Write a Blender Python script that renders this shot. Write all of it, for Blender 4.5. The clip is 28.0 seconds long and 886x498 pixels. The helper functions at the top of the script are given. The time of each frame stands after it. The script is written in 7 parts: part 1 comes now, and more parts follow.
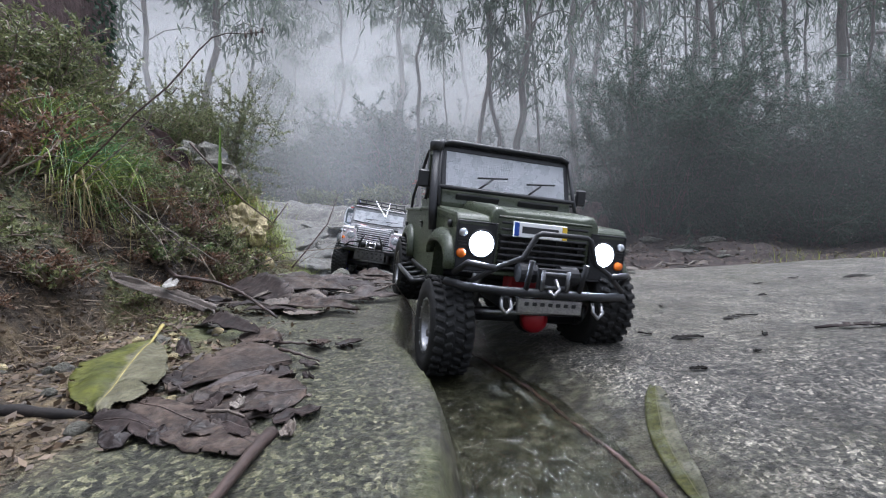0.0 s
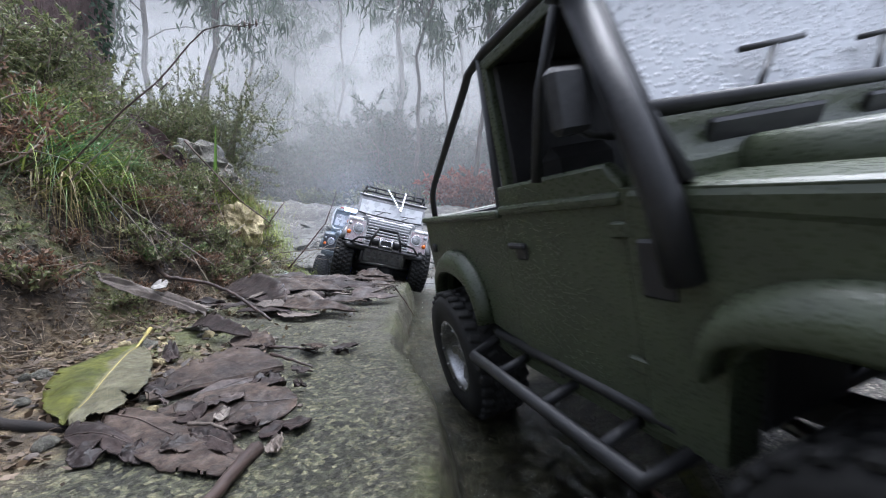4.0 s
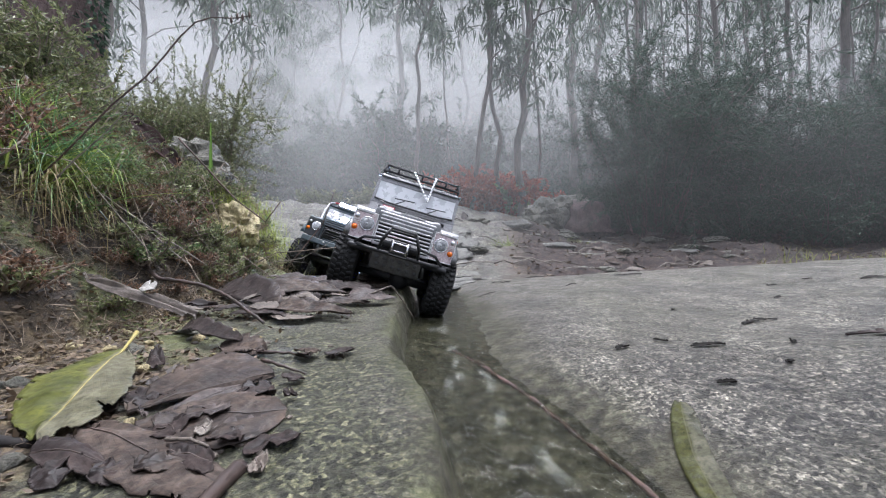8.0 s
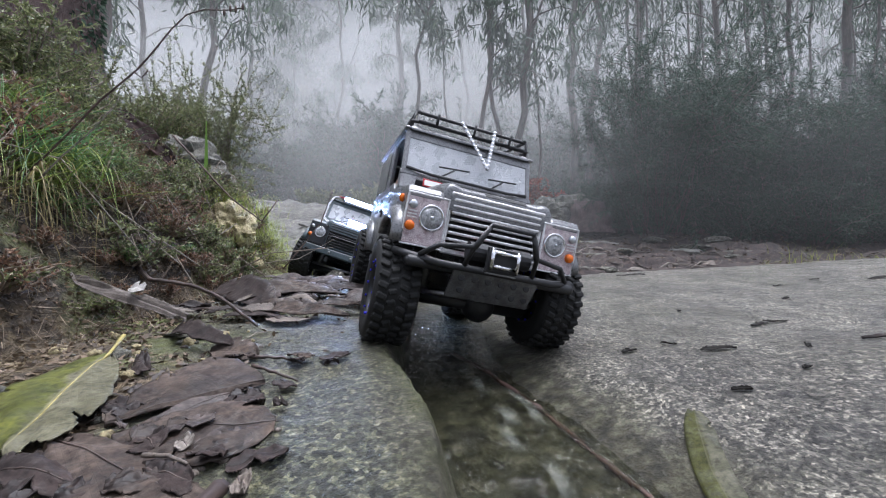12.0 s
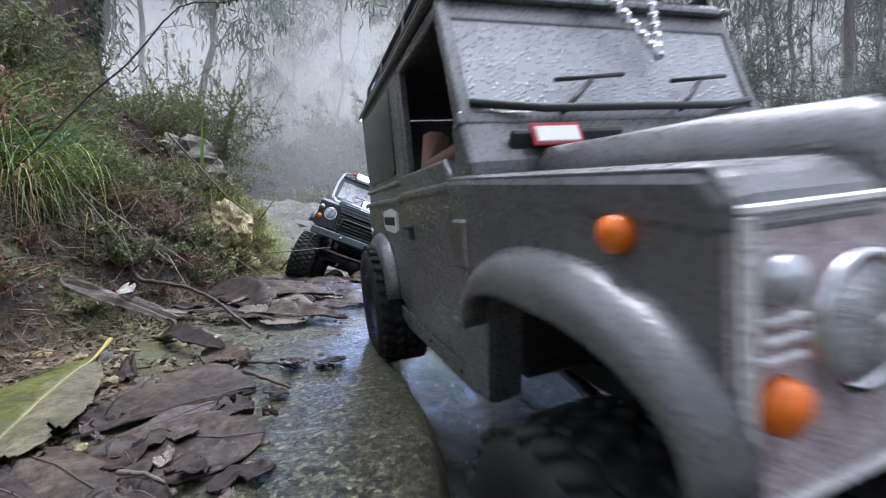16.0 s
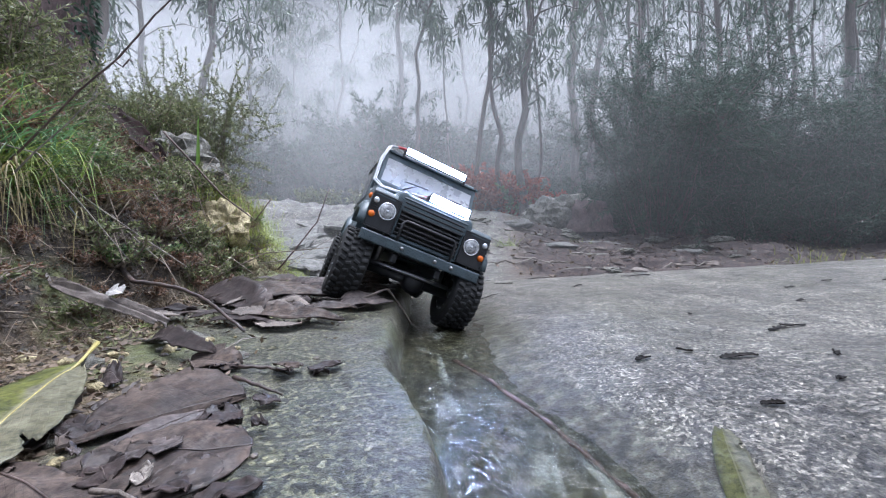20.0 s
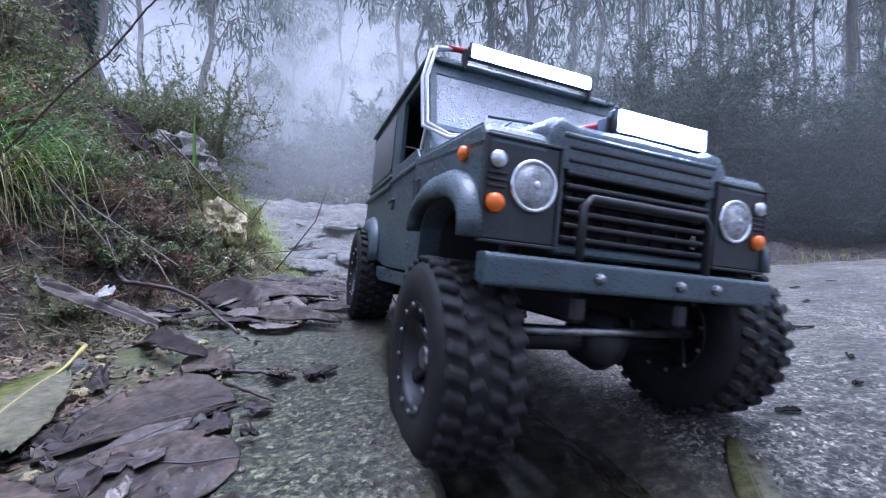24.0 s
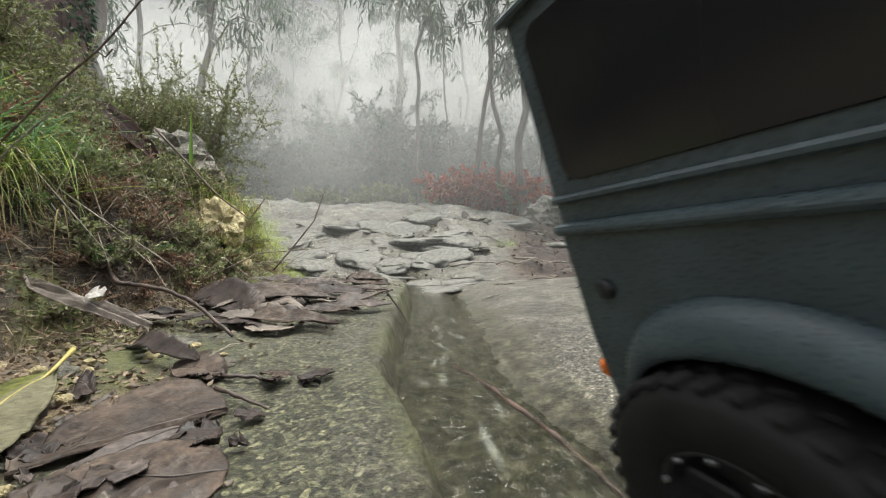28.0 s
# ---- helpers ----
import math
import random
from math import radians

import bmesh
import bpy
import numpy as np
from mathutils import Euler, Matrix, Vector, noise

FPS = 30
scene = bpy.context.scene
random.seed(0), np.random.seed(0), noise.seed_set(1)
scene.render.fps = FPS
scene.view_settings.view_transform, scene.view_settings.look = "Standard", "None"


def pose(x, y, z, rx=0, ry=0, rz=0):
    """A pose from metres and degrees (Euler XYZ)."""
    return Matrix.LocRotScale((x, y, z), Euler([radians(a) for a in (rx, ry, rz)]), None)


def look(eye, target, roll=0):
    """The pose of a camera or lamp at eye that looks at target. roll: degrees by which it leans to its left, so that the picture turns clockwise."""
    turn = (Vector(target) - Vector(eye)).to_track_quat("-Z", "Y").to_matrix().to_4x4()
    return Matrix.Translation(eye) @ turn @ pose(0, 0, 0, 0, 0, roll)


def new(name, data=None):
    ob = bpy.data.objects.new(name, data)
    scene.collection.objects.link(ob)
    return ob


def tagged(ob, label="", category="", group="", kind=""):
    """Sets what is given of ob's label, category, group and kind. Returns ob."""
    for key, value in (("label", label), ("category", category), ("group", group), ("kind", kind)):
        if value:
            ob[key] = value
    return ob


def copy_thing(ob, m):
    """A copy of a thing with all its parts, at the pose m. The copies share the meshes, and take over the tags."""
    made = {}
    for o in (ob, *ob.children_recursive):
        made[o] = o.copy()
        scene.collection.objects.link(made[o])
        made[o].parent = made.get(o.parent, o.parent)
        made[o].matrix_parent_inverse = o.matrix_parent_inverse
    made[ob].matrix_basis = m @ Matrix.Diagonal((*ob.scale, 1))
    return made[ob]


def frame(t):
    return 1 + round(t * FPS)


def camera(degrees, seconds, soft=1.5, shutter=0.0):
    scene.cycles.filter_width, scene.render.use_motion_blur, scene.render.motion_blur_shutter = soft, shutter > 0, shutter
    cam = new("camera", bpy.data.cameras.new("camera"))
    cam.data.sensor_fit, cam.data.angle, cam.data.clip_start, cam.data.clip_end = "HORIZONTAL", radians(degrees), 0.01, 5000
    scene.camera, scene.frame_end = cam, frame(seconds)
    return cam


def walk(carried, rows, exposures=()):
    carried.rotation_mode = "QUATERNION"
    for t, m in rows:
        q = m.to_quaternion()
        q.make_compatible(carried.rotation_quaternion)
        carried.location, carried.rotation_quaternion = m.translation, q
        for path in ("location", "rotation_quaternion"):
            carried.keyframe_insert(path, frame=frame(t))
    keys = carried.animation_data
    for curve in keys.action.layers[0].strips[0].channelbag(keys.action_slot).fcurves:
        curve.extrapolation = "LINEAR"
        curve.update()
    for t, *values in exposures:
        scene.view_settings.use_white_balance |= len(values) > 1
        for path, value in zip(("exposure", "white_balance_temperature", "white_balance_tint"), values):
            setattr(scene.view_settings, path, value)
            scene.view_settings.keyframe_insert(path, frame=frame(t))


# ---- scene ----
# The camera lies on the rock just above the rill and creeps forward a hand's width.
cam = camera(94.87, 28.0, soft=1.1, shutter=0.6)
CAMERA_ROWS = [(0.0, -0.053), (4.0, -0.036), (8.0, -0.019), (13.0, 0.0), (18.0, 0.017), (23.0, 0.032), (28.0, 0.045)]
walk(cam, [(t, pose(0, y, 0.12, 90, 0, 0)) for t, y in CAMERA_ROWS],
     exposures=[(0.0, 1.07, 5750, 13), (3.0, 1.2, 5650, 13), (7.0, 1.35, 5900, 13), (9.0, 1.15, 5850, 13), (13.0, 1.10, 5800, 13), (17.0, 1.20, 5700, 13), (19.0, 1.42, 5500, 13), (20.0, 1.4, 5550, 14), (22.0, 1.32, 5400, 14),
                (23.5, 1.30, 5000, 19), (25.0, 1.30, 4900, 25), (26.0, 1.25, 5200, 21), (27.0, 1.20, 5900, 8), (28.0, 1.40, 6700, 4)])

# ---- overcast daylight ----
world = bpy.data.worlds.new("overcast_sky")
scene.world = world
world.use_nodes = True
wn = world.node_tree.nodes
sky = wn.new("ShaderNodeTexSky")
sky.sky_type = "NISHITA"
sky.sun_disc = False
sky.sun_elevation, sky.sun_rotation = radians(80), radians(30)
sky.air_density, sky.dust_density, sky.ozone_density = 1.0, 6.0, 1.0
grey = wn.new("ShaderNodeHueSaturation")
grey.inputs["Saturation"].default_value = 0.3
world.node_tree.links.new(sky.outputs[0], grey.inputs["Color"])
world.node_tree.links.new(grey.outputs[0], wn["Background"].inputs[0])
wn["Background"].inputs[1].default_value = 0.15
sun = new("sun", bpy.data.lights.new("sun", "SUN"))
sun.data.energy, sun.data.angle, sun.data.color = 1.5, radians(50), (1.0, 0.985, 0.97)
sun.matrix_world = look((0.8, 1.4, 9.0), (0, 0, 0))

# ---- small tools ----
def sm(v):
    v = np.clip(v, 0.0, 1.0)
    return v * v * (3 - 2 * v)


def vnoise(x, y, seed=0.0):
    xi, yi = np.floor(x), np.floor(y)
    u, v = sm(x - xi), sm(y - yi)

    def h(a, b):
        s = np.sin(a * 127.1 + b * 311.7 + seed * 74.7) * 43758.5453
        return s - np.floor(s)
    return (h(xi, yi) * (1 - u) + h(xi + 1, yi) * u) * (1 - v) + (h(xi, yi + 1) * (1 - u) + h(xi + 1, yi + 1) * u) * v


def fbm(x, y, octaves=4, seed=0.0):
    total, amp = 0.0, 0.5
    for i in range(octaves):
        total = total + amp * (vnoise(x, y, seed + i) - 0.5)
        x, y, amp = x * 2.03 + 7.1, y * 2.03 + 3.7, amp * 0.5
    return total


class Shape:
    """Vertices and faces that become one mesh."""

    def __init__(self):
        self.v, self.f, self.smooth = [], [], False

    def add(self, verts, faces):
        n = len(self.v)
        self.v.extend([tuple(p) for p in verts])
        self.f.extend([tuple(i + n for i in f) for f in faces])
        return self

    def box(self, cx, cy, cz, sx, sy, sz, c=0.0, m=None):
        """A box, its edges chamfered by c."""
        c = min(c, sx * 0.45, sy * 0.45, sz * 0.45)
        bm = bmesh.new()
        bmesh.ops.create_cube(bm, size=1.0)
        for q in bm.verts:
            q.co = Vector((q.co.x * sx, q.co.y * sy, q.co.z * sz))
        if c > 0:
            bmesh.ops.bevel(bm, geom=bm.edges[:], offset=c, segments=1, affect="EDGES", profile=0.5)
        mat = Matrix.Translation((cx, cy, cz)) @ (m or Matrix())
        bm.verts.index_update()
        self.add([mat @ q.co for q in bm.verts], [[q.index for q in f.verts] for f in bm.faces])
        bm.free()
        return self

    def tube(self, points, radii, n=6, cap=True):
        pts = [Vector(p) for p in points]
        if not hasattr(radii, "__len__"):
            radii = [radii] * len(pts)
        base = len(self.v)
        ref = None
        for i, p in enumerate(pts):
            d = (pts[min(i + 1, len(pts) - 1)] - pts[max(i - 1, 0)]).normalized()
            if ref is None:
                ref = d.orthogonal().normalized()
            ref = (ref - d * ref.dot(d)).normalized()
            side = d.cross(ref)
            for j in range(n):
                a = 2 * math.pi * j / n
                self.v.append(tuple(p + (ref * math.cos(a) + side * math.sin(a)) * radii[i]))
        for i in range(len(pts) - 1):
            for j in range(n):
                k = (j + 1) % n
                a = base + i * n
                self.f.append((a + j, a + k, a + n + k, a + n + j))
        if cap:
            self.f.append(tuple(base + j for j in reversed(range(n))))
            self.f.append(tuple(base + (len(pts) - 1) * n + j for j in range(n)))
        self.smooth = True
        return self

    def lathe(self, profile, n=24, axis="y", at=(0, 0, 0), caps=True):
        """profile: (along the axis, radius) pairs."""
        base = len(self.v)
        for a, r in profile:
            for j in range(n):
                t = 2 * math.pi * j / n
                c, s = r * math.cos(t), r * math.sin(t)
                p = {"y": (c, a, s), "x": (a, c, s), "z": (c, s, a)}[axis]
                self.v.append((p[0] + at[0], p[1] + at[1], p[2] + at[2]))
        for i in range(len(profile) - 1):
            for j in range(n):
                k = (j + 1) % n
                q = base + i * n
                self.f.append((q + j, q + n + j, q + n + k, q + k))
        if caps:
            self.f.append(tuple(base + j for j in range(n)))
            self.f.append(tuple(base + (len(profile) - 1) * n + j for j in reversed(range(n))))
        return self

    def prism(self, outline, y0, y1):
        """An outline in x and z, drawn out from y0 to y1."""
        n = len(outline)
        self.add([(x, y0, z) for x, z in outline] + [(x, y1, z) for x, z in outline],
                 [tuple(range(n)), tuple(reversed(range(n, 2 * n)))] +
                 [(j, j + n, (j + 1) % n + n, (j + 1) % n) for j in range(n)])
        return self

    def mesh(self, name, material, smooth=None):
        me = bpy.data.meshes.new(name)
        me.from_pydata(self.v, [], self.f)
        if material:
            me.materials.append(material)
        if self.smooth if smooth is None else smooth:
            me.shade_smooth()
        bm = bmesh.new()
        bm.from_mesh(me)
        bmesh.ops.recalc_face_normals(bm, faces=bm.faces[:])
        bm.to_mesh(me)
        bm.free()
        return me


def part(name, shape, material, parent=None, label="", bevel=0.0, smooth=None):
    """One mesh object, under a thing or a part."""
    ob = new(name, shape.mesh(name, material, smooth))
    if parent:
        ob.parent = parent
    if bevel:
        mod = ob.modifiers.new("bevel", "BEVEL")
        mod.width, mod.segments, mod.limit_method, mod.angle_limit = bevel, 2, "ANGLE", radians(35)
    if label:
        tagged(ob, label)
    return ob


def quads(name, verts, material, per=4):
    """A mesh of many separate small blades, from an array of (n, per, 3)."""
    me = bpy.data.meshes.new(name)
    n = len(verts)
    me.from_pydata(verts.reshape(-1, 3).tolist(), [], np.arange(n * per).reshape(n, per).tolist())
    me.materials.append(material)
    return me


def blades(p, d, s, length, width):
    """Lens-shaped leaves at p along d with their breadth along s."""
    length, width = length[:, None], width[:, None]
    return np.stack([p, p + d * length * 0.4 + s * width, p + d * length, p + d * length * 0.4 - s * width], 1)


def unit(v):
    return v / (np.linalg.norm(v, axis=-1, keepdims=True) + 1e-9)


# ---- materials ----
def material(name, colour, rough=0.6, metal=0.0, spec=0.5):
    m = bpy.data.materials.new(name)
    m.use_nodes = True
    b = m.node_tree.nodes["Principled BSDF"]
    b.inputs["Base Color"].default_value = (*colour, 1)
    b.inputs["Roughness"].default_value = rough
    b.inputs["Metallic"].default_value = metal
    b.inputs["Specular IOR Level"].default_value = spec
    return m


def nd(m, kind, **values):
    n = m.node_tree.nodes.new("ShaderNode" + kind)
    for key, value in values.items():
        n.inputs[key].default_value = value
    return n


def tie(m, a, b):
    m.node_tree.links.new(a, b)


def ramp(m, source, stops):
    r = m.node_tree.nodes.new("ShaderNodeValToRGB")
    while len(r.color_ramp.elements) < len(stops):
        r.color_ramp.elements.new(0.5)
    for e, (at, c) in zip(r.color_ramp.elements, stops):
        e.position = at
        e.color = (*c, 1) if len(c) == 3 else c
    tie(m, source, r.inputs[0])
    return r.outputs[0]


def mixed(m, fac, a, b):
    x = m.node_tree.nodes.new("ShaderNodeMix")
    x.data_type = "RGBA"
    for s, v in ((x.inputs[0], fac), (x.inputs[6], a), (x.inputs[7], b)):
        if hasattr(v, "links"):
            tie(m, v, s)
        else:
            s.default_value = v if not isinstance(v, tuple) else (*v, 1)
    return x.outputs[2]


def textured(name, dark, light, scale, rough=(0.5, 0.8), bump=0.3, metal=0.0, detail=6.0, spec=0.5, coords="Object", dist=0.002, stretch=None):
    """A surface with two scales of colour, gloss and relief."""
    m = material(name, light, rough[0], metal, spec)
    b = m.node_tree.nodes["Principled BSDF"]
    tc = nd(m, "TexCoord").outputs[coords]
    if stretch:
        mp = nd(m, "Mapping", Scale=stretch)
        tie(m, tc, mp.inputs[0])
        tc = mp.outputs[0]
    big = nd(m, "TexNoise", Scale=scale, Detail=detail, Roughness=0.6)
    fine = nd(m, "TexNoise", Scale=scale * 7.3, Detail=4.0, Roughness=0.7)
    for n in (big, fine):
        tie(m, tc, n.inputs["Vector"])
    c = ramp(m, big.outputs[0], [(0.3, dark), (0.7, light)])
    f = ramp(m, fine.outputs[0], [(0.3, (0.6, 0.6, 0.6)), (0.7, (1.25, 1.25, 1.25))])
    x = m.node_tree.nodes.new("ShaderNodeMix")
    x.data_type, x.blend_type = "RGBA", "MULTIPLY"
    x.inputs[0].default_value = 1.0
    tie(m, c, x.inputs[6]), tie(m, f, x.inputs[7])
    tie(m, x.outputs[2], b.inputs["Base Color"])
    r = nd(m, "MapRange")
    r.inputs[3].default_value, r.inputs[4].default_value = rough
    tie(m, fine.outputs[0], r.inputs[0]), tie(m, r.outputs[0], b.inputs["Roughness"])
    if bump:
        k = nd(m, "Bump", Strength=bump, Distance=dist)
        tie(m, fine.outputs[0], k.inputs["Height"]), tie(m, k.outputs[0], b.inputs["Normal"])
    return m


def leafy(name, dark, light, rough=0.45, through_light=0.35):
    """Leaves: colour varies from leaf to leaf, and some light comes through."""
    m = material(name, light, rough)
    b = m.node_tree.nodes["Principled BSDF"]
    g = nd(m, "NewGeometry")
    c = ramp(m, g.outputs["Random Per Island"], [(0.0, dark), (1.0, light)])
    tie(m, c, b.inputs["Base Color"])
    t = nd(m, "BsdfTranslucent")
    tie(m, c, t.inputs[0])
    x = nd(m, "MixShader", Fac=through_light)
    tie(m, b.outputs[0], x.inputs[1]), tie(m, t.outputs[0], x.inputs[2])
    tie(m, x.outputs[0], m.node_tree.nodes["Material Output"].inputs[0])
    return m


def glow(name, colour, strength):
    m = material(name, (0.9, 0.9, 0.9), 0.2)
    b = m.node_tree.nodes["Principled BSDF"]
    b.inputs["Emission Color"].default_value = (*colour, 1)
    b.inputs["Emission Strength"].default_value = strength
    return m


def wet_paint(name, colour, rough, metal=0.0, beads=1.0):
    """Model paint with beads of rain and thin dirt."""
    m = material(name, colour, rough, metal)
    b = m.node_tree.nodes["Principled BSDF"]
    tc = nd(m, "TexCoord").outputs["Object"]
    dirt = nd(m, "TexNoise", Scale=45.0, Detail=6.0, Roughness=0.65)
    tie(m, tc, dirt.inputs["Vector"])
    dark = tuple(v * 0.62 + 0.006 for v in colour)
    tie(m, ramp(m, dirt.outputs[0], [(0.32, dark), (0.62, colour)]), b.inputs["Base Color"])
    drops = nd(m, "TexVoronoi", Scale=520.0, Randomness=1.0)
    tie(m, tc, drops.inputs["Vector"])
    h = ramp(m, drops.outputs["Distance"], [(0.0, (1, 1, 1)), (0.42, (0, 0, 0))])
    k = nd(m, "Bump", Strength=0.4 * beads, Distance=0.0008)
    tie(m, h, k.inputs["Height"]), tie(m, k.outputs[0], b.inputs["Normal"])
    r = ramp(m, drops.outputs["Distance"], [(0.28, (0.12,) * 3), (0.42, (rough,) * 3)])
    tie(m, r, b.inputs["Roughness"])
    return m


GREEN = wet_paint("olive_paint", (0.05, 0.062, 0.035), 0.42, 0.0, 0.55)
SILVER = wet_paint("grey_silver_paint", (0.2, 0.2, 0.205), 0.34, 0.5, 0.3)
BLUE = wet_paint("blue_grey_paint", (0.06, 0.084, 0.096), 0.45, 0.0, 0.5)
BLACK = textured("black_plastic", (0.012, 0.012, 0.0135), (0.024, 0.024, 0.0265), 60, (0.35, 0.6), 0.3, dist=0.0006)
RUBBER = textured("wet_rubber", (0.01, 0.01, 0.01), (0.02, 0.0195, 0.019), 90, (0.5, 0.9), 0.4, dist=0.0006, spec=0.3)
STEEL = textured("scuffed_steel", (0.25, 0.25, 0.26), (0.48, 0.48, 0.48), 80, (0.25, 0.5), 0.15, metal=1.0, dist=0.0004)
CHROME = material("chrome", (0.72, 0.72, 0.74), 0.12, 1.0)
SILVER_TRIM = wet_paint("silver_trim", (0.84, 0.83, 0.84), 0.3, 0.1)
# Silver panel; red light falling on it is put into its rose colour.
RED_LIT_PANEL = textured("rain_beaded_red_lit_panel", (0.4, 0.28, 0.3), (0.82, 0.72, 0.735), 190, (0.12, 0.4), 0.8, dist=0.0012, spec=0.8)
RED = material("red_plastic", (0.35, 0.012, 0.02), 0.4)
AMBER = material("amber_lens", (0.75, 0.16, 0.01), 0.2)
WHITE = material("white_plastic", (0.75, 0.75, 0.74), 0.4)
WIRE = material("white_cable", (0.62, 0.62, 0.64), 0.45)
GREEN_STRAP = material("green_strap", (0.02, 0.22, 0.08), 0.6)
PLATE_BLUE = material("plate_blue", (0.01, 0.06, 0.35), 0.4)
PLATE_YELLOW = material("plate_yellow", (0.7, 0.45, 0.02), 0.4)
LAMP_GLASS = material("lamp_glass", (0.55, 0.57, 0.6), 0.12, 0.6)
LAMP_LENS = textured("fluted_lamp_lens", (0.05, 0.052, 0.058), (0.62, 0.63, 0.65), 130, (0.04, 0.16), 0.7, dist=0.001, spec=0.9)
SKID_STEEL = textured("dark_brushed_steel", (0.1, 0.1, 0.105), (0.24, 0.24, 0.25), 80, (0.35, 0.6), 0.2, metal=0.7, dist=0.0004)
SMOKED = material("smoked_glass", (0.012, 0.014, 0.018), 0.16)
HEADLIGHT_ON = glow("lit_headlight", (0.82, 0.9, 1.0), 40.0)
BAR_ON = glow("lit_light_bar", (0.47, 0.63, 1.0), 180.0)
FIGURE = material("figure_plastic", (0.2, 0.105, 0.07), 0.6)
RED_GLOW = glow("red_marker", (1.0, 0.03, 0.03), 1.2)


def screen_glass(name, colour, clear):
    m = material(name, colour, 0.2)
    b = m.node_tree.nodes["Principled BSDF"]
    b.inputs["Transmission Weight"].default_value = clear
    b.inputs["Specular IOR Level"].default_value = 0.9
    tc = nd(m, "TexCoord").outputs["Object"]
    drops = nd(m, "TexVoronoi", Scale=420.0, Randomness=1.0)
    tie(m, tc, drops.inputs["Vector"])
    k = nd(m, "Bump", Strength=0.8, Distance=0.001)
    tie(m, ramp(m, drops.outputs["Distance"], [(0.0, (1, 1, 1)), (0.4, (0, 0, 0))]), k.inputs["Height"])
    tie(m, k.outputs[0], b.inputs["Normal"])
    mist = nd(m, "TexNoise", Scale=60.0, Detail=5.0)
    tie(m, tc, mist.inputs["Vector"])
    tie(m, ramp(m, mist.outputs[0], [(0.35, (0.15,) * 3), (0.65, (0.5,) * 3)]), b.inputs["Roughness"])
    return m


# Grey base colour stands in for the bright sky reflected in this screen.
GLASS = screen_glass("sky_pale_wet_windscreen", (0.45, 0.465, 0.49), 0.1)
CLEAR_GLASS = screen_glass("rain_beaded_clear_glass", (0.62, 0.63, 0.66), 0.45)

# ---- the ground: rock shelf, rill, slab, bank and rise ----
def rock_edge(y):
    """Where the shelf breaks off to the rill."""
    return np.interp(y, [-1, 0.1, 0.15, 0.21, 0.26, 0.3, 0.34, 0.4, 0.45, 0.53, 0.6, 0.75, 0.95, 1.2, 1.6],
                     [0.02, 0.008, 0.006, 0.003, -0.004, -0.018, -0.034, -0.045, -0.05, -0.053, -0.055, -0.06, -0.075, -0.12, -0.2])


def bank_foot(y):
    return np.interp(y, [-1, 0.1, 0.25, 0.4, 0.58, 0.8, 1.0, 1.3, 1.8, 2.6, 4.0, 60],
                     [-0.45, -0.38, -0.36, -0.36, -0.36, -0.38, -0.42, -0.52, -0.72, -1.2, -2.2, -40])


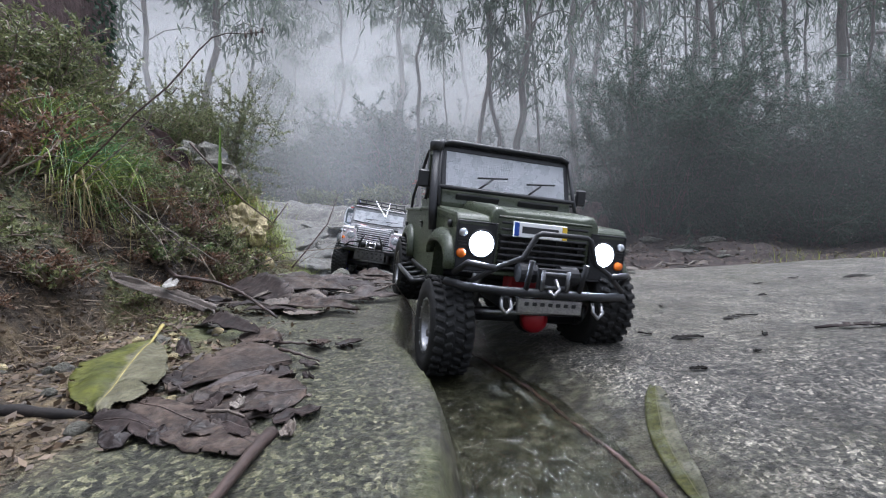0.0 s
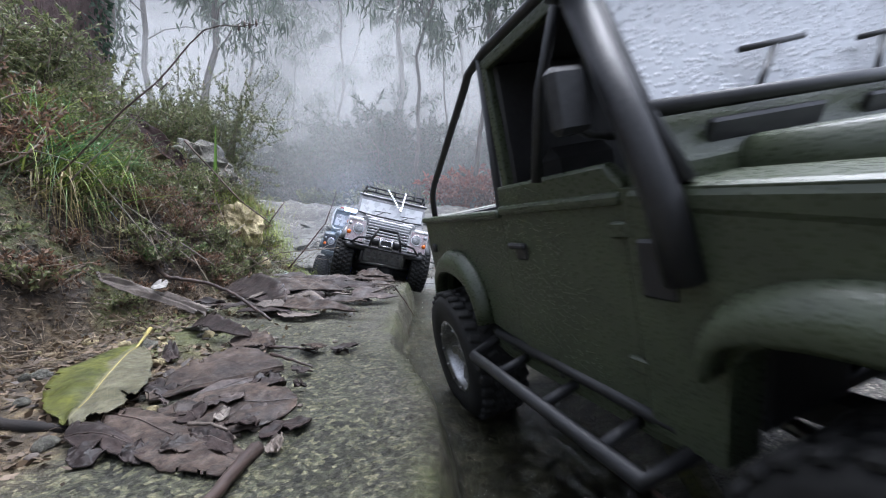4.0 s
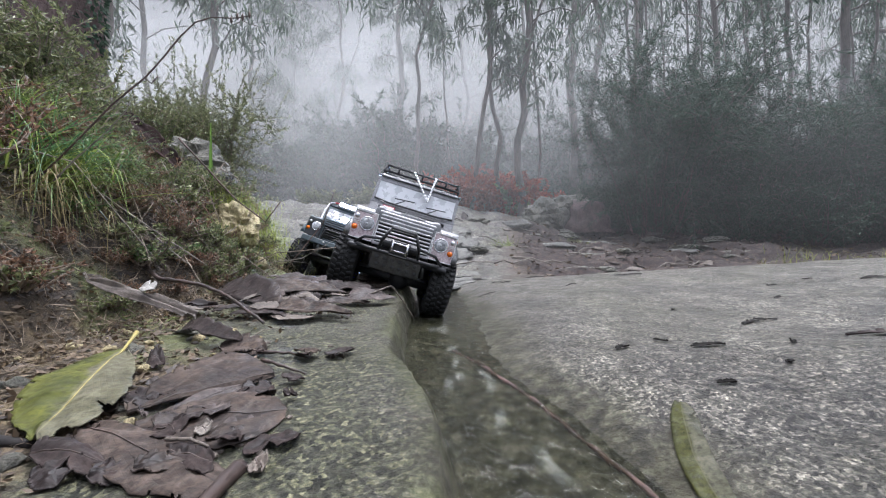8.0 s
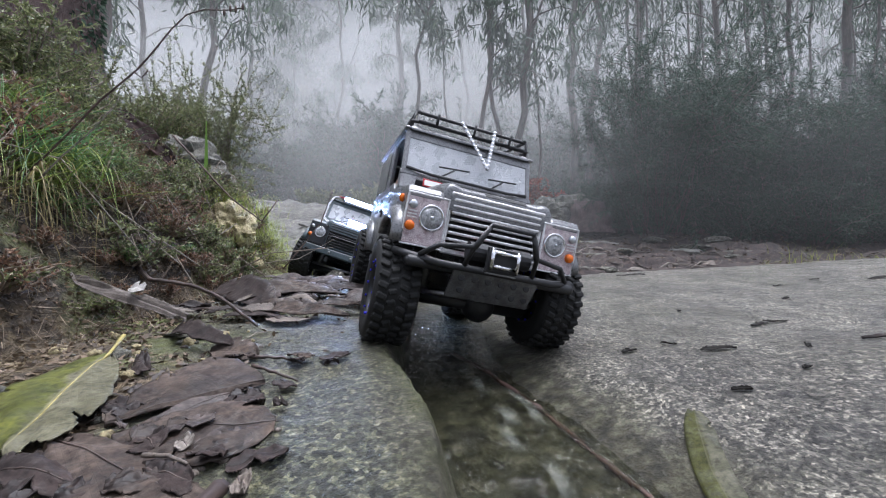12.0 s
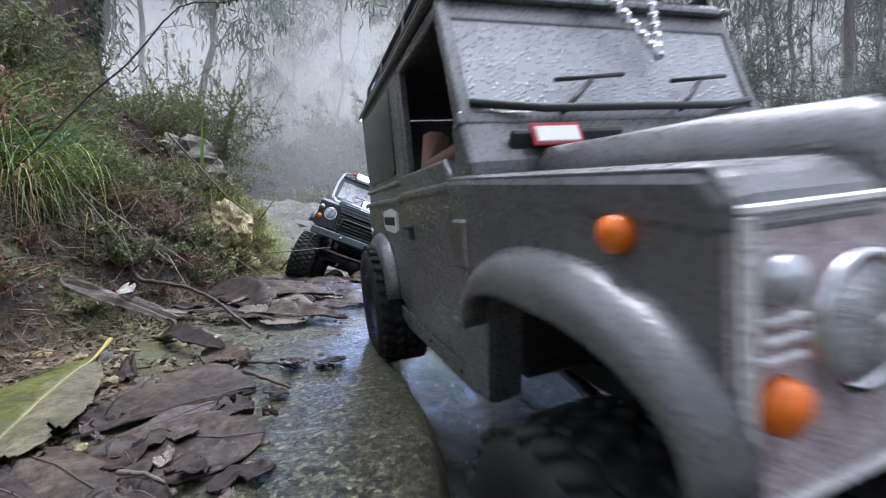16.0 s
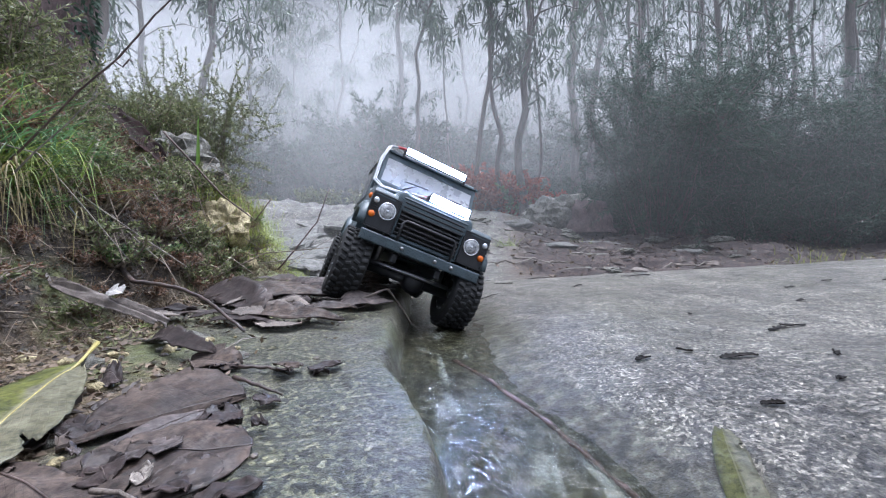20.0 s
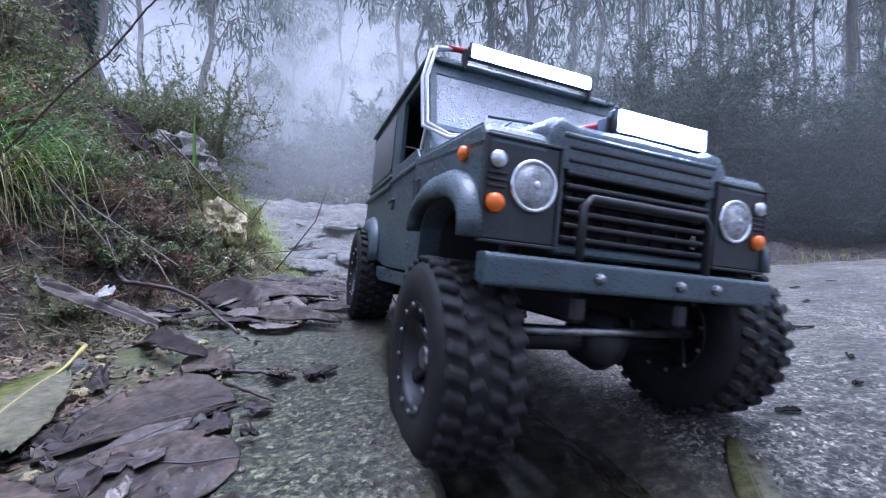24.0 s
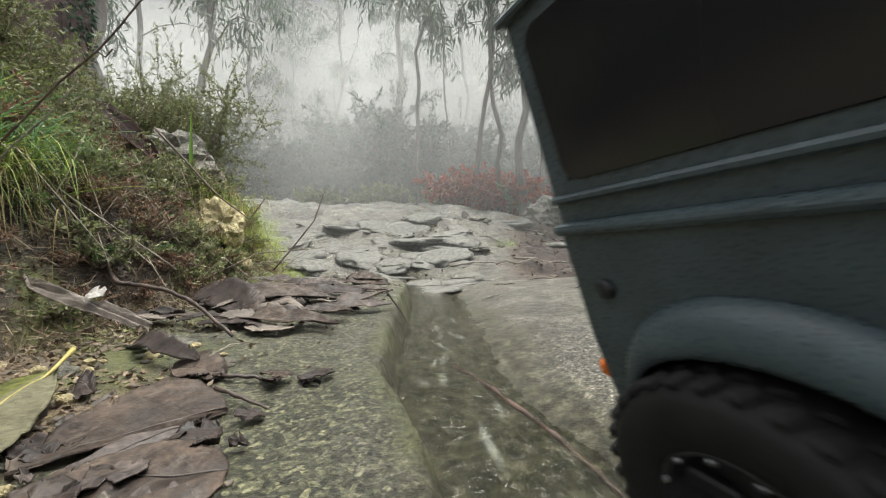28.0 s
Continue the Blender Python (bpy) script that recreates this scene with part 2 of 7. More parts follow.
def ground(x, y):
    x, y = np.asarray(x, float), np.asarray(y, float)
    left = np.interp(y, [-60, 1.3, 1.6, 1.9, 2.3, 3.0, 3.6, 5, 8, 20, 60], [0, 0, 0.03, 0.1, 0.22, 0.45, 0.5, 0.52, 0.55, 0.7, 0.7])
    right = np.interp(y, [-60, 0.2, 0.6, 1.2, 1.5, 2.0, 2.6, 3.2, 4, 8, 20, 60], [0, 0, 0.012, 0.035, 0.015, 0.075, 0.17, 0.28, 0.4, 0.55, 0.7, 0.7])
    w = sm((x / np.maximum(y, 0.5) + 0.1) / 0.55)
    z = left * (1 - w) + right * w
    xe = rock_edge(y) + 0.008 * fbm(x * 0 + 3.1, y * 14, 3, 5) + 0.006 * fbm(x * 30, y * 30, 2, 9)
    near = 1 - sm((y - 1.0) / 0.6)
    shelf = np.interp(y, [-1, 0.1, 0.2, 0.27, 0.4, 0.6, 0.8, 0.95, 1.2, 1.6], [0.02, 0.02, 0.024, 0.026, 0.033, 0.046, 0.05, 0.045, 0.04, 0.0])
    z = z + shelf * sm((xe - x) / 0.02 + 0.45)
    dip = np.interp(y, [-0.8, 0.05, 0.2, 0.3, 0.45, 0.75, 1.1], [0.036, 0.034, 0.026, 0.018, 0.008, 0.004, 0.0])
    z = z - dip * sm((x - xe) / 0.02 + 0.5) * (1 - sm((x - xe - 0.06) / 0.12))
    z = z + near * (0.014 * sm((x - xe - 0.07) / 0.16) + 0.058 * sm((x - 0.28) / 1.1) + 0.028 * sm((x - 0.17) / 0.22) * (1 - sm((y - 0.25) / 0.25)))
    foot = bank_foot(y) + 0.03 * fbm(x * 0 + 1.7, y * 6, 3, 2)
    over = np.maximum(foot - x, 0)
    rise = np.interp(y, [-3, 0.2, 1.2, 2.2, 4, 8], [0.34, 0.34, 0.36, 0.28, 0.12, 0.1])
    z = z + rise * (1 - np.exp(-over / 0.2)) + np.minimum(over, 3) * 0.05
    z = z + 0.085 * np.exp(-((x + 0.45) / 0.075) ** 2 - ((y - 0.87) / 0.11) ** 2)
    z = z - 0.07 * np.exp(-((x + 0.37) / 0.14) ** 2 - ((y - 1.52) / 0.2) ** 2)
    lump = 0.5 + 2.0 * sm(over / 0.1) + 2.0 * sm((y - 1.3) / 0.6)
    z = z + 0.012 * lump * fbm(x * 7, y * 7, 3, 1) + 0.0045 * fbm(x * 42, y * 42, 3, 4) * (1 + over * 4)
    z = z + sm((y - 1.3) / 0.8) * (0.05 * fbm(x * 2.2, y * 2.2, 3, 6) + 0.2 * np.abs(fbm(x * 2.6 + 0.8 * y, y * 6, 3, 16)) + 0.07 * np.abs(fbm(x * 9, y * 21, 2, 18)) - 0.02)
    q = y * 4.2 + x * 0.5 + 3.0 * fbm(x * 1.3, y * 1.3, 3, 71)
    step = q - np.floor(q)
    z = z + sm((y - 1.25) / 0.3) * (1 - sm((y - 4.0) / 1.0)) * 0.034 * (sm((step - 0.72) / 0.28) - step)
    return z + near * 0.0026 * fbm(x * 105, y * 105, 2, 51)


def gz(x, y):
    return float(ground(np.array([x]), np.array([y]))[0])


def spaced(dense, step, far, growth):
    """Even steps within dense, then wider and wider out to far."""
    a = list(np.arange(dense[0], dense[1] + step / 2, step))
    for sign, end in ((1, far[1]), (-1, far[0])):
        d, p = step, a[-1] if sign > 0 else a[0]
        more = []
        while abs(p) < abs(end) or p * sign < 0:
            d *= growth
            p += sign * d
            more.append(p)
        a = a + more if sign > 0 else more[::-1] + a
    return np.array(a)


def sheet(name, xs, ys, zf, mat, masks=()):
    X, Y = np.meshgrid(xs, ys)
    Z = zf(X, Y)
    nx, ny = len(xs), len(ys)
    i = np.arange(nx * ny).reshape(ny, nx)
    faces = np.stack([i[:-1, :-1], i[:-1, 1:], i[1:, 1:], i[1:, :-1]], -1).reshape(-1, 4)
    me = bpy.data.meshes.new(name)
    me.from_pydata(np.stack([X, Y, Z], -1).reshape(-1, 3).tolist(), [], faces.tolist())
    me.materials.append(mat)
    me.shade_smooth()
    for key, f in masks:
        at = me.attributes.new(key, "FLOAT", "POINT")
        at.data.foreach_set("value", np.asarray(f(X, Y), np.float32).ravel())
    return new(name, me)


def soil_mask(x, y):
    """1 on earth and litter, 0 on bare rock."""
    over = bank_foot(y) + 0.06 + 0.06 * (1 - sm((y - 0.42) / 0.1)) - x
    s = sm((over + 0.06 * fbm(x * 18, y * 18, 3, 11)) / 0.06)
    s = np.maximum(s, sm((-0.165 - x + 0.05 * fbm(x * 25, y * 25, 3, 12)) / 0.04) * (1 - sm((y - 0.3) / 0.08)))
    return np.clip(s + litter_mask(x, y), 0, 1)


def litter_mask(x, y):
    """Dark fallen leaves in the dip and on the forest floor."""
    w = x / np.maximum(y, 0.5)
    litter = sm((y - 1.35 - 0.25 * fbm(x * 3, y * 3, 3, 3)) / 0.25) * sm((w - 0.12) / 0.1)
    forest = sm((y - 3.3) / 0.6)
    return np.clip(litter + forest, 0, 1)


def moss_mask(x, y):
    over = bank_foot(y) + 0.1 - x
    grass = sm((y - 0.75) / 0.3) * (1 - sm((y - 2.4) / 0.5)) * sm((over + 0.05) / 0.1) * (1 - sm((over - 0.5) / 0.2))
    patch = sm((fbm(x * 9, y * 9, 3, 21) - 0.02) / 0.12) * sm((over + 0.1) / 0.1) * 0.8
    edge = (1 - sm(np.abs(x - rock_edge(y) + 0.008) / 0.022)) * (1 - sm((y - 0.8) / 0.2)) * sm((fbm(x * 24, y * 24, 2, 8) + 0.12) / 0.2)
    spot = sm(1.6 - 1.6 * (((x + 0.345) / 0.035) ** 2 + ((y - 0.46) / 0.035) ** 2) + 1.5 * fbm(x * 40, y * 40, 2, 61))
    mound = sm(1.7 - 1.7 * (((x + 0.42) / 0.11) ** 2 + ((y - 0.9) / 0.2) ** 2) + 1.2 * fbm(x * 30, y * 30, 2, 62))
    return np.clip(grass + patch * 0.7 + edge * 0.3 + spot * 0.6 + mound, 0, 1)


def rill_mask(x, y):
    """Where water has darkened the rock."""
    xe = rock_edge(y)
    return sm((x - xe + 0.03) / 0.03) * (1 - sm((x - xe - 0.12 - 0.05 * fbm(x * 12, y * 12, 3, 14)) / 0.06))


def algae_mask(x, y):
    """The shelf's thin green film."""
    return sm((rock_edge(y) - x + 0.01) / 0.02) * (1 - sm((y - 0.9) / 0.4)) * (0.45 + 0.5 * sm(fbm(x * 7, y * 7, 3, 41) / 0.25 + 0.5))


def ground_material():
    m = material("wet_granite_and_earth", (0.2, 0.2, 0.18), 0.4)
    b = m.node_tree.nodes["Principled BSDF"]
    tc = nd(m, "TexCoord").outputs["Object"]

    def noise_of(scale, detail=5.0, rough=0.6):
        n = nd(m, "TexNoise", Scale=scale, Detail=detail, Roughness=rough)
        tie(m, tc, n.inputs["Vector"])
        return n.outputs[0]

    def mask(key):
        a = nd(m, "Attribute")
        a.attribute_name = key
        return a.outputs["Fac"]
    def grains(scale, stops):
        n = nd(m, "TexVoronoi", Scale=scale)
        tie(m, tc, n.inputs["Vector"])
        return ramp(m, n.outputs["Color"], stops)

    def times(a, c):
        x = m.node_tree.nodes.new("ShaderNodeMix")
        x.data_type, x.blend_type = "RGBA", "MULTIPLY"
        x.inputs[0].default_value = 1.0
        tie(m, a, x.inputs[6]), tie(m, c, x.inputs[7])
        return x.outputs[2]
    grain = noise_of(230, 4, 0.8)
    rock = ramp(m, noise_of(11, 7, 0.7), [(0.32, (0.042, 0.038, 0.033)), (0.5, (0.084, 0.077, 0.065)), (0.68, (0.14, 0.13, 0.108))])
    rock = times(rock, grains(430, [(0.2, (0.3,) * 3), (0.45, (0.8,) * 3), (0.62, (1.2,) * 3), (0.8, (2.4, 2.4, 2.3))]))
    rock = times(rock, grains(700, [(0.25, (0.55,) * 3), (0.5, (1.0,) * 3), (0.75, (1.6,) * 3)]))
    rock = times(rock, ramp(m, noise_of(150, 5, 0.8), [(0.4, (0.5,) * 3), (0.5, (0.95,) * 3), (0.6, (1.8,) * 3)]))
    lichen = nd(m, "TexVoronoi", Scale=210.0)
    tie(m, tc, lichen.inputs["Vector"])
    spots = nd(m, "Math")
    spots.operation = "MULTIPLY"
    tie(m, ramp(m, lichen.outputs["Distance"], [(0.1, (1, 1, 1)), (0.45, (0, 0, 0))]), spots.inputs[0])
    tie(m, ramp(m, noise_of(14, 6, 0.75), [(0.58, (0, 0, 0)), (0.66, (0.95,) * 3)]), spots.inputs[1])
    pale = nd(m, "Math")
    pale.operation = "MULTIPLY"
    pale.inputs[1].default_value = 0.4
    tie(m, spots.outputs[0], pale.inputs[0])
    rock = mixed(m, pale.outputs[0], rock, (0.3, 0.32, 0.26))
    algae = ramp(m, noise_of(5, 5), [(0.45, (0, 0, 0)), (0.66, (0.35,) * 3)])
    film = ramp(m, noise_of(300, 6, 0.85), [(0.41, (0.018, 0.018, 0.01)), (0.5, (0.046, 0.047, 0.027)), (0.59, (0.105, 0.103, 0.066))])
    film = times(film, grains(380, [(0.2, (0.25,) * 3), (0.45, (0.8,) * 3), (0.62, (1.25,) * 3), (0.82, (3.0, 2.9, 2.7))]))
    rock = mixed(m, algae, rock, film)
    rock = mixed(m, mask("algae"), rock, film)
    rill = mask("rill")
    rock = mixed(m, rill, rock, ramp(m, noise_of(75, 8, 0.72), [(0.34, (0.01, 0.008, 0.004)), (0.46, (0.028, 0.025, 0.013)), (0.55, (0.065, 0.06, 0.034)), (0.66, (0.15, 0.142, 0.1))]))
    earth = ramp(m, noise_of(55, 6, 0.7), [(0.3, (0.018, 0.013, 0.008)), (0.48, (0.065, 0.046, 0.024)), (0.62, (0.17, 0.125, 0.065)), (0.76, (0.36, 0.3, 0.19))])
    moss = ramp(m, noise_of(80, 5, 0.7), [(0.36, (0.025, 0.034, 0.008)), (0.62, (0.15, 0.175, 0.04))])
    # darker earth colour that holds the shade on the bank's face
    shaded_earth = ramp(m, noise_of(65, 6, 0.7), [(0.34, (0.009, 0.006, 0.005)), (0.52, (0.036, 0.025, 0.017)), (0.7, (0.11, 0.08, 0.05))])
    rotten = ramp(m, noise_of(60, 8, 0.82), [(0.38, (0.005, 0.0028, 0.0024)), (0.48, (0.018, 0.01, 0.008)), (0.54, (0.038, 0.021, 0.016)), (0.64, (0.09, 0.056, 0.042))])
    mp = nd(m, "Mapping", Scale=(1.0, 2.6, 1.0))
    tie(m, tc, mp.inputs[0])
    layers = nd(m, "TexNoise", Scale=4.5, Detail=9.0, Roughness=0.75, Distortion=0.8)
    tie(m, mp.outputs[0], layers.inputs["Vector"])
    split = ramp(m, layers.outputs[0], [(0.38, (0.2,) * 3), (0.44, (1.1,) * 3), (0.475, (0.3,) * 3), (0.5, (1.7,) * 3), (0.53, (0.35,) * 3), (0.57, (1.5,) * 3), (0.61, (0.4,) * 3), (0.68, (2.2,) * 3)])
    rock = mixed(m, mask("rise"), rock, times(rock, split))
    c = mixed(m, mask("soil"), rock, mixed(m, mask("shaded_earth"), earth, shaded_earth))
    c = mixed(m, mask("litter"), c, rotten)
    c = mixed(m, mask("moss"), c, moss)
    tie(m, c, b.inputs["Base Color"])
    gloss = ramp(m, noise_of(30, 4), [(0.35, (0.3,) * 3), (0.7, (0.6,) * 3)])
    tie(m, mixed(m, mask("soil"), gloss, (0.75, 0.75, 0.75)), b.inputs["Roughness"])
    k1 = nd(m, "Bump", Strength=1.0, Distance=0.002)
    tie(m, grain, k1.inputs["Height"])
    k2 = nd(m, "Bump", Strength=1.0, Distance=0.0055)
    tie(m, noise_of(110, 6, 0.75), k2.inputs["Height"]), tie(m, k1.outputs[0], k2.inputs["Normal"])
    tie(m, k2.outputs[0], b.inputs["Normal"])
    return m


GROUND = ground_material()
xs = spaced((-0.6, 0.7), 0.0045, (-70, 70), 1.07)
ys = spaced((0.08, 1.1), 0.0045, (-70, 70), 1.018)
tagged(sheet("ground", xs, ys, ground, GROUND, (("soil", soil_mask), ("moss", moss_mask), ("rill", rill_mask), ("litter", litter_mask), ("rise", lambda x, y: sm((y - 1.0) / 0.5)), ("algae", algae_mask), ("shaded_earth", lambda x, y: sm((bank_foot(y) + 0.01 - x) / 0.04)))),
       "wet grey-green granite slab with mossy earth bank", "ground", kind="structure")


def water_material(name, ripple):
    m = material(name, (0.5, 0.52, 0.42), 0.06)
    b = m.node_tree.nodes["Principled BSDF"]
    b.inputs["Transmission Weight"].default_value = 1.0
    b.inputs["IOR"].default_value = 1.33
    tc = nd(m, "TexCoord").outputs["Object"]
    mp = nd(m, "Mapping", Scale=(1.6, 0.7, 1.0))
    tie(m, tc, mp.inputs[0])
    n = nd(m, "TexNoise", Scale=75.0, Detail=3.0, Distortion=1.2)
    tie(m, mp.outputs[0], n.inputs["Vector"])
    k = nd(m, "Bump", Strength=ripple, Distance=0.006)
    tie(m, n.outputs[0], k.inputs["Height"]), tie(m, k.outputs[0], b.inputs["Normal"])
    return m


WATER = water_material("shallow_running_water", 0.9)


def water_level(y):
    return np.interp(y, [-0.9, 0.1, 0.2, 0.35, 0.6, 1.1, 1.4, 1.6], [-0.019, -0.017, -0.012, -0.003, 0.003, 0.008, 0.006, 0.01])


water = sheet("water", np.linspace(-0.34, 0.34, 100), np.linspace(-0.9, 1.45, 260),
              lambda x, y: water_level(y) + 0.003 * fbm(x * 34, y * 22, 3, 31), WATER)
water.visible_shadow = False
tagged(water, "clear shallow stream water running over rock", "water", kind="structure")

# ---- the three model off-road trucks ----
# Truck space: x forward, y to its left, z up, the origin between the axles just above the hubs.
FRONT, REAR, TRACK, HUB, TYRE = 0.145, -0.134, 0.084, -0.007, 0.0535


def arch_points(cx, rx, zb, up, steps=12, power=0.72):
    """The outline of a wheel arch, from its front foot to its rear foot."""
    pts = []
    for i in range(steps + 1):
        a = math.pi * i / steps
        pts.append((cx + rx * math.cos(a), zb + up * math.sin(a) ** power))
    return pts


FRONT_ARCH, REAR_ARCH = (0.137, 0.0455, 0.043, 0.0225), (-0.126, 0.0435, 0.025, 0.033)


def flare(arch, s, inner, outer, wide, rise, rear_drop=0.0):
    """A wheel arch's eyebrow: one rounded section swept along the arch."""
    cx, rx, zb, up = arch
    low, high = arch_points(cx, rx, zb, up, 22), arch_points(cx, rx + wide, zb, up + rise, 22)
    brow = Shape()
    n = 7
    for i, ((x, z), (u, w)) in enumerate(zip(low, high)):
        q = rear_drop * max(0, i / 22 - 0.5) * 2
        z, w = z - q, w - q
        brow.v += [(x, s * inner, z), (x, s * (outer - 0.001), z - 0.0006), (x + (u - x) * 0.12, s * outer, z + (w - z) * 0.1), (x + (u - x) * 0.45, s * (outer - 0.0006), z + (w - z) * 0.45),
                   (x + (u - x) * 0.78, s * (outer - 0.0034), z + (w - z) * 0.8), (u, s * (inner + 0.0025), w), (u, s * inner, w)]
    for i in range(len(low) - 1):
        brow.f += [(i * n + j, i * n + (j + 1) % n, (i + 1) * n + (j + 1) % n, (i + 1) * n + j) for j in range(n)]
    brow.f += [tuple(range(n)), tuple((len(low) - 1) * n + j for j in range(n))]
    return brow


def make_wheel(parent, rim_material, hub_material, ring):
    tyre, carcass = Shape(), Shape()
    prof = [(-0.019, 0.029), (-0.021, 0.035), (-0.021, 0.046), (-0.0175, 0.0498), (0, 0.051), (0.0175, 0.0498), (0.021, 0.046), (0.021, 0.035), (0.019, 0.029)]
    n = 36
    for a, r in prof:
        for j in range(n):
            t = 2 * math.pi * j / n
            carcass.v.append((r * math.cos(t), a, r * math.sin(t)))
    for i in range(len(prof) - 1):
        for j in range(n):
            k = (j + 1) % n
            carcass.f.append((i * n + j, i * n + n + j, i * n + n + k, i * n + k))
    for row, (y, turn) in enumerate(((-0.0145, 0.0), (-0.005, 0.5), (0.005, 0.0), (0.0145, 0.5))):
        for j in range(32):
            t = 2 * math.pi * (j + turn) / 32
            m = Matrix.Rotation(-t, 4, "Y") @ Matrix.Translation((0.051, y, 0)) @ Matrix.Rotation(radians(18 if row % 2 else -18), 4, "X")
            w = (0.0036, 0.0086, 0.0052) if row in (1, 2) else (0.004, 0.0094, 0.0058)
            tyre.box(0, 0, 0, *w, 0.0012, m)
    wheel = part("wheel", carcass, RUBBER, parent, "knobbly black rubber tyre", smooth=True)
    tagged(part("tread", tyre, RUBBER, wheel), kind="stuff")
    rim = Shape().lathe([(-0.017, 0.0285), (-0.0185, 0.0295), (-0.0195, 0.028), (-0.016, 0.0255), (-0.008, 0.024), (-0.006, 0.012), (-0.008, 0.009), (-0.012, 0.008), (-0.012, 0.001)], 28, caps=False)
    rim.lathe([(0.018, 0.0285), (0.0195, 0.028), (0.016, 0.0255), (0.006, 0.024), (0.004, 0.004)], 28, caps=False)
    r = part("rim", rim, rim_material, wheel, smooth=True)
    for side in (-1, 1):
        spokes = Shape()
        for j in range(5):
            t = 2 * math.pi * j / 5
            spokes.box(0, 0, 0, 0.017, 0.0035, 0.0075, 0.001, Matrix.Rotation(-t, 4, "Y") @ Matrix.Translation((0.0165, side * 0.0095, 0)) @ Matrix.Rotation(side * 0.2, 4, "Z"))
        part("spokes", spokes, rim_material, r)
        bolts = Shape()
        for j in range(12):
            t = 2 * math.pi * j / 12
            bolts.box(0.0268 * math.cos(t), side * 0.0195, 0.0268 * math.sin(t), 0.0024, 0.0018, 0.0024, 0.0005)
        part("bead_bolts", bolts, ring, r)
        part("hub_cap", Shape().lathe([(side * 0.008, 0.0075), (side * 0.0135, 0.006), (side * 0.015, 0.002)], 12), hub_material, r)
    return wheel


def slab_between(a, b, y0, y1, thick):
    """A sloping plate between two x, z points, from y0 to y1."""
    dx, dz = b[0] - a[0], b[1] - a[1]
    l = math.hypot(dx, dz)
    nx, nz = -dz / l * thick, dx / l * thick
    return [(a[0], a[1]), (b[0], b[1]), (b[0] + nx, b[1] + nz), (a[0] + nx, a[1] + nz)], y0, y1


def build_truck(name, paint, face, grille, lit, hard_top, rim, hub, ring):
    truck = new(name)
    # chassis
    for s in (-1, 1):
        part("chassis_rail", Shape().box(0.0, s * 0.033, 0.014, 0.37, 0.009, 0.014, 0.002), BLACK, truck)
        part("shock_absorber", Shape().tube([(FRONT - 0.012, s * 0.045, 0.055), (FRONT - 0.006, s * 0.052, 0.0)], [0.007, 0.006], 10), STEEL, truck)
        part("shock_absorber", Shape().tube([(REAR + 0.012, s * 0.045, 0.05), (REAR + 0.006, s * 0.052, 0.0)], [0.007, 0.006], 10), STEEL, truck)
        part("trailing_link", Shape().tube([(FRONT, s * 0.04, -0.008), (0.03, s * 0.028, 0.004)], 0.0035, 8), STEEL, truck)
        part("trailing_link", Shape().tube([(REAR, s * 0.04, -0.008), (-0.03, s * 0.028, 0.004)], 0.0035, 8), STEEL, truck)
        part("inner_arch", Shape().prism([(0.179, 0.066), (0.179, 0.082), (0.086, 0.082), (0.086, 0.03), (0.092, 0.03), (0.098, 0.072), (0.172, 0.074)], s * 0.04, s * 0.076), BLACK, truck)
    for x in (FRONT, REAR):
        axle = part("axle", Shape().tube([(x, -0.064, HUB), (x, 0.064, HUB)], 0.0075, 10), BLACK, truck)
        part("differential", Shape().lathe([(-0.017, 0.006), (-0.011, 0.0165), (0.004, 0.0185), (0.013, 0.013), (0.017, 0.004)], 14, "x", (x, 0.012, HUB)), BLACK, axle, smooth=True)
    part("gearbox", Shape().box(0.01, 0, 0.004, 0.07, 0.045, 0.03, 0.005), BLACK, truck)
    part("steering_rod", Shape().tube([(FRONT + 0.022, -0.06, 0.0), (FRONT + 0.022, 0.06, 0.002)], 0.0028, 8), STEEL, truck)
    part("steering_servo", Shape().box(FRONT + 0.014, -0.005, 0.03, 0.02, 0.04, 0.018, 0.002), RED if name == "olive_truck" else BLACK, truck)
    part("floor_pan", Shape().box(-0.045, 0, 0.026, 0.27, 0.15, 0.006, 0.001), BLACK, truck)
    # front wings with their arches
    for s in (-1, 1):
        arch = arch_points(*FRONT_ARCH)
        outline = [(0.183, 0.041), (0.185, 0.089), (0.18, 0.096), (0.061, 0.1045), (0.061, 0.016), (0.0875, 0.016)] + arch[::-1]
        wing = part("front_wing", Shape().prism(outline, s * 0.076, s * 0.0905), paint, truck, bevel=0.005)
        part("wing_top", Shape().prism([(0.1856, 0.087), (0.1845, 0.0915), (0.18, 0.0966), (0.0618, 0.1052), (0.0618, 0.096), (0.1856, 0.083)], s * 0.0565, s * 0.0912), paint, wing, bevel=0.0042)
        brow = flare(FRONT_ARCH, s, 0.0895, 0.1, 0.005, 0.0145, -0.006)
        part("wheel_arch_flare", brow, paint, wing, smooth=True)
        part("side_indicator", Shape().lathe([(s * 0.0, 0.0043), (s * 0.003, 0.0038), (s * 0.0042, 0.0012)], 14, "y", (0.161, s * 0.0902, 0.085)), AMBER if name != "olive_truck" else BLACK, wing, "amber side indicator" if name != "olive_truck" else "", smooth=True)
        part("side_vent", Shape().box(0.0725, s * 0.0908, 0.0773, 0.0135, 0.0025, 0.02, 0.0012), STEEL if name == "silver_truck" else BLACK, wing)
    # bonnet
    bonnet = Shape()
    rows_ = []
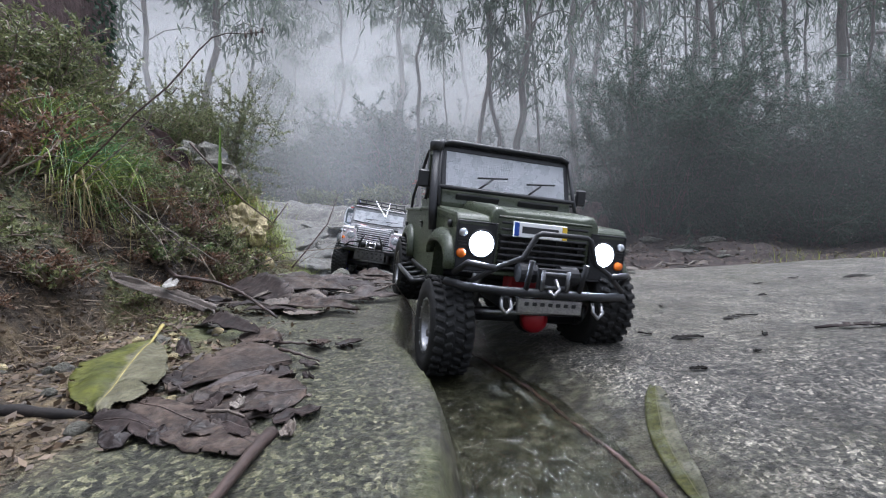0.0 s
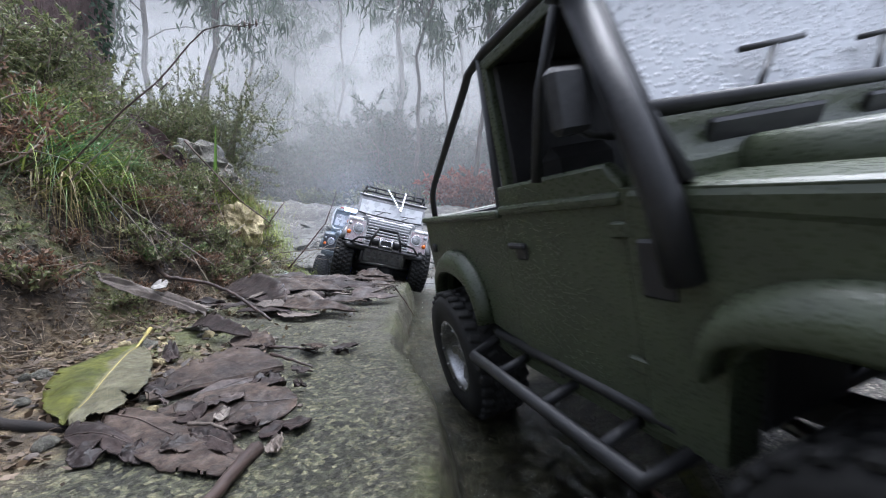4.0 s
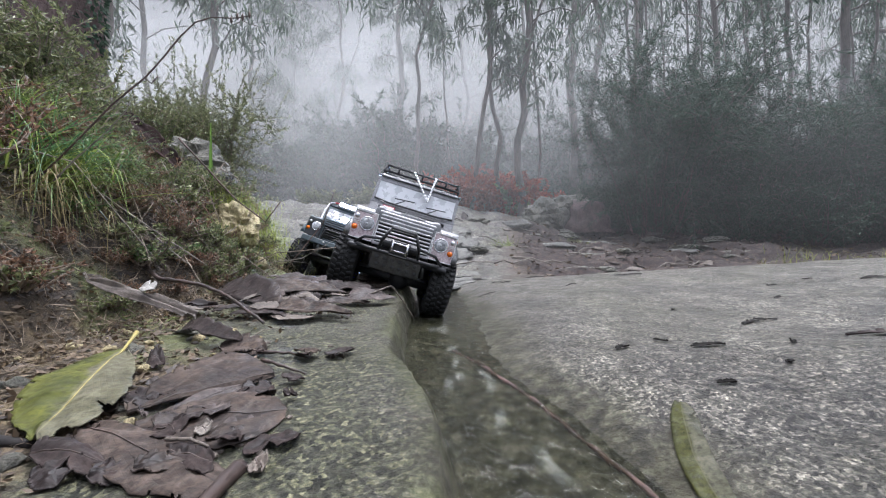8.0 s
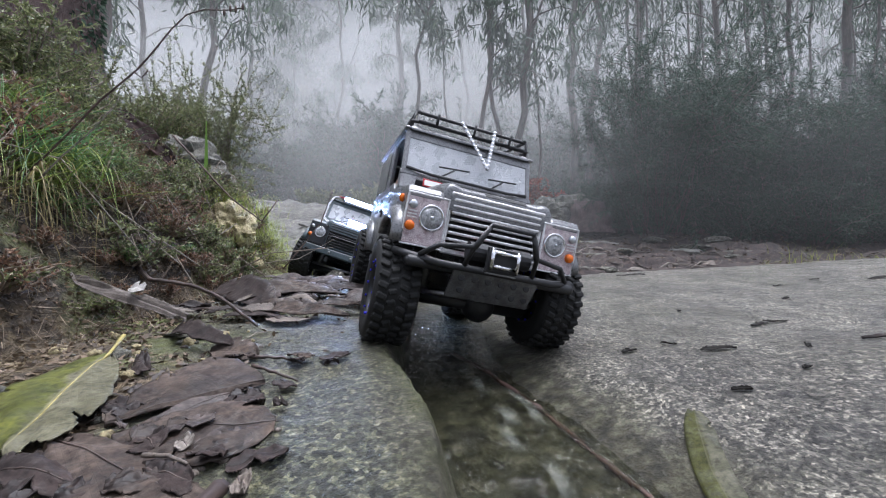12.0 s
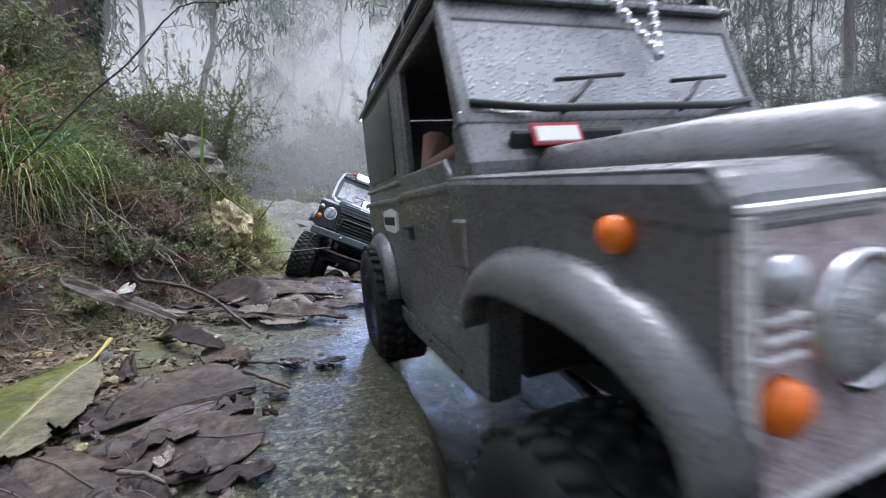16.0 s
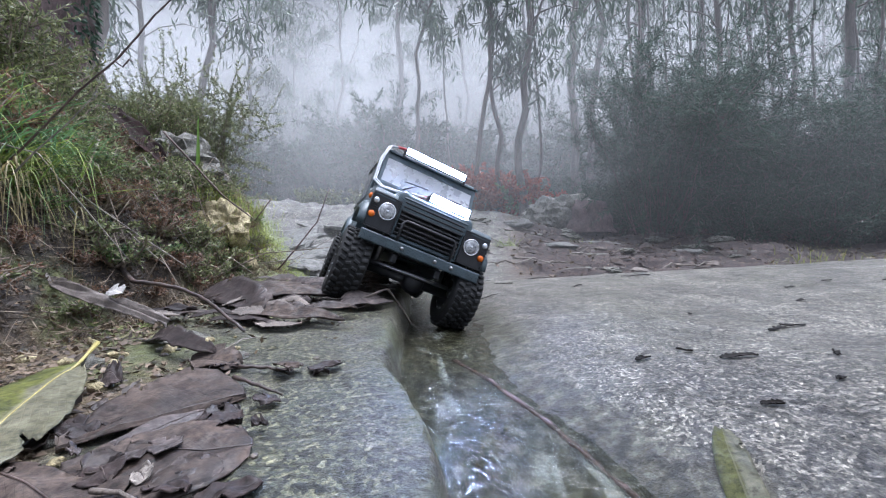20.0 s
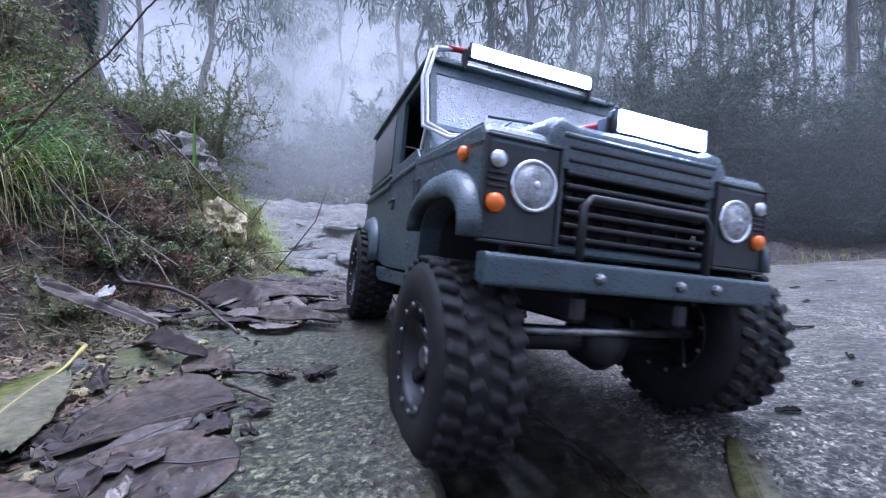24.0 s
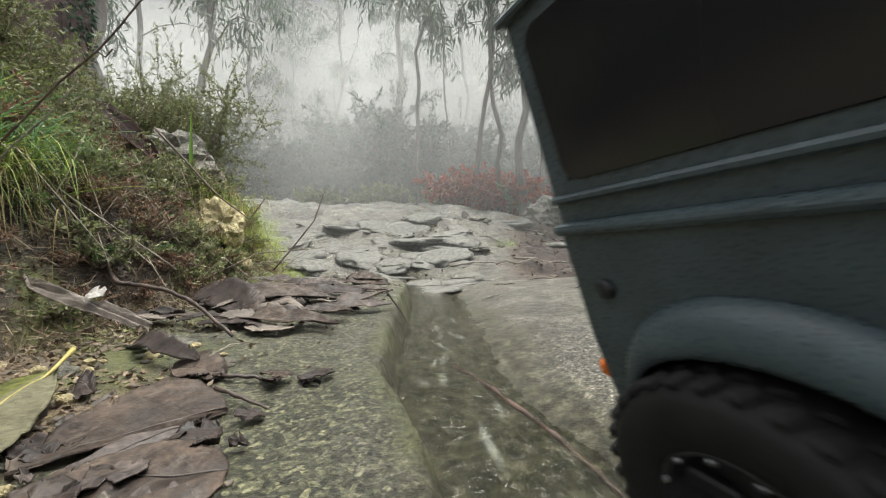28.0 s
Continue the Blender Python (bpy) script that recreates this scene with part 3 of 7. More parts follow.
    for x, zc, zs in ((0.1845, 0.0975, 0.0925), (0.1835, 0.1015, 0.0945), (0.179, 0.1045, 0.0965), (0.15, 0.1075, 0.0985), (0.11, 0.1095, 0.101), (0.078, 0.1115, 0.1035)):
        half = [(0.0575, zs - 0.012), (0.0575, zs + 0.001), (0.0568, zs * 0.35 + zc * 0.65), (0.0535, zc + 0.0016), (0.049, zc + 0.0022), (0.0445, zc + 0.0014), (0.041, zc)]
        rows_.append([(x, -y, z) for y, z in half] + [(x, 0, zc + 0.0006)] + [(x, y, z) for y, z in half[::-1]])
    k = len(rows_[0])
    bonnet.add([p for r in rows_ for p in r], [(i * k + j, i * k + j + 1, (i + 1) * k + j + 1, (i + 1) * k + j) for i in range(len(rows_) - 1) for j in range(k - 1)] + [tuple(range(k)), tuple(range((len(rows_) - 1) * k, len(rows_) * k))])
    bonnet_part = part("bonnet", bonnet, paint, truck, bevel=0.002, smooth=True)
    # grille and lamps
    part("grille_backing", Shape().box(0.1705, 0, 0.069, 0.006, 0.098, 0.056, 0.001), BLACK, truck)
    grille_frame = part("grille_frame", Shape().box(0.1825, 0, 0.0968, 0.006, 0.1, 0.003, 0.001).box(0.18, 0, 0.042, 0.006, 0.1, 0.005, 0.0012).box(0.18, 0.0485, 0.07, 0.007, 0.003, 0.054, 0.001).box(0.18, -0.0485, 0.07, 0.007, 0.003, 0.054, 0.001), paint if name != "silver_truck" else grille, truck)
    for i in range(8):
        part("grille_slat", Shape().box(0.1815, 0, 0.0475 + i * 0.0063, 0.008, 0.093, 0.0026, 0.0008), grille, grille_frame)
    for i in range(5):
        part("grille_post", Shape().box(0.1755, -0.034 + i * 0.017, 0.0695, 0.002, 0.0016, 0.05, 0.0004), BLACK, grille_frame)
    for s in (-1, 1):
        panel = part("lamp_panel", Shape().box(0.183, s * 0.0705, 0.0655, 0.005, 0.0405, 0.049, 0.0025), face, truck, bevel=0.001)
        if lit:
            lamp = part("headlight", Shape().lathe([(0, 0.0123), (0.0018, 0.0116), (0.0032, 0.008), (0.0036, 0.001)], 28, "x", (0.185, s * 0.0652, 0.069)), HEADLIGHT_ON, panel, "lit white headlight", smooth=True)
        else:
            lamp = part("headlight", Shape().lathe([(0, 0.0108), (0.0018, 0.0103), (0.0036, 0.0075), (0.0042, 0.0042), (0.0044, 0.0004)], 32, "x", (0.185, s * 0.0652, 0.069)), LAMP_LENS, panel, "fluted glass headlight lens", smooth=True)
            part("bulb", Shape().lathe([(0, 0.002), (0.0006, 0.0018), (0.0009, 0.0011), (0.001, 0.0003)], 16, "x", (0.1888, s * 0.0652, 0.069)), LAMP_GLASS, lamp, smooth=True)
        part("bezel", Shape().tube([(0.1862, s * 0.0652 + (0.013 if lit else 0.0113) * math.cos(i * math.pi / 12), 0.069 + (0.013 if lit else 0.0113) * math.sin(i * math.pi / 12)) for i in range(25)], 0.0013, 6, False), CHROME if name != "olive_truck" else BLACK, panel)
        part("side_light", Shape().lathe([(0, 0.0044), (0.0025, 0.0038), (0.0034, 0.001)], 16, "x", (0.1852, s * 0.0842, 0.0785)), LAMP_GLASS, panel, smooth=True)
        part("front_indicator", Shape().lathe([(0, 0.0049), (0.003, 0.0042), (0.0042, 0.001)], 16, "x", (0.1852, s * 0.0842, 0.059)), AMBER, panel, "amber front indicator", smooth=True)
        rim_box = Shape().box(0.1852, s * 0.0705, 0.0892, 0.0022, 0.0405, 0.0016, 0.0004).box(0.1852, s * 0.0705, 0.0418, 0.0022, 0.0405, 0.0016, 0.0004)
        part("panel_rim", rim_box.box(0.1852, s * 0.0511, 0.0655, 0.0022, 0.0016, 0.0458, 0.0004).box(0.1852, s * 0.0899, 0.0655, 0.0022, 0.0016, 0.0458, 0.0004), face if name != "silver_truck" else SILVER_TRIM, panel)
        for i in range(3):
            part("vent_rib", Shape().box(0.1862, s * 0.0838, 0.0665 + i * 0.003, 0.0012, 0.009, 0.0013, 0.0003), face if name != "silver_truck" else SILVER_TRIM, panel)
    # scuttle and windscreen
    part("scuttle", Shape().prism([(0.078, 0.02), (0.0785, 0.109), (0.07, 0.127), (0.06, 0.127), (0.06, 0.02)], -0.0862, 0.0862), paint, truck, bevel=0.002)
    for s in (-1, 1):
        part("scuttle_vent", Shape().box(0.0765, s * 0.04, 0.117, 0.003, 0.055, 0.008, 0.001, Matrix.Rotation(radians(25), 4, "Y")), BLACK if name != "blue_truck" else paint, truck)
    b0, t0 = (0.0715, 0.125), (0.051, 0.1825)
    ws = Shape()
    ws.prism(slab_between(b0, (0.0695, 0.1305), 0, 0, 0.006)[0], -0.0868, 0.0868)
    ws.prism(slab_between((0.0545, 0.1727), t0, 0, 0, 0.006)[0], -0.083, 0.083)
    for s in (-1, 1):
        ws.prism(slab_between(b0, t0, 0, 0, 0.006)[0], s * 0.0795, s * 0.0855)
    frame_ = part("windscreen_frame", ws, paint if name == "silver_truck" else BLACK if name == "olive_truck" else paint, truck, bevel=0.001)
    part("windscreen", Shape().prism(slab_between((0.0685, 0.129), (0.0525, 0.176), 0, 0, 0.002)[0], -0.081, 0.081), GLASS, frame_, "rain-beaded windscreen")
    for y0, tip in ((-0.035, 0.012), (0.03, 0.012)):
        w = part("wiper", Shape().tube([(0.0755, y0 - 0.006, 0.128), (0.0695, y0 + 0.014, 0.143)], 0.0012, 6).tube([(0.0712, y0 - 0.006, 0.1425), (0.0672, y0 + 0.034, 0.1465)], 0.0012, 6), BLACK, truck)
    # doors
    for s in (-1, 1):
        door = part("door", Shape().prism([(0.0595, 0.021), (0.0595, 0.106), (0.052, 0.114), (-0.0345, 0.114), (-0.0345, 0.021)], s * 0.082, s * 0.0885), paint, truck, bevel=0.0016)
        sill = part("sill", Shape().prism([(0.086, 0.0195), (0.084, 0.013), (0.06, 0.009), (-0.06, 0.006), (-0.078, 0.009), (-0.081, 0.0195)], s * 0.078, s * 0.0872), paint, truck, bevel=0.0012)
        for bx in (-0.05, 0.0, 0.05):
            part("sill_bolt", Shape().lathe([(0, 0.0016), (s * 0.0008, 0.0013), (s * 0.0012, 0.0004)], 8, "y", (bx, s * 0.0872, 0.0145)), BLACK, sill)
        part("door_lip", Shape().prism([(0.0595, 0.0985), (0.0595, 0.1035), (-0.0345, 0.1035), (-0.0345, 0.0985)], s * 0.086, s * 0.0905), paint, door, bevel=0.0018)
        top = Shape()
        y0, y1 = s * 0.0795, s * 0.0845
        top.prism(slab_between((-0.0285, 0.112), (-0.0295, 0.1825), 0, 0, 0.006)[0], y0, y1)
        top.prism(slab_between((0.0635, 0.112), (0.0445, 0.1825), 0, 0, -0.005)[0], y0, y1)
        top.prism([(0.046, 0.1765), (0.046, 0.1825), (-0.034, 0.1825), (-0.034, 0.1765)], y0, y1)
        part("window_frame", top, paint, door, bevel=0.001)
        part("door_handle", Shape().box(-0.0185, s * 0.09, 0.0815, 0.0165, 0.0038, 0.0032, 0.001).box(-0.0165, s * 0.0888, 0.0775, 0.0105, 0.0022, 0.0075, 0.001), BLACK, door)
        for z in (0.04, 0.09):
            part("hinge", Shape().box(0.058, s * 0.0895, z, 0.009, 0.003, 0.006, 0.0008), paint, door)
        if name != "olive_truck":
            mirror = None
        else:
            mirror = part("mirror", Shape().box(0.062, s * 0.106, 0.135, 0.006, 0.014, 0.021, 0.002), BLACK, truck)
        if mirror:
            part("mirror_arm", Shape().tube([(0.06, s * 0.088, 0.122), (0.062, s * 0.1, 0.124), (0.062, s * 0.106, 0.128)], 0.0016, 6), BLACK, mirror)
        # rear sides with their arches
        arch = arch_points(*REAR_ARCH)
        outline = [(-0.0355, 0.02), (-0.0355, 0.0985), (-0.195, 0.0985), (-0.195, 0.05), (-0.191, 0.018), (-0.176, 0.02)] + [(x, z) for x, z in arch[::-1]]
        side = part("rear_side", Shape().prism(outline, s * 0.08, s * 0.087), paint, truck, bevel=0.0016)
        part("shoulder", Shape().prism([(-0.0355, 0.0965), (-0.0355, 0.1015), (-0.195, 0.1015), (-0.195, 0.0965)], s * 0.083, s * 0.0905), paint, side, bevel=0.002)
        brow = flare(REAR_ARCH, s, 0.0865, 0.0975, 0.0065, 0.0165)
        part("wheel_arch_flare", brow, paint, side, smooth=True)
        part("fuel_cap" if s < 0 else "side_catch", Shape().lathe([(0, 0.0042), (s * 0.002, 0.004), (s * 0.003, 0.0025)], 16, "y", (-0.1775, s * 0.0868, 0.0735)), CHROME if name == "silver_truck" else BLACK, side, smooth=True)
        part("rear_inner_arch", Shape().prism([(-0.084, 0.022), (-0.087, 0.072), (-0.18, 0.072), (-0.18, 0.066), (-0.095, 0.066), (-0.09, 0.022)], s * 0.045, s * 0.08), BLACK, truck)
        tail = part("tail_lamp", Shape().lathe([(0, 0.0055), (-0.004, 0.0045), (-0.005, 0.001)], 14, "x", (-0.1955, s * 0.077, 0.0825)), RED, truck, smooth=True)
        part("tail_indicator", Shape().lathe([(0, 0.0055), (-0.004, 0.0045), (-0.005, 0.001)], 14, "x", (-0.1955, s * 0.08, 0.0315)), AMBER, truck, smooth=True)
    part("rear_panel", Shape().box(-0.191, 0, 0.062, 0.007, 0.165, 0.078, 0.0015), paint, truck)
    part("rear_crossmember", Shape().box(-0.189, 0, 0.017, 0.014, 0.15, 0.014, 0.002), BLACK, truck)
    seats = part("seat_base", Shape().box(0.0, 0, 0.06, 0.05, 0.13, 0.05, 0.012), RUBBER, truck)
    for s in (-1, 1):
        part("seat_back", Shape().box(-0.028, s * 0.036, 0.095, 0.016, 0.05, 0.07, 0.0075), RUBBER, seats)
    part("steering_wheel", Shape().tube([(0.044 - 0.006 * math.sin(i * math.pi / 8), -0.04 + 0.018 * math.cos(i * math.pi / 8), 0.121 + 0.017 * math.sin(i * math.pi / 8)) for i in range(17)], 0.002, 6, False).tube([(0.044, -0.04, 0.121), (0.062, -0.04, 0.112)], 0.002, 6), BLACK, truck)
    part("dashboard", Shape().box(0.056, 0, 0.108, 0.014, 0.15, 0.02, 0.004), BLACK, truck)
    if hard_top:
        for s in (-1, 1):
            y0, y1 = s * 0.0795, s * 0.0845
            upper = part("lower_window_panel", Shape().prism([(-0.062, 0.1015), (-0.062, 0.118), (-0.184, 0.118), (-0.184, 0.1015)], y0, y1), paint, truck)
            part("door_pillar", Shape().prism([(-0.0355, 0.1015), (-0.0355, 0.1845), (-0.062, 0.1845), (-0.062, 0.1015)], y0, y1), paint, truck)
            part("top_window_rail", Shape().prism([(-0.062, 0.1765), (-0.062, 0.1845), (-0.182, 0.1845), (-0.182, 0.1765)], y0, y1), paint, truck)
            part("rear_pillar", Shape().prism([(-0.184, 0.1015), (-0.182, 0.1845), (-0.1915, 0.1845), (-0.195, 0.1015)], y0, y1), paint, truck)
            pane = []
            for cx, cz, a0 in ((-0.07, 0.125, -90), (-0.07, 0.1705, 0), (-0.176, 0.1705, 90), (-0.176, 0.125, 180)):
                pane += [(cx + 0.0085 * math.cos(radians(a0 + 22.5 * i)), cz + 0.0075 * math.sin(radians(a0 + 22.5 * i))) for i in range(5)]
            part("side_window", Shape().prism(pane, s * 0.0805, s * 0.0853), SMOKED, upper, "dark smoked side window", bevel=0.0006)
            part("window_trim", Shape().box(-0.1265, s * 0.0852, 0.1112, 0.139, 0.0034, 0.0034, 0.001), paint, upper)
            part("gutter", Shape().box(-0.0705, s * 0.0848, 0.1853, 0.249, 0.0066, 0.0034, 0.001), paint, truck)
        roof = part("roof", Shape().prism([(0.056, 0.1825), (0.052, 0.189), (0.024, 0.1935), (-0.165, 0.1935), (-0.189, 0.1895), (-0.196, 0.1825)], -0.0815, 0.0815), paint, truck, bevel=0.006)
        for i in range(6):
            part("roof_rib", Shape().box(-0.075, -0.05 + i * 0.02, 0.194, 0.2, 0.009, 0.003, 0.0012), paint, roof)
        part("rear_door", Shape().box(-0.1935, 0, 0.14, 0.006, 0.15, 0.084, 0.002), paint, truck)
        part("rear_window", Shape().box(-0.197, 0, 0.148, 0.002, 0.11, 0.045, 0.001), SMOKED, truck)
    else:
        part("cab_roof", Shape().prism([(0.056, 0.179), (0.05, 0.183), (0.02, 0.185), (-0.02, 0.185), (-0.034, 0.183), (-0.036, 0.179)], -0.081, 0.081), BLACK, truck, bevel=0.004)
        part("cab_back", Shape().box(-0.031, 0, 0.139, 0.006, 0.16, 0.08, 0.002), BLACK, truck)
        part("bed_floor", Shape().box(-0.112, 0, 0.062, 0.156, 0.158, 0.005, 0.001), BLACK, truck)
        for s in (-1, 1):
            part("bed_liner", Shape().box(-0.113, s * 0.078, 0.081, 0.154, 0.003, 0.036, 0.0008), BLACK, truck)
        part("bed_liner", Shape().box(-0.1855, 0, 0.081, 0.003, 0.154, 0.036, 0.0008), BLACK, truck)
        part("bed_front", Shape().box(-0.036, 0, 0.082, 0.004, 0.158, 0.036, 0.001), BLACK, truck)
    wheels = []
    for i, (x, y) in enumerate(((FRONT, -TRACK), (FRONT, TRACK), (REAR, -TRACK), (REAR, TRACK))):
        if i == 0:
            wheel = first = make_wheel(truck, rim, hub, ring)
            wheel.matrix_basis = pose(x, y, HUB)
        else:
            wheel = copy_thing(first, pose(x, y, HUB))
            wheel.parent = truck
        wheels.append(wheel)
    return truck, wheels


def winch(truck, x, z, hooked=True):
    w = part("winch", Shape().lathe([(-0.03, 0.009), (-0.012, 0.009), (-0.012, 0.006), (0.012, 0.006), (0.012, 0.0095), (0.03, 0.0095)], 14, "y", (x, 0, z)), BLACK, truck, smooth=False)
    fairlead = part("fairlead", Shape().box(x + 0.013, 0, z - 0.0035, 0.003, 0.032, 0.022, 0.001), BLACK, w)
    for e in (-1, 1):
        part("roller", Shape().tube([(x + 0.0165, -0.0115, z - 0.0035 + e * 0.0062), (x + 0.0165, 0.0115, z - 0.0035 + e * 0.0062)], 0.0019, 10), SKID_STEEL if hooked else CHROME, fairlead, "bright steel roller")
        part("roller", Shape().tube([(x + 0.0185, e * 0.0125, z - 0.013), (x + 0.0185, e * 0.0125, z + 0.006)], 0.0019, 10), SKID_STEEL if hooked else CHROME, fairlead, "bright steel roller")
    part("bolt_row", Shape().box(x + 0.013, 0, z - 0.0165, 0.002, 0.03, 0.0014, 0.0004), STEEL, w)
    if hooked:
        part("hook", Shape().tube([(x + 0.018, 0, z - 0.002), (x + 0.024, 0.002, z - 0.01), (x + 0.026, -0.004, z - 0.016), (x + 0.022, -0.007, z - 0.012)], 0.0018, 8), STEEL, w, "steel winch hook")
    return w


def shackle(truck, x, y, z):
    part("shackle", Shape().tube([(x, y - 0.004, z + 0.005), (x + 0.004, y - 0.005, z - 0.003), (x + 0.005, y, z - 0.008), (x + 0.004, y + 0.005, z - 0.003), (x, y + 0.004, z + 0.005)], 0.0019, 8), STEEL, truck, "steel bow shackle")


# olive pick-up with tube cage
olive, olive_wheels = build_truck("olive_truck", GREEN, BLACK, BLACK, True, False, STEEL, STEEL, STEEL)
tagged(olive, "olive-green model off-road pickup with black tube cage, wet", "model truck")
bumper = part("front_bumper", Shape().tube([(0.178, -0.094, 0.03), (0.203, -0.08, 0.03), (0.212, -0.05, 0.03), (0.212, 0.05, 0.03), (0.203, 0.08, 0.03), (0.178, 0.094, 0.03)], 0.0041, 10), BLACK, olive, "black tube bumper")
part("bull_bar", Shape().tube([(0.206, -0.078, 0.036), (0.215, -0.054, 0.053), (0.219, -0.036, 0.062), (0.222, -0.0265, 0.083), (0.222, -0.022, 0.085), (0.222, 0.022, 0.085), (0.222, 0.0265, 0.083), (0.219, 0.036, 0.062), (0.215, 0.054, 0.053), (0.206, 0.078, 0.036)], 0.0025, 10), BLACK, bumper)
part("bull_bar_hoop", Shape().tube([(0.186, -0.089, 0.04), (0.204, -0.082, 0.052), (0.214, -0.058, 0.05)], 0.0031, 8), BLACK, bumper)
part("bull_bar_hoop", Shape().tube([(0.186, 0.089, 0.04), (0.204, 0.082, 0.052), (0.214, 0.058, 0.05)], 0.0031, 8), BLACK, bumper)
for y in (-0.027, 0.027):
    part("bumper_strut", Shape().tube([(0.212, y, 0.03), (0.22, y, 0.06)], 0.0026, 8), BLACK, bumper)
winch(olive, 0.197, 0.046)
plate = Shape().box(0.21, 0, 0.018, 0.004, 0.066, 0.014, 0.0008)
part("winch_plate", plate, STEEL, olive, "bare steel winch plate")
for i in range(7):
    part("plate_slot", Shape().box(0.2122, -0.024 + i * 0.008, 0.0195, 0.001, 0.0045, 0.0035, 0.0004), BLACK, olive)
for y in (-0.046, 0.046):
    shackle(olive, 0.214, y, 0.019)
part("red_diff_cover", Shape().lathe([(0, 0.016), (0.006, 0.014), (0.01, 0.006)], 14, "x", (FRONT + 0.012, 0.012, HUB)), RED, olive, "red differential cover", smooth=True)
plate_part = part("number_plate", Shape().box(0.1915, -0.009, 0.0865, 0.002, 0.056, 0.0145, 0.0006, Matrix.Rotation(radians(-8), 4, "Y")), WHITE, olive, "white plate with blue and yellow ends")
part("plate_end", Shape().box(0.1924, -0.034, 0.0865, 0.001, 0.005, 0.013, 0.0002, Matrix.Rotation(radians(-8), 4, "Y")), PLATE_BLUE, plate_part)
part("plate_end", Shape().box(0.1924, 0.016, 0.0865, 0.001, 0.005, 0.013, 0.0002, Matrix.Rotation(radians(-8), 4, "Y")), PLATE_YELLOW, plate_part)
part("plate_bar", Shape().box(0.1925, -0.0095, 0.0865, 0.0008, 0.038, 0.0065, 0.0002, Matrix.Rotation(radians(-8), 4, "Y")), BLACK, plate_part)
snorkel = part("snorkel", Shape().tube([(0.084, -0.092, 0.075), (0.082, -0.0945, 0.1), (0.075, -0.0945, 0.122), (0.055, -0.092, 0.172)], [0.0062, 0.0056, 0.0052, 0.005], 12), BLACK, olive, "black snorkel tube")
part("snorkel_head", Shape().lathe([(0.0, 0.0055), (0.002, 0.0085), (0.01, 0.0092), (0.0125, 0.0075), (0.0135, 0.002)], 18, "z", (0.054, -0.092, 0.17)), BLACK, snorkel, smooth=True)
for y in (-1, 1):
    cage = part("cage_tube", Shape().tube([(0.086, y * 0.089, 0.104), (0.07, y * 0.089, 0.137), (0.0545, y * 0.086, 0.179), (0.043, y * 0.083, 0.186), (-0.03, y * 0.083, 0.186), (-0.052, y * 0.084, 0.182), (-0.062, y * 0.084, 0.176), (-0.158, y * 0.083, 0.1285), (-0.168, y * 0.083, 0.121), (-0.172, y * 0.083, 0.112), (-0.174, y * 0.083, 0.099)], 0.0025, 8), BLACK, olive, "black roll cage tube")
    part("cage_tube", Shape().tube([(-0.036, y * 0.083, 0.185), (-0.05, y * 0.08, 0.1), (-0.052, y * 0.08, 0.07)], 0.0027, 8), BLACK, olive)
    part("cage_tube", Shape().tube([(0.04, y * 0.083, 0.186), (0.02, y * 0.087, 0.15), (0.015, y * 0.093, 0.112)], 0.0024, 8), BLACK, olive)
    part("rock_slider", Shape().tube([(0.075, y * 0.086, 0.015), (0.072, y * 0.108, 0.01), (-0.07, y * 0.108, 0.01), (-0.075, y * 0.086, 0.015)], 0.0035, 8).tube([(0.05, y * 0.085, 0.014), (0.05, y * 0.108, 0.01)], 0.0026, 6).tube([(0.01, y * 0.085, 0.014), (0.01, y * 0.108, 0.01)], 0.0026, 6).tube([(-0.035, y * 0.085, 0.014), (-0.035, y * 0.108, 0.01)], 0.0026, 6).tube([(0.07, y * 0.088, 0.02), (-0.07, y * 0.088, 0.02)], 0.003, 6), BLACK, olive, "black tube side step")
part("cage_crossbar", Shape().tube([(0.0555, -0.085, 0.179), (0.054, -0.075, 0.184), (0.054, 0.075, 0.184), (0.0555, 0.085, 0.179)], 0.0030, 8), BLACK, olive)
part("cage_crossbar", Shape().tube([(0.0755, -0.089, 0.1265), (0.0775, 0, 0.1265), (0.0755, 0.089, 0.1265)], 0.0027, 8), BLACK, olive)
part("cage_crossbar", Shape().tube([(-0.04, -0.083, 0.183), (-0.04, 0.083, 0.183)], 0.0027, 8), BLACK, olive)
part("battery_box", Shape().box(-0.075, 0.0, 0.076, 0.06, 0.09, 0.02, 0.003), BLACK, olive)
part("tow_strap", Shape().tube([(-0.042, -0.06, 0.19), (-0.058, -0.064, 0.15), (-0.06, -0.066, 0.1)], [0.0014, 0.0028, 0.0024], 6), GREEN_STRAP, olive, "green strap hanging at the cab")
part("bonnet_badge", Shape().box(0.17, 0.004, 0.1028, 0.008, 0.034, 0.0016, 0.0005, Matrix.Rotation(radians(12), 4, "Y")), STEEL, olive)

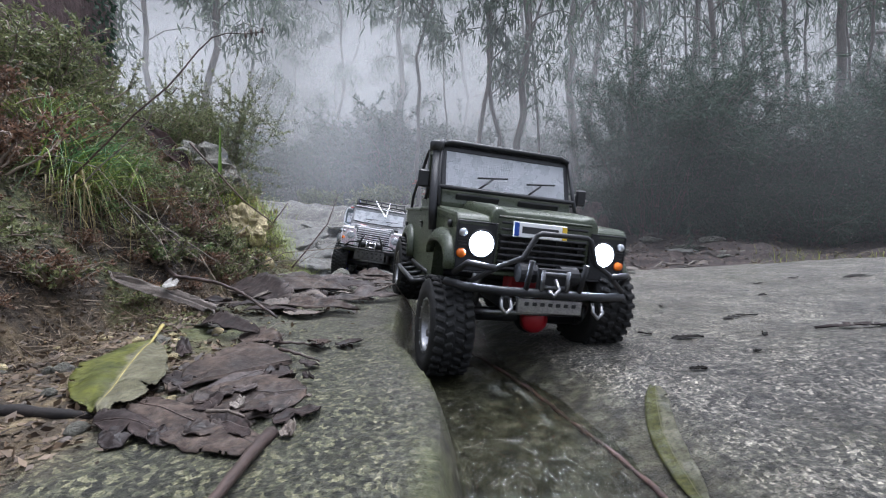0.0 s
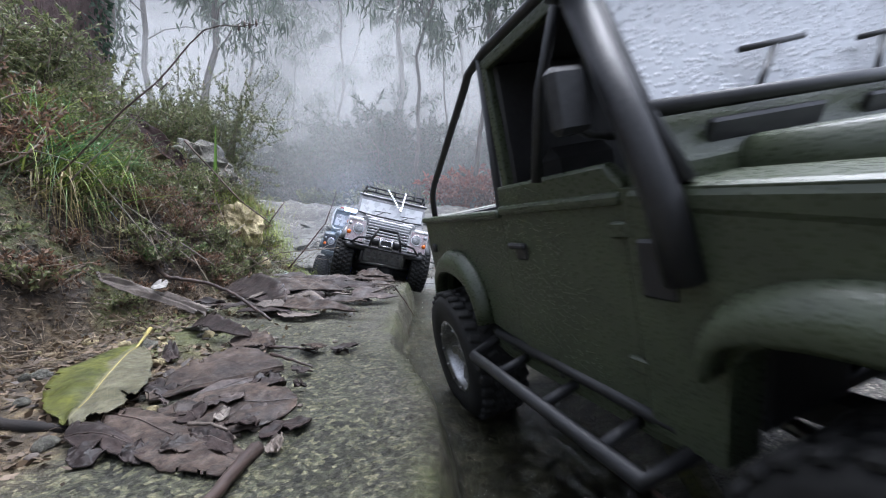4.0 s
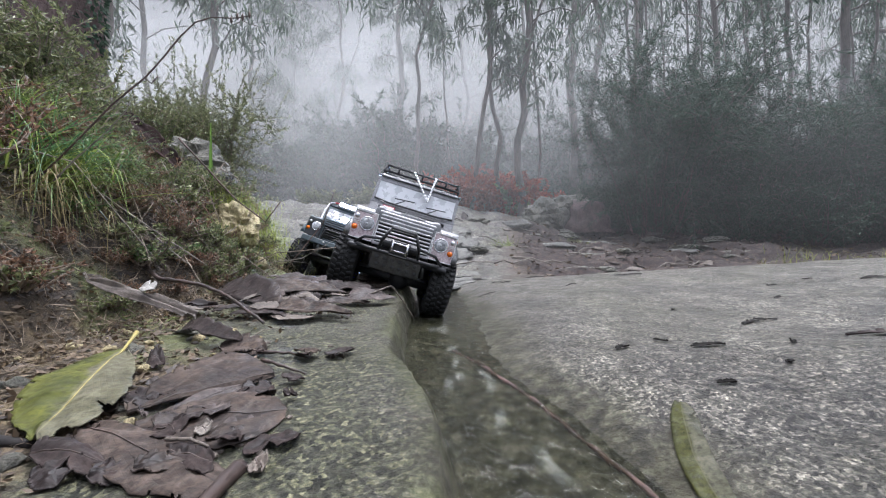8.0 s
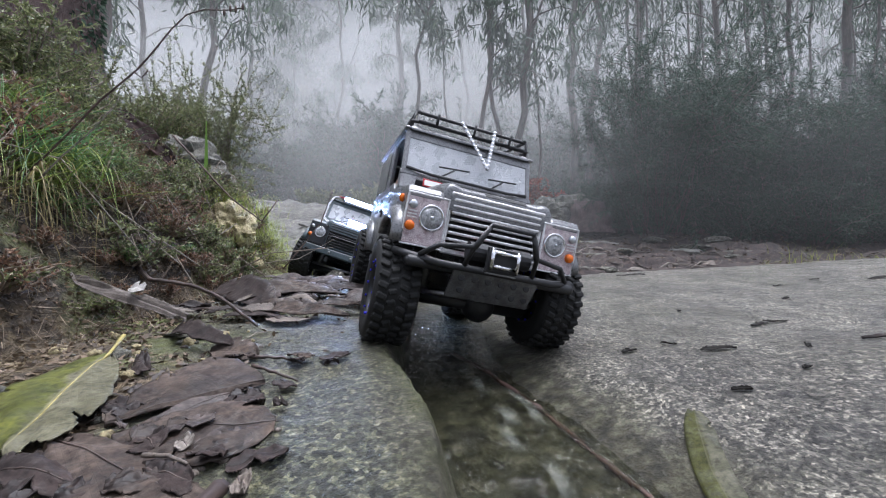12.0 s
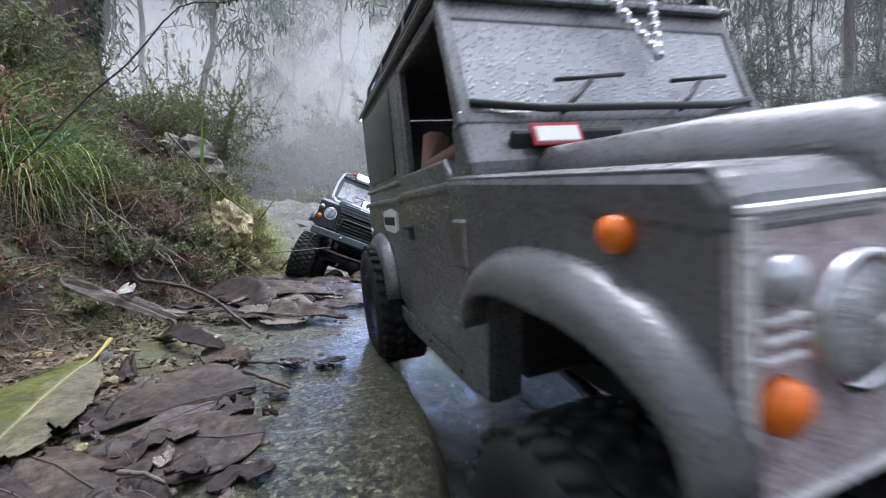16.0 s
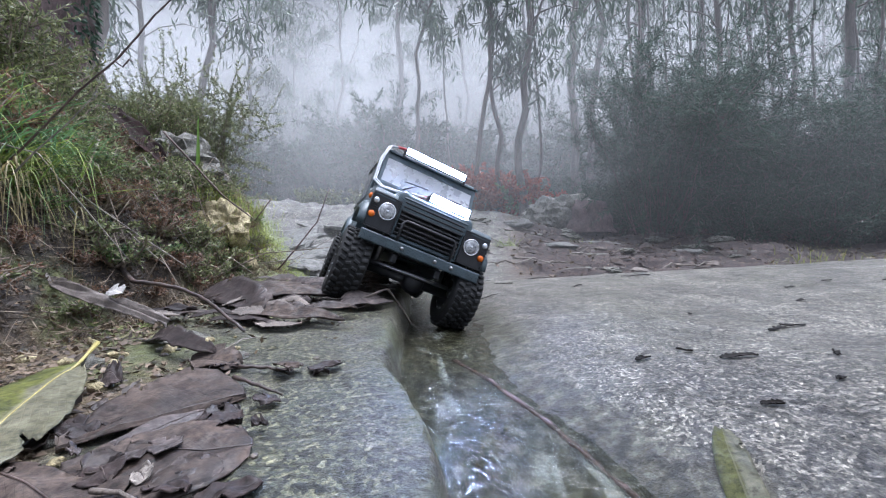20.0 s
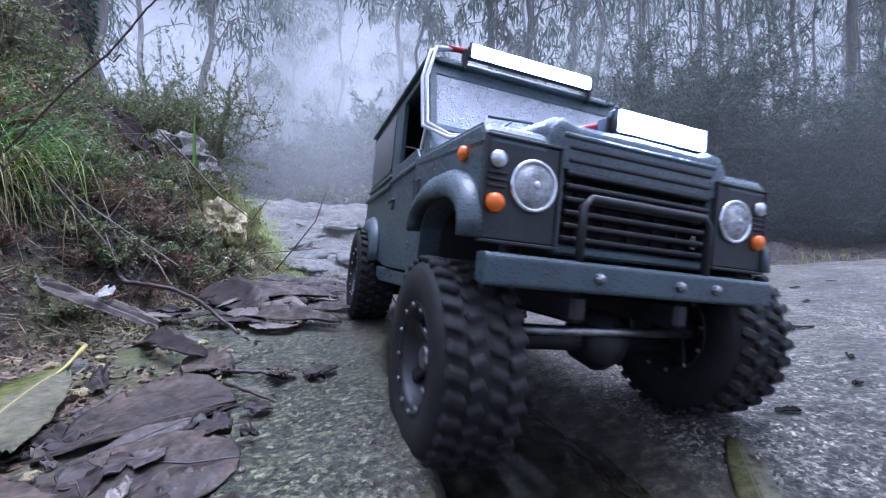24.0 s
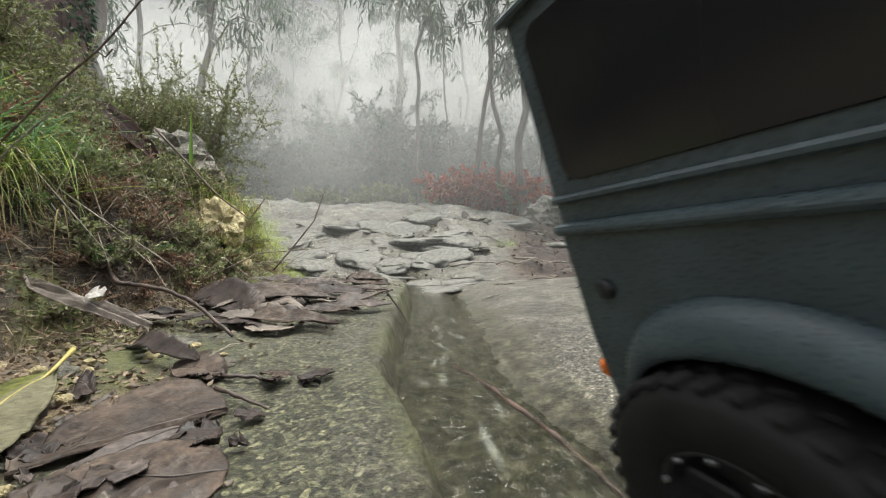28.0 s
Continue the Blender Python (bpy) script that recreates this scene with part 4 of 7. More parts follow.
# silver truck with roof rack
silver, silver_wheels = build_truck("silver_truck", SILVER, RED_LIT_PANEL, SILVER_TRIM, False, True, BLACK, STEEL, material("blue_anodised", (0.05, 0.05, 0.6), 0.3, 0.8))
tagged(silver, "grey-silver model off-road wagon with roof rack and bull bar", "model truck")
sb = part("front_bumper", Shape().tube([(0.178, -0.092, 0.034), (0.194, -0.085, 0.033), (0.209, -0.056, 0.03), (0.209, 0.056, 0.03), (0.194, 0.085, 0.033), (0.178, 0.092, 0.034)], 0.0036, 10).box(0.195, 0, 0.028, 0.02, 0.17, 0.01, 0.003), BLACK, silver, "black tube bumper")
part("bull_bar", Shape().tube([(0.202, -0.074, 0.034), (0.213, -0.06, 0.046), (0.22, -0.029, 0.05), (0.225, -0.02, 0.071), (0.225, 0.02, 0.071), (0.22, 0.029, 0.05), (0.213, 0.06, 0.046), (0.202, 0.074, 0.034)], 0.0024, 10), BLACK, sb)
for y in (-0.034, 0.034):
    part("bull_bar_leg", Shape().tube([(0.209, y, 0.03), (0.22, y * 0.9, 0.05), (0.225, y * 0.62, 0.069)], 0.0024, 8), BLACK, sb)
winch(silver, 0.202, 0.046, False)
skid = part("skid_plate", Shape().prism([(0.208, 0.028), (0.211, 0.028), (0.195, 0.001), (0.192, 0.001)], -0.042, 0.042), SKID_STEEL, silver, "grey drilled skid plate", bevel=0.0006)
for i in range(12):
    q = (i % 6, i // 6)
    part("skid_hole", Shape().lathe([(0, 0.0034), (0.0006, 0.003), (0.0008, 0.0005)], 10, "x", (0.2075 - q[1] * 0.0068, -0.033 + q[0] * 0.013 + q[1] * 0.003, 0.0215 - q[1] * 0.0115)), BLACK, skid)
part("red_marker_light", Shape().box(0.192, -0.018, 0.05, 0.002, 0.006, 0.003, 0.0005), RED_GLOW, silver)
part("bonnet_lettering", Shape().box(0.1826, 0.006, 0.1022, 0.0012, 0.044, 0.0036, 0.0003, Matrix.Rotation(radians(-35), 4, "Y")), BLACK, silver, "dark bar of lettering")
badge = part("rear_side_badge", Shape().prism([(-0.0587, 0.071), (-0.0587, 0.083), (-0.0647, 0.085), (-0.077, 0.087), (-0.0916, 0.086), (-0.1073, 0.085), (-0.1073, 0.073), (-0.1, 0.07), (-0.066, 0.069)], -0.0886, -0.0868), WHITE, silver, "white sticker with a dark bar")
for v in badge.data.vertices:
    v.co.z += 0.007
part("badge_bar", Shape().box(-0.083, -0.0889, 0.0848, 0.037, 0.0008, 0.0062, 0.0003), BLACK, badge)
screen_badge = part("scuttle_sticker", Shape().box(0.0793, -0.047, 0.1185, 0.001, 0.024, 0.0105, 0.0005, Matrix.Rotation(radians(-22), 4, "Y")), RED, silver, "red-edged white sticker")
part("badge_bar", Shape().box(0.0799, -0.047, 0.1185, 0.001, 0.0205, 0.0072, 0.0004, Matrix.Rotation(radians(-22), 4, "Y")), WHITE, screen_badge)
rack = part("roof_rack", Shape().tube([(0.05, -0.073, 0.1965), (0.05, 0.073, 0.1965)], 0.0025, 6), BLACK, silver, "black tube roof rack")
for z, inset in ((0.1965, 0.005), (0.2095, 0.009)):
    part("rack_rail", Shape().tube([(0.052 - inset, -0.071, z), (0.052 - inset, 0.071, z), (0.046, 0.085 - inset, z), (-0.18, 0.085 - inset, z), (-0.186, 0.071, z), (-0.186, -0.071, z), (-0.18, -0.085 + inset, z), (0.046, -0.085 + inset, z), (0.052 - inset, -0.071, z)], 0.0023, 6), BLACK, rack)
for i in range(10):
    x = 0.045 - i * 0.025
    part("rack_bar", Shape().tube([(x, -0.079, 0.1965), (x, 0.079, 0.1965)], 0.0016, 6), BLACK, rack)
    if i % 3 == 0:
        for y in (-0.077, 0.077):
            part("rack_post", Shape().tube([(x, y * 1.04, 0.187), (x, y, 0.2095)], 0.0018, 6), BLACK, rack)
for y in (-0.05, 0.0, 0.05):
    part("rack_post", Shape().tube([(0.052, y, 0.1965), (0.056, y, 0.2095)], 0.0018, 6), BLACK, rack)
for a, b in (((0.054, -0.018, 0.2075), (0.066, 0.022, 0.156)), ((0.054, 0.027, 0.2075), (0.066, 0.022, 0.156))):
    chain = Shape()
    for i in range(21):
        t = i / 20
        p = Vector(a).lerp(Vector(b), t)
        chain.lathe([(-0.0028, 0.0006), (-0.0015, 0.0021), (0.0015, 0.0021), (0.0028, 0.0006)], 6, "z" if i % 2 else "y", tuple(p))
    part("chain", chain, CHROME, silver, "bright steel chain over the windscreen")
part("door_mirror_tube", Shape().tube([(0.068, -0.08, 0.134), (0.075, -0.05, 0.13), (0.076, 0.05, 0.13), (0.068, 0.08, 0.134)], 0.002, 6), BLACK, silver)
# driver figure, one plain shape that sits in the silver truck
fig = Shape().tube([(-0.016, -0.042, 0.08), (-0.016, -0.042, 0.105), (-0.014, -0.042, 0.127)], [0.02, 0.026, 0.017], 12)
fig.tube([(-0.02, -0.066, 0.134), (-0.012, -0.074, 0.114), (0.018, -0.06, 0.124)], [0.009, 0.0075, 0.0055], 8)
fig.tube([(-0.016, -0.02, 0.126), (-0.004, -0.016, 0.111), (0.024, -0.03, 0.122)], [0.0075, 0.0062, 0.005], 8)
fig.lathe([(-0.014, 0.004), (-0.009, 0.0095), (0.0, 0.011), (0.007, 0.0095), (0.01, 0.003)], 14, "z", (-0.026, -0.042, 0.166))
doll = part("driver_doll", fig, FIGURE, None)
tagged(doll, "plain plastic driver figure seated at the wheel", "doll")

# blue-grey truck with light bars
blue, blue_wheels = build_truck("blue_truck", BLUE, BLACK, BLACK, False, True, BLACK, STEEL, STEEL)
for o in bpy.data.objects:
    if o.name.startswith("windscreen") and o.parent and o.parent.parent == blue:
        o.data.materials[0] = CLEAR_GLASS
tagged(blue, "blue-grey model off-road wagon with lit light bars", "model truck")
bb = part("front_bumper", Shape().prism([(0.182, 0.037), (0.1915, 0.037), (0.193, 0.0355), (0.193, 0.0235), (0.1915, 0.022), (0.182, 0.024)], -0.089, 0.089), BLUE, blue, "flat blue-grey bumper", bevel=0.0015)
for y in (-0.03, 0.02, 0.045):
    part("bumper_bolt", Shape().lathe([(0, 0.003), (0.002, 0.0025), (0.003, 0.001)], 8, "x", (0.193, y, 0.0295)), STEEL, bb)
part("grille_guard", Shape().tube([(0.19, -0.04, 0.036), (0.1905, -0.04, 0.063), (0.1905, -0.036, 0.067), (0.1905, 0.036, 0.067), (0.1905, 0.04, 0.063), (0.19, 0.04, 0.036)], 0.0021, 8), BLACK, blue)
for nm_, x, yc, z, half, h in (("roof_light_bar", 0.0535, 0.0, 0.1945, 0.054, 0.0115), ("bonnet_light_bar", 0.1705, 0.017, 0.1135, 0.0295, 0.013)):
    bar = part(nm_, Shape().box(x + 0.003, yc, z, 0.006, half * 2 + 0.006, h, 0.0015), BLACK, blue, "black light bar housing")
    part("light_bar_glass", Shape().box(x + 0.0065, yc, z, 0.001, half * 2 + 0.002, h - 0.0018, 0.0), BAR_ON, bar, "glowing white light bar")
    for e in (-1, 1):
        part("housing_lip", Shape().box(x + 0.0062, yc, z + e * (h / 2 - 0.0004), 0.0018, half * 2 + 0.006, 0.0012, 0.0003), BLACK, bar)
        part("housing_end", Shape().box(x + 0.0068, yc + e * (half + 0.002), z, 0.003, 0.0016, h, 0.0003), BLACK, bar)
    for y in (-1, 1):
        part("bracket", Shape().box(x, yc + y * (half + 0.004), z - 0.006, 0.008, 0.003, 0.016, 0.0006), BLACK, bar)
part("cable", Shape().tube([(0.05, -0.062, 0.198), (0.056, -0.082, 0.192), (0.062, -0.089, 0.165), (0.072, -0.088, 0.128), (0.085, -0.074, 0.118), (0.1, -0.05, 0.1175), (0.12, -0.03, 0.1185), (0.15, -0.012, 0.116)], 0.0015, 7), WIRE, blue, "white cable")
part("cable", Shape().tube([(0.048, -0.066, 0.198), (0.053, -0.0855, 0.19), (0.059, -0.0915, 0.165), (0.07, -0.0905, 0.126), (0.086, -0.076, 0.116), (0.102, -0.046, 0.116), (0.123, -0.022, 0.1165), (0.15, -0.006, 0.115)], 0.0015, 7), WIRE, blue, "white cable")
part("cable", Shape().tube([(0.03, -0.08, 0.12), (0.02, -0.07, 0.1), (0.005, -0.075, 0.115), (0.01, -0.07, 0.16), (0.03, -0.078, 0.17)], 0.0015, 7), WIRE, blue, "white cable")
part("cable_end", Shape().tube([(0.125, -0.02, 0.118), (0.165, -0.006, 0.116)], 0.0026, 7), RED, blue, "red heat-shrink sleeve")
part("cable_end", Shape().tube([(0.052, -0.072, 0.196), (0.049, -0.055, 0.199)], 0.0024, 7), RED, blue, "red heat-shrink sleeve")

# ---- leaves, bark and roots on the rock ----
STALK = textured("yellow_leaf_stalk", (0.27, 0.22, 0.06), (0.4, 0.34, 0.11), 90, (0.4, 0.6), 0.2)
BARK = textured("grey_brown_bark", (0.045, 0.035, 0.028), (0.16, 0.13, 0.105), 30, (0.5, 0.85), 0.7, dist=0.003, stretch=(1, 1, 0.35))
BARK_PALE = textured("pale_dead_bark", (0.1, 0.085, 0.07), (0.3, 0.26, 0.22), 38, (0.5, 0.8), 0.7, dist=0.002)
BARK_GREY = textured("grey_dead_bark", (0.055, 0.046, 0.04), (0.2, 0.168, 0.145), 38, (0.5, 0.8), 0.7, dist=0.002)
WHITE_BARK = textured("white_bark", (0.2, 0.19, 0.17), (0.42, 0.4, 0.37), 60, (0.6, 0.9), 0.5, dist=0.001)
ROOT = textured("dark_wet_root", (0.02, 0.014, 0.012), (0.075, 0.05, 0.04), 60, (0.3, 0.6), 0.6, dist=0.001)
ROOT_RED = textured("red_brown_root", (0.028, 0.013, 0.009), (0.075, 0.04, 0.028), 60, (0.5, 0.8), 0.5, dist=0.001)
STONE = textured("granite_stone", (0.03, 0.029, 0.022), (0.2, 0.19, 0.15), 120, (0.4, 0.75), 1.0, dist=0.003)
YELLOW_STONE = textured("yellow_weathered_stone", (0.12, 0.09, 0.035), (0.62, 0.53, 0.3), 60, (0.55, 0.85), 0.8, dist=0.006)
MOSS = leafy("moss_and_grass", (0.12, 0.16, 0.02), (0.4, 0.43, 0.09), 0.6)


def leaf_surface(name, dark, light, veins, other=None, split=0.0):
    """A leaf's skin: blotches, side veins from the midrib, wet and dull patches."""
    m = material(name, light, 0.5)
    b = m.node_tree.nodes["Principled BSDF"]
    tc = nd(m, "TexCoord")
    ob, uv = tc.outputs["Object"], tc.outputs["UV"]
    sep = nd(m, "SeparateXYZ")
    tie(m, uv, sep.inputs[0])

    def maths(op, a, c):
        n = nd(m, "Math")
        n.operation = op
        for i, v in enumerate((a, c)):
            if hasattr(v, "links"):
                tie(m, v, n.inputs[i])
            else:
                n.inputs[i].default_value = v
        return n.outputs[0]

    def cloud(scale, rough=0.65):
        n = nd(m, "TexNoise", Scale=scale, Detail=6.0, Roughness=rough)
        tie(m, ob, n.inputs["Vector"])
        return n.outputs[0]
    away = maths("ABSOLUTE", maths("SUBTRACT", sep.outputs["Y"], 0.5), 0.0)
    saw = maths("FRACT", maths("ADD", maths("SUBTRACT", maths("MULTIPLY", sep.outputs["X"], 13.0), maths("MULTIPLY", away, 9.0)), maths("MULTIPLY", cloud(40), 1.2)), 0.0)
    rib = ramp(m, saw, [(0.0, (1,) * 3), (0.1, (0,) * 3), (0.92, (0,) * 3), (1.0, (1,) * 3)])
    mid = ramp(m, away, [(0.015, (1,) * 3), (0.032, (0,) * 3)])
    c = ramp(m, cloud(42, 0.75), [(0.38, dark), (0.5, tuple(0.55 * p + 0.45 * q for p, q in zip(dark, light))), (0.62, light)])
    if other:
        edge = maths("ADD", sep.outputs["Y"], maths("MULTIPLY", cloud(45), 0.55))
        c = mixed(m, ramp(m, edge, [(split - 0.05, (0,) * 3), (split + 0.05, (1,) * 3)]), c, ramp(m, cloud(60), [(0.35, other[0]), (0.65, other[1])]))
    spots = ramp(m, cloud(260, 0.7), [(0.36, (0.45,) * 3), (0.5, (1.0,) * 3), (0.68, (1.35,) * 3)])
    x = m.node_tree.nodes.new("ShaderNodeMix")
    x.data_type, x.blend_type = "RGBA", "MULTIPLY"
    x.inputs[0].default_value = 1.0
    tie(m, c, x.inputs[6]), tie(m, spots, x.inputs[7])
    c = mixed(m, maths("MULTIPLY", rib, 0.12), x.outputs[2], veins)
    c = mixed(m, maths("MULTIPLY", mid, 0.7), c, veins)
    tie(m, c, b.inputs["Base Color"])
    tie(m, ramp(m, cloud(70), [(0.38, (0.4,) * 3), (0.58, (0.9,) * 3)]), b.inputs["Roughness"])
    b.inputs["Specular IOR Level"].default_value = 0.3
    h = maths("ADD", maths("MULTIPLY", rib, -0.12), cloud(160, 0.75))
    k = nd(m, "Bump", Strength=0.6, Distance=0.0008)
    tie(m, h, k.inputs["Height"]), tie(m, k.outputs[0], b.inputs["Normal"])
    return m


DEAD = leaf_surface("wet_dead_leaf", (0.014, 0.009, 0.007), (0.074, 0.054, 0.042), (0.009, 0.006, 0.005))
DEAD_DARK = leaf_surface("dark_dead_leaf", (0.011, 0.007, 0.006), (0.036, 0.025, 0.022), (0.008, 0.006, 0.005))
DEAD_PALE = leaf_surface("grey_dead_leaf", (0.034, 0.027, 0.025), (0.1, 0.08, 0.072), (0.02, 0.016, 0.014))
FADING = leaf_surface("half_faded_green_leaf", (0.036, 0.042, 0.008), (0.085, 0.089, 0.013), (0.18, 0.165, 0.09), ((0.06, 0.056, 0.03), (0.118, 0.11, 0.07)), 0.73)
NARROW = leaf_surface("narrow_olive_leaf", (0.024, 0.026, 0.006), (0.045, 0.046, 0.01), (0.07, 0.066, 0.035), ((0.032, 0.032, 0.017), (0.08, 0.077, 0.052)), 0.85)


def leaf_body(name, x, y, z, mat, bites, ragged, seed, thick=0.0006):
    """A grid of points as one thin leaf; bites are (start, end, side) stretches missing at the margin."""
    n, k = x.shape
    g = np.random.default_rng(seed + 500)
    c = np.array([x[0, k // 2], y[0, k // 2], gz(x[0, k // 2], y[0, k // 2])])
    gone = np.zeros((n - 1, k - 1), bool)
    for u0, u1, side, deep in bites:
        i0, i1 = int(u0 * (n - 1)), max(int(u1 * (n - 1)), int(u0 * (n - 1)) + 1)
        for i in range(i0, i1):
            d = int(round(deep * k / 2 * (1 - abs(2 * (i + 0.5 - i0) / (i1 - i0) - 1)) + 0.4 * g.random()))
            if d > 0 and side > 0:
                gone[i, max(k - 1 - d, 0):] = True
            elif d > 0:
                gone[i, :d] = True
    for i in range(n - 1):
        for side in (0, k - 2):
            if g.random() < ragged:
                gone[i, side] = True
    me = bpy.data.meshes.new(name)
    keep = [(i, j) for i in range(n - 1) for j in range(k - 1) if not gone[i, j]]
    me.from_pydata((np.stack([x, y, z], -1).reshape(-1, 3) - c).tolist(), [], [(i * k + j, i * k + j + 1, (i + 1) * k + j + 1, (i + 1) * k + j) for i, j in keep])
    me.materials.append(mat)
    uv = me.uv_layers.new(name="leaf")
    flat = []
    for i, j in keep:
        for a, q in ((i, j), (i, j + 1), (i + 1, j + 1), (i + 1, j)):
            flat += [a / (n - 1), q / (k - 1)]
    uv.data.foreach_set("uv", flat)
    me.shade_smooth()
    bm = bmesh.new()
    bm.from_mesh(me)
    bmesh.ops.delete(bm, geom=[q for q in bm.verts if not q.link_faces], context="VERTS")
    if sum(f.normal.z for f in bm.faces) < 0:
        bmesh.ops.reverse_faces(bm, faces=bm.faces[:])
    bm.to_mesh(me)
    bm.free()
    ob = new(name, me)
    ob.location = c
    mod = ob.modifiers.new("thickness", "SOLIDIFY")
    mod.thickness = thick
    return ob, c


def broad_leaf(base, tip, left, right, mat, label, lifts=(0.002, 0.002, 0.002, 0.002), arch=0.003, blunt=0.9, full=0.6, bites=(), seed=0, stalk=None, name="brown_leaf", crumple=0.0018, group="fallen leaves"):
    """A large leaf between its base, its tip and its two widest points, each lifted over the ground."""
    n, k = 56, 19
    u = np.linspace(0, 1, n)[:, None]
    v = np.linspace(-1, 1, k)[None, :]
    B, T, L, R = [np.array([p[0], p[1], gz(p[0], p[1]) + h]) for p, h in zip((base, tip, left, right), lifts)]
    half = np.sin(np.pi * np.clip(u, 0.012, 0.988) ** blunt) ** full
    edge = 1 + 0.1 * (vnoise(u * 9, np.sign(v) * 3.3 + 0 * u, seed) - 0.5) + 0.09 * (vnoise(u * 31, np.sign(v) * 5.3 + 0 * u, seed + 3) - 0.5)
    half = half * (1 + (edge - 1) * np.abs(v) ** 3)
    mid = 0.5 ** (1 / blunt)
    M = B + (T - B) * mid
    out = np.where(v[..., None] < 0, (L - M), (R - M)) * (np.abs(v) * half)[..., None]
    P = B + (T - B) * (u + 0 * v)[..., None] + out
    x, y, z = P[..., 0], P[..., 1], P[..., 2]
    z = z + arch * np.sin(np.pi * u) * (1 - 0.5 * v ** 2)
    z = z + crumple * (vnoise(u * 4 + 3, v * 2.2 + 9, seed + 5) - 0.5) * 2 + crumple * 0.35 * (vnoise(u * 13, v * 5 + 2, seed + 7) - 0.5) - 0.0006 * np.exp(-(v / 0.08) ** 2)
    z = z + crumple * np.abs(v) ** 6 * (vnoise(u * 12, np.sign(v) * 2 + 0 * u, seed + 8) - 0.3)
    z = np.maximum(z, ground(x, y) + 0.0012)
    ob, c = leaf_body(name, x, y, z, mat, bites, 0.08, seed)
    spine = [tuple(np.array([x[i, k // 2], y[i, k // 2], z[i, k // 2] + 0.0002]) - c) for i in range(0, n - 3, 5)]
    if group == "fallen leaves":
        part("midrib", Shape().tube(spine, list(np.linspace(0.0006, 0.0002, len(spine))), 5), STALK if stalk else ROOT, ob)
    if stalk:
        p0 = Vector(P[0, k // 2] - c) + Vector((0, 0, 0.001))
        e = Vector((stalk[0], stalk[1], gz(stalk[0], stalk[1]) + stalk[2])) - Vector(c)
        part("stalk", Shape().tube([p0 + (Vector(P[8, k // 2] - c) - p0) * 1.0 + Vector((0, 0, 0.0008)), p0, p0.lerp(e, 0.5), e], [0.0006, 0.0012, 0.0014, 0.0019], 7), STALK, ob, "yellow stalk")
    return tagged(ob, label, "leaf", group)


def flat_leaf(name, base, tip, half, mat, arch=0.004, lift=0.002, curl=0.004, ragged=0.1, blunt=0.75, seed=0, bend=0.0, tilt=0.0, label="", group="fallen leaves", category="leaf", full=0.75, bites=()):
    """A narrow leaf or strip that lies on the ground from base to tip."""
    n, k = 26, 9
    u = np.linspace(0, 1, n)[:, None]
    v = np.linspace(-1, 1, k)[None, :]
    ax = np.array([tip[0] - base[0], tip[1] - base[1]])
    length = np.hypot(*ax)
    d = ax / length
    s = np.array([-d[1], d[0]])
    wide = half * np.sin(np.pi * np.clip(u, 0.01, 0.99) ** blunt) ** full
    wob = 1 + ragged * 2.4 * (vnoise(u * 17 + seed, np.sign(v) * 3.3 + 0 * u, seed) - 0.5) * np.abs(v) ** 2
    off = wide * v * wob
    along = u * length + half * 0.5 * (vnoise(v * 3, u * 0 + seed, seed + 1) - 0.5) * (2 * u - 1)
    side = off + bend * length * np.sin(np.pi * u)
    x = base[0] + d[0] * along + s[0] * side
    y = base[1] + d[1] * along + s[1] * side
    z = ground(x, y) + lift + arch * np.sin(np.pi * u) * (0.4 + 0.6 * vnoise(u * 3, v * 0 + 1.0, seed + 5)) + curl * v ** 2 * (vnoise(u * 3.5, v * 1.5 + 4, seed + 2) * 1.6 - 0.3)
    z = z + tilt * (off * (1 if s[1] > 0 else -1) + wide)
    z = np.maximum(z, ground(x, y) + 0.001)
    ob, c = leaf_body(name, x, y, z, mat, bites, ragged * 0.8, seed)
    return tagged(ob, label, category, group)


broad_leaf((-0.27, 0.326), (-0.198, 0.179), (-0.271, 0.25), (-0.194, 0.23), FADING, "torn half-faded yellow-green leaf with yellow stalk", (0.006, 0.006, 0.004, 0.006), 0.004, 0.95, 0.6,
           ((0.64, 0.7, 1, 0.35), (0.86, 0.97, 1, 0.5), (0.94, 1.0, -1, 0.4)), 3, (-0.279, 0.352, 0.014), "green_leaf", 0.002)
broad_leaf((-0.122, 0.275), (-0.178, 0.21), (-0.143, 0.246), (-0.178, 0.296), DEAD, "large torn wet grey-brown leaf on a leaf pile", (0.003, 0.004, 0.003, 0.009), 0.0025, 0.8, 0.55, ((0.42, 0.48, -1, 0.2), (0.62, 0.66, 1, 0.3)), 5)
broad_leaf((-0.132, 0.262), (-0.158, 0.208), (-0.139, 0.226), (-0.155, 0.25), DEAD_PALE, "narrow wet grey-brown leaf under a larger leaf", (0.003, 0.002, 0.002, 0.004), 0.002, 0.9, 0.6, ((0.3, 0.36, 1, 0.5), (0.7, 0.76, -1, 0.5)), 6)
broad_leaf((-0.09, 0.216), (-0.164, 0.196), (-0.11, 0.176), (-0.13, 0.232), DEAD, "large wet dark grey-brown leaf lying on rock", (0.002, 0.002, 0.0015, 0.005), 0.003, 0.75, 0.5, ((0.52, 0.58, -1, 0.3), (0.82, 0.95, -1, 0.5), (0.76, 0.8, 1, 0.3)), 7)
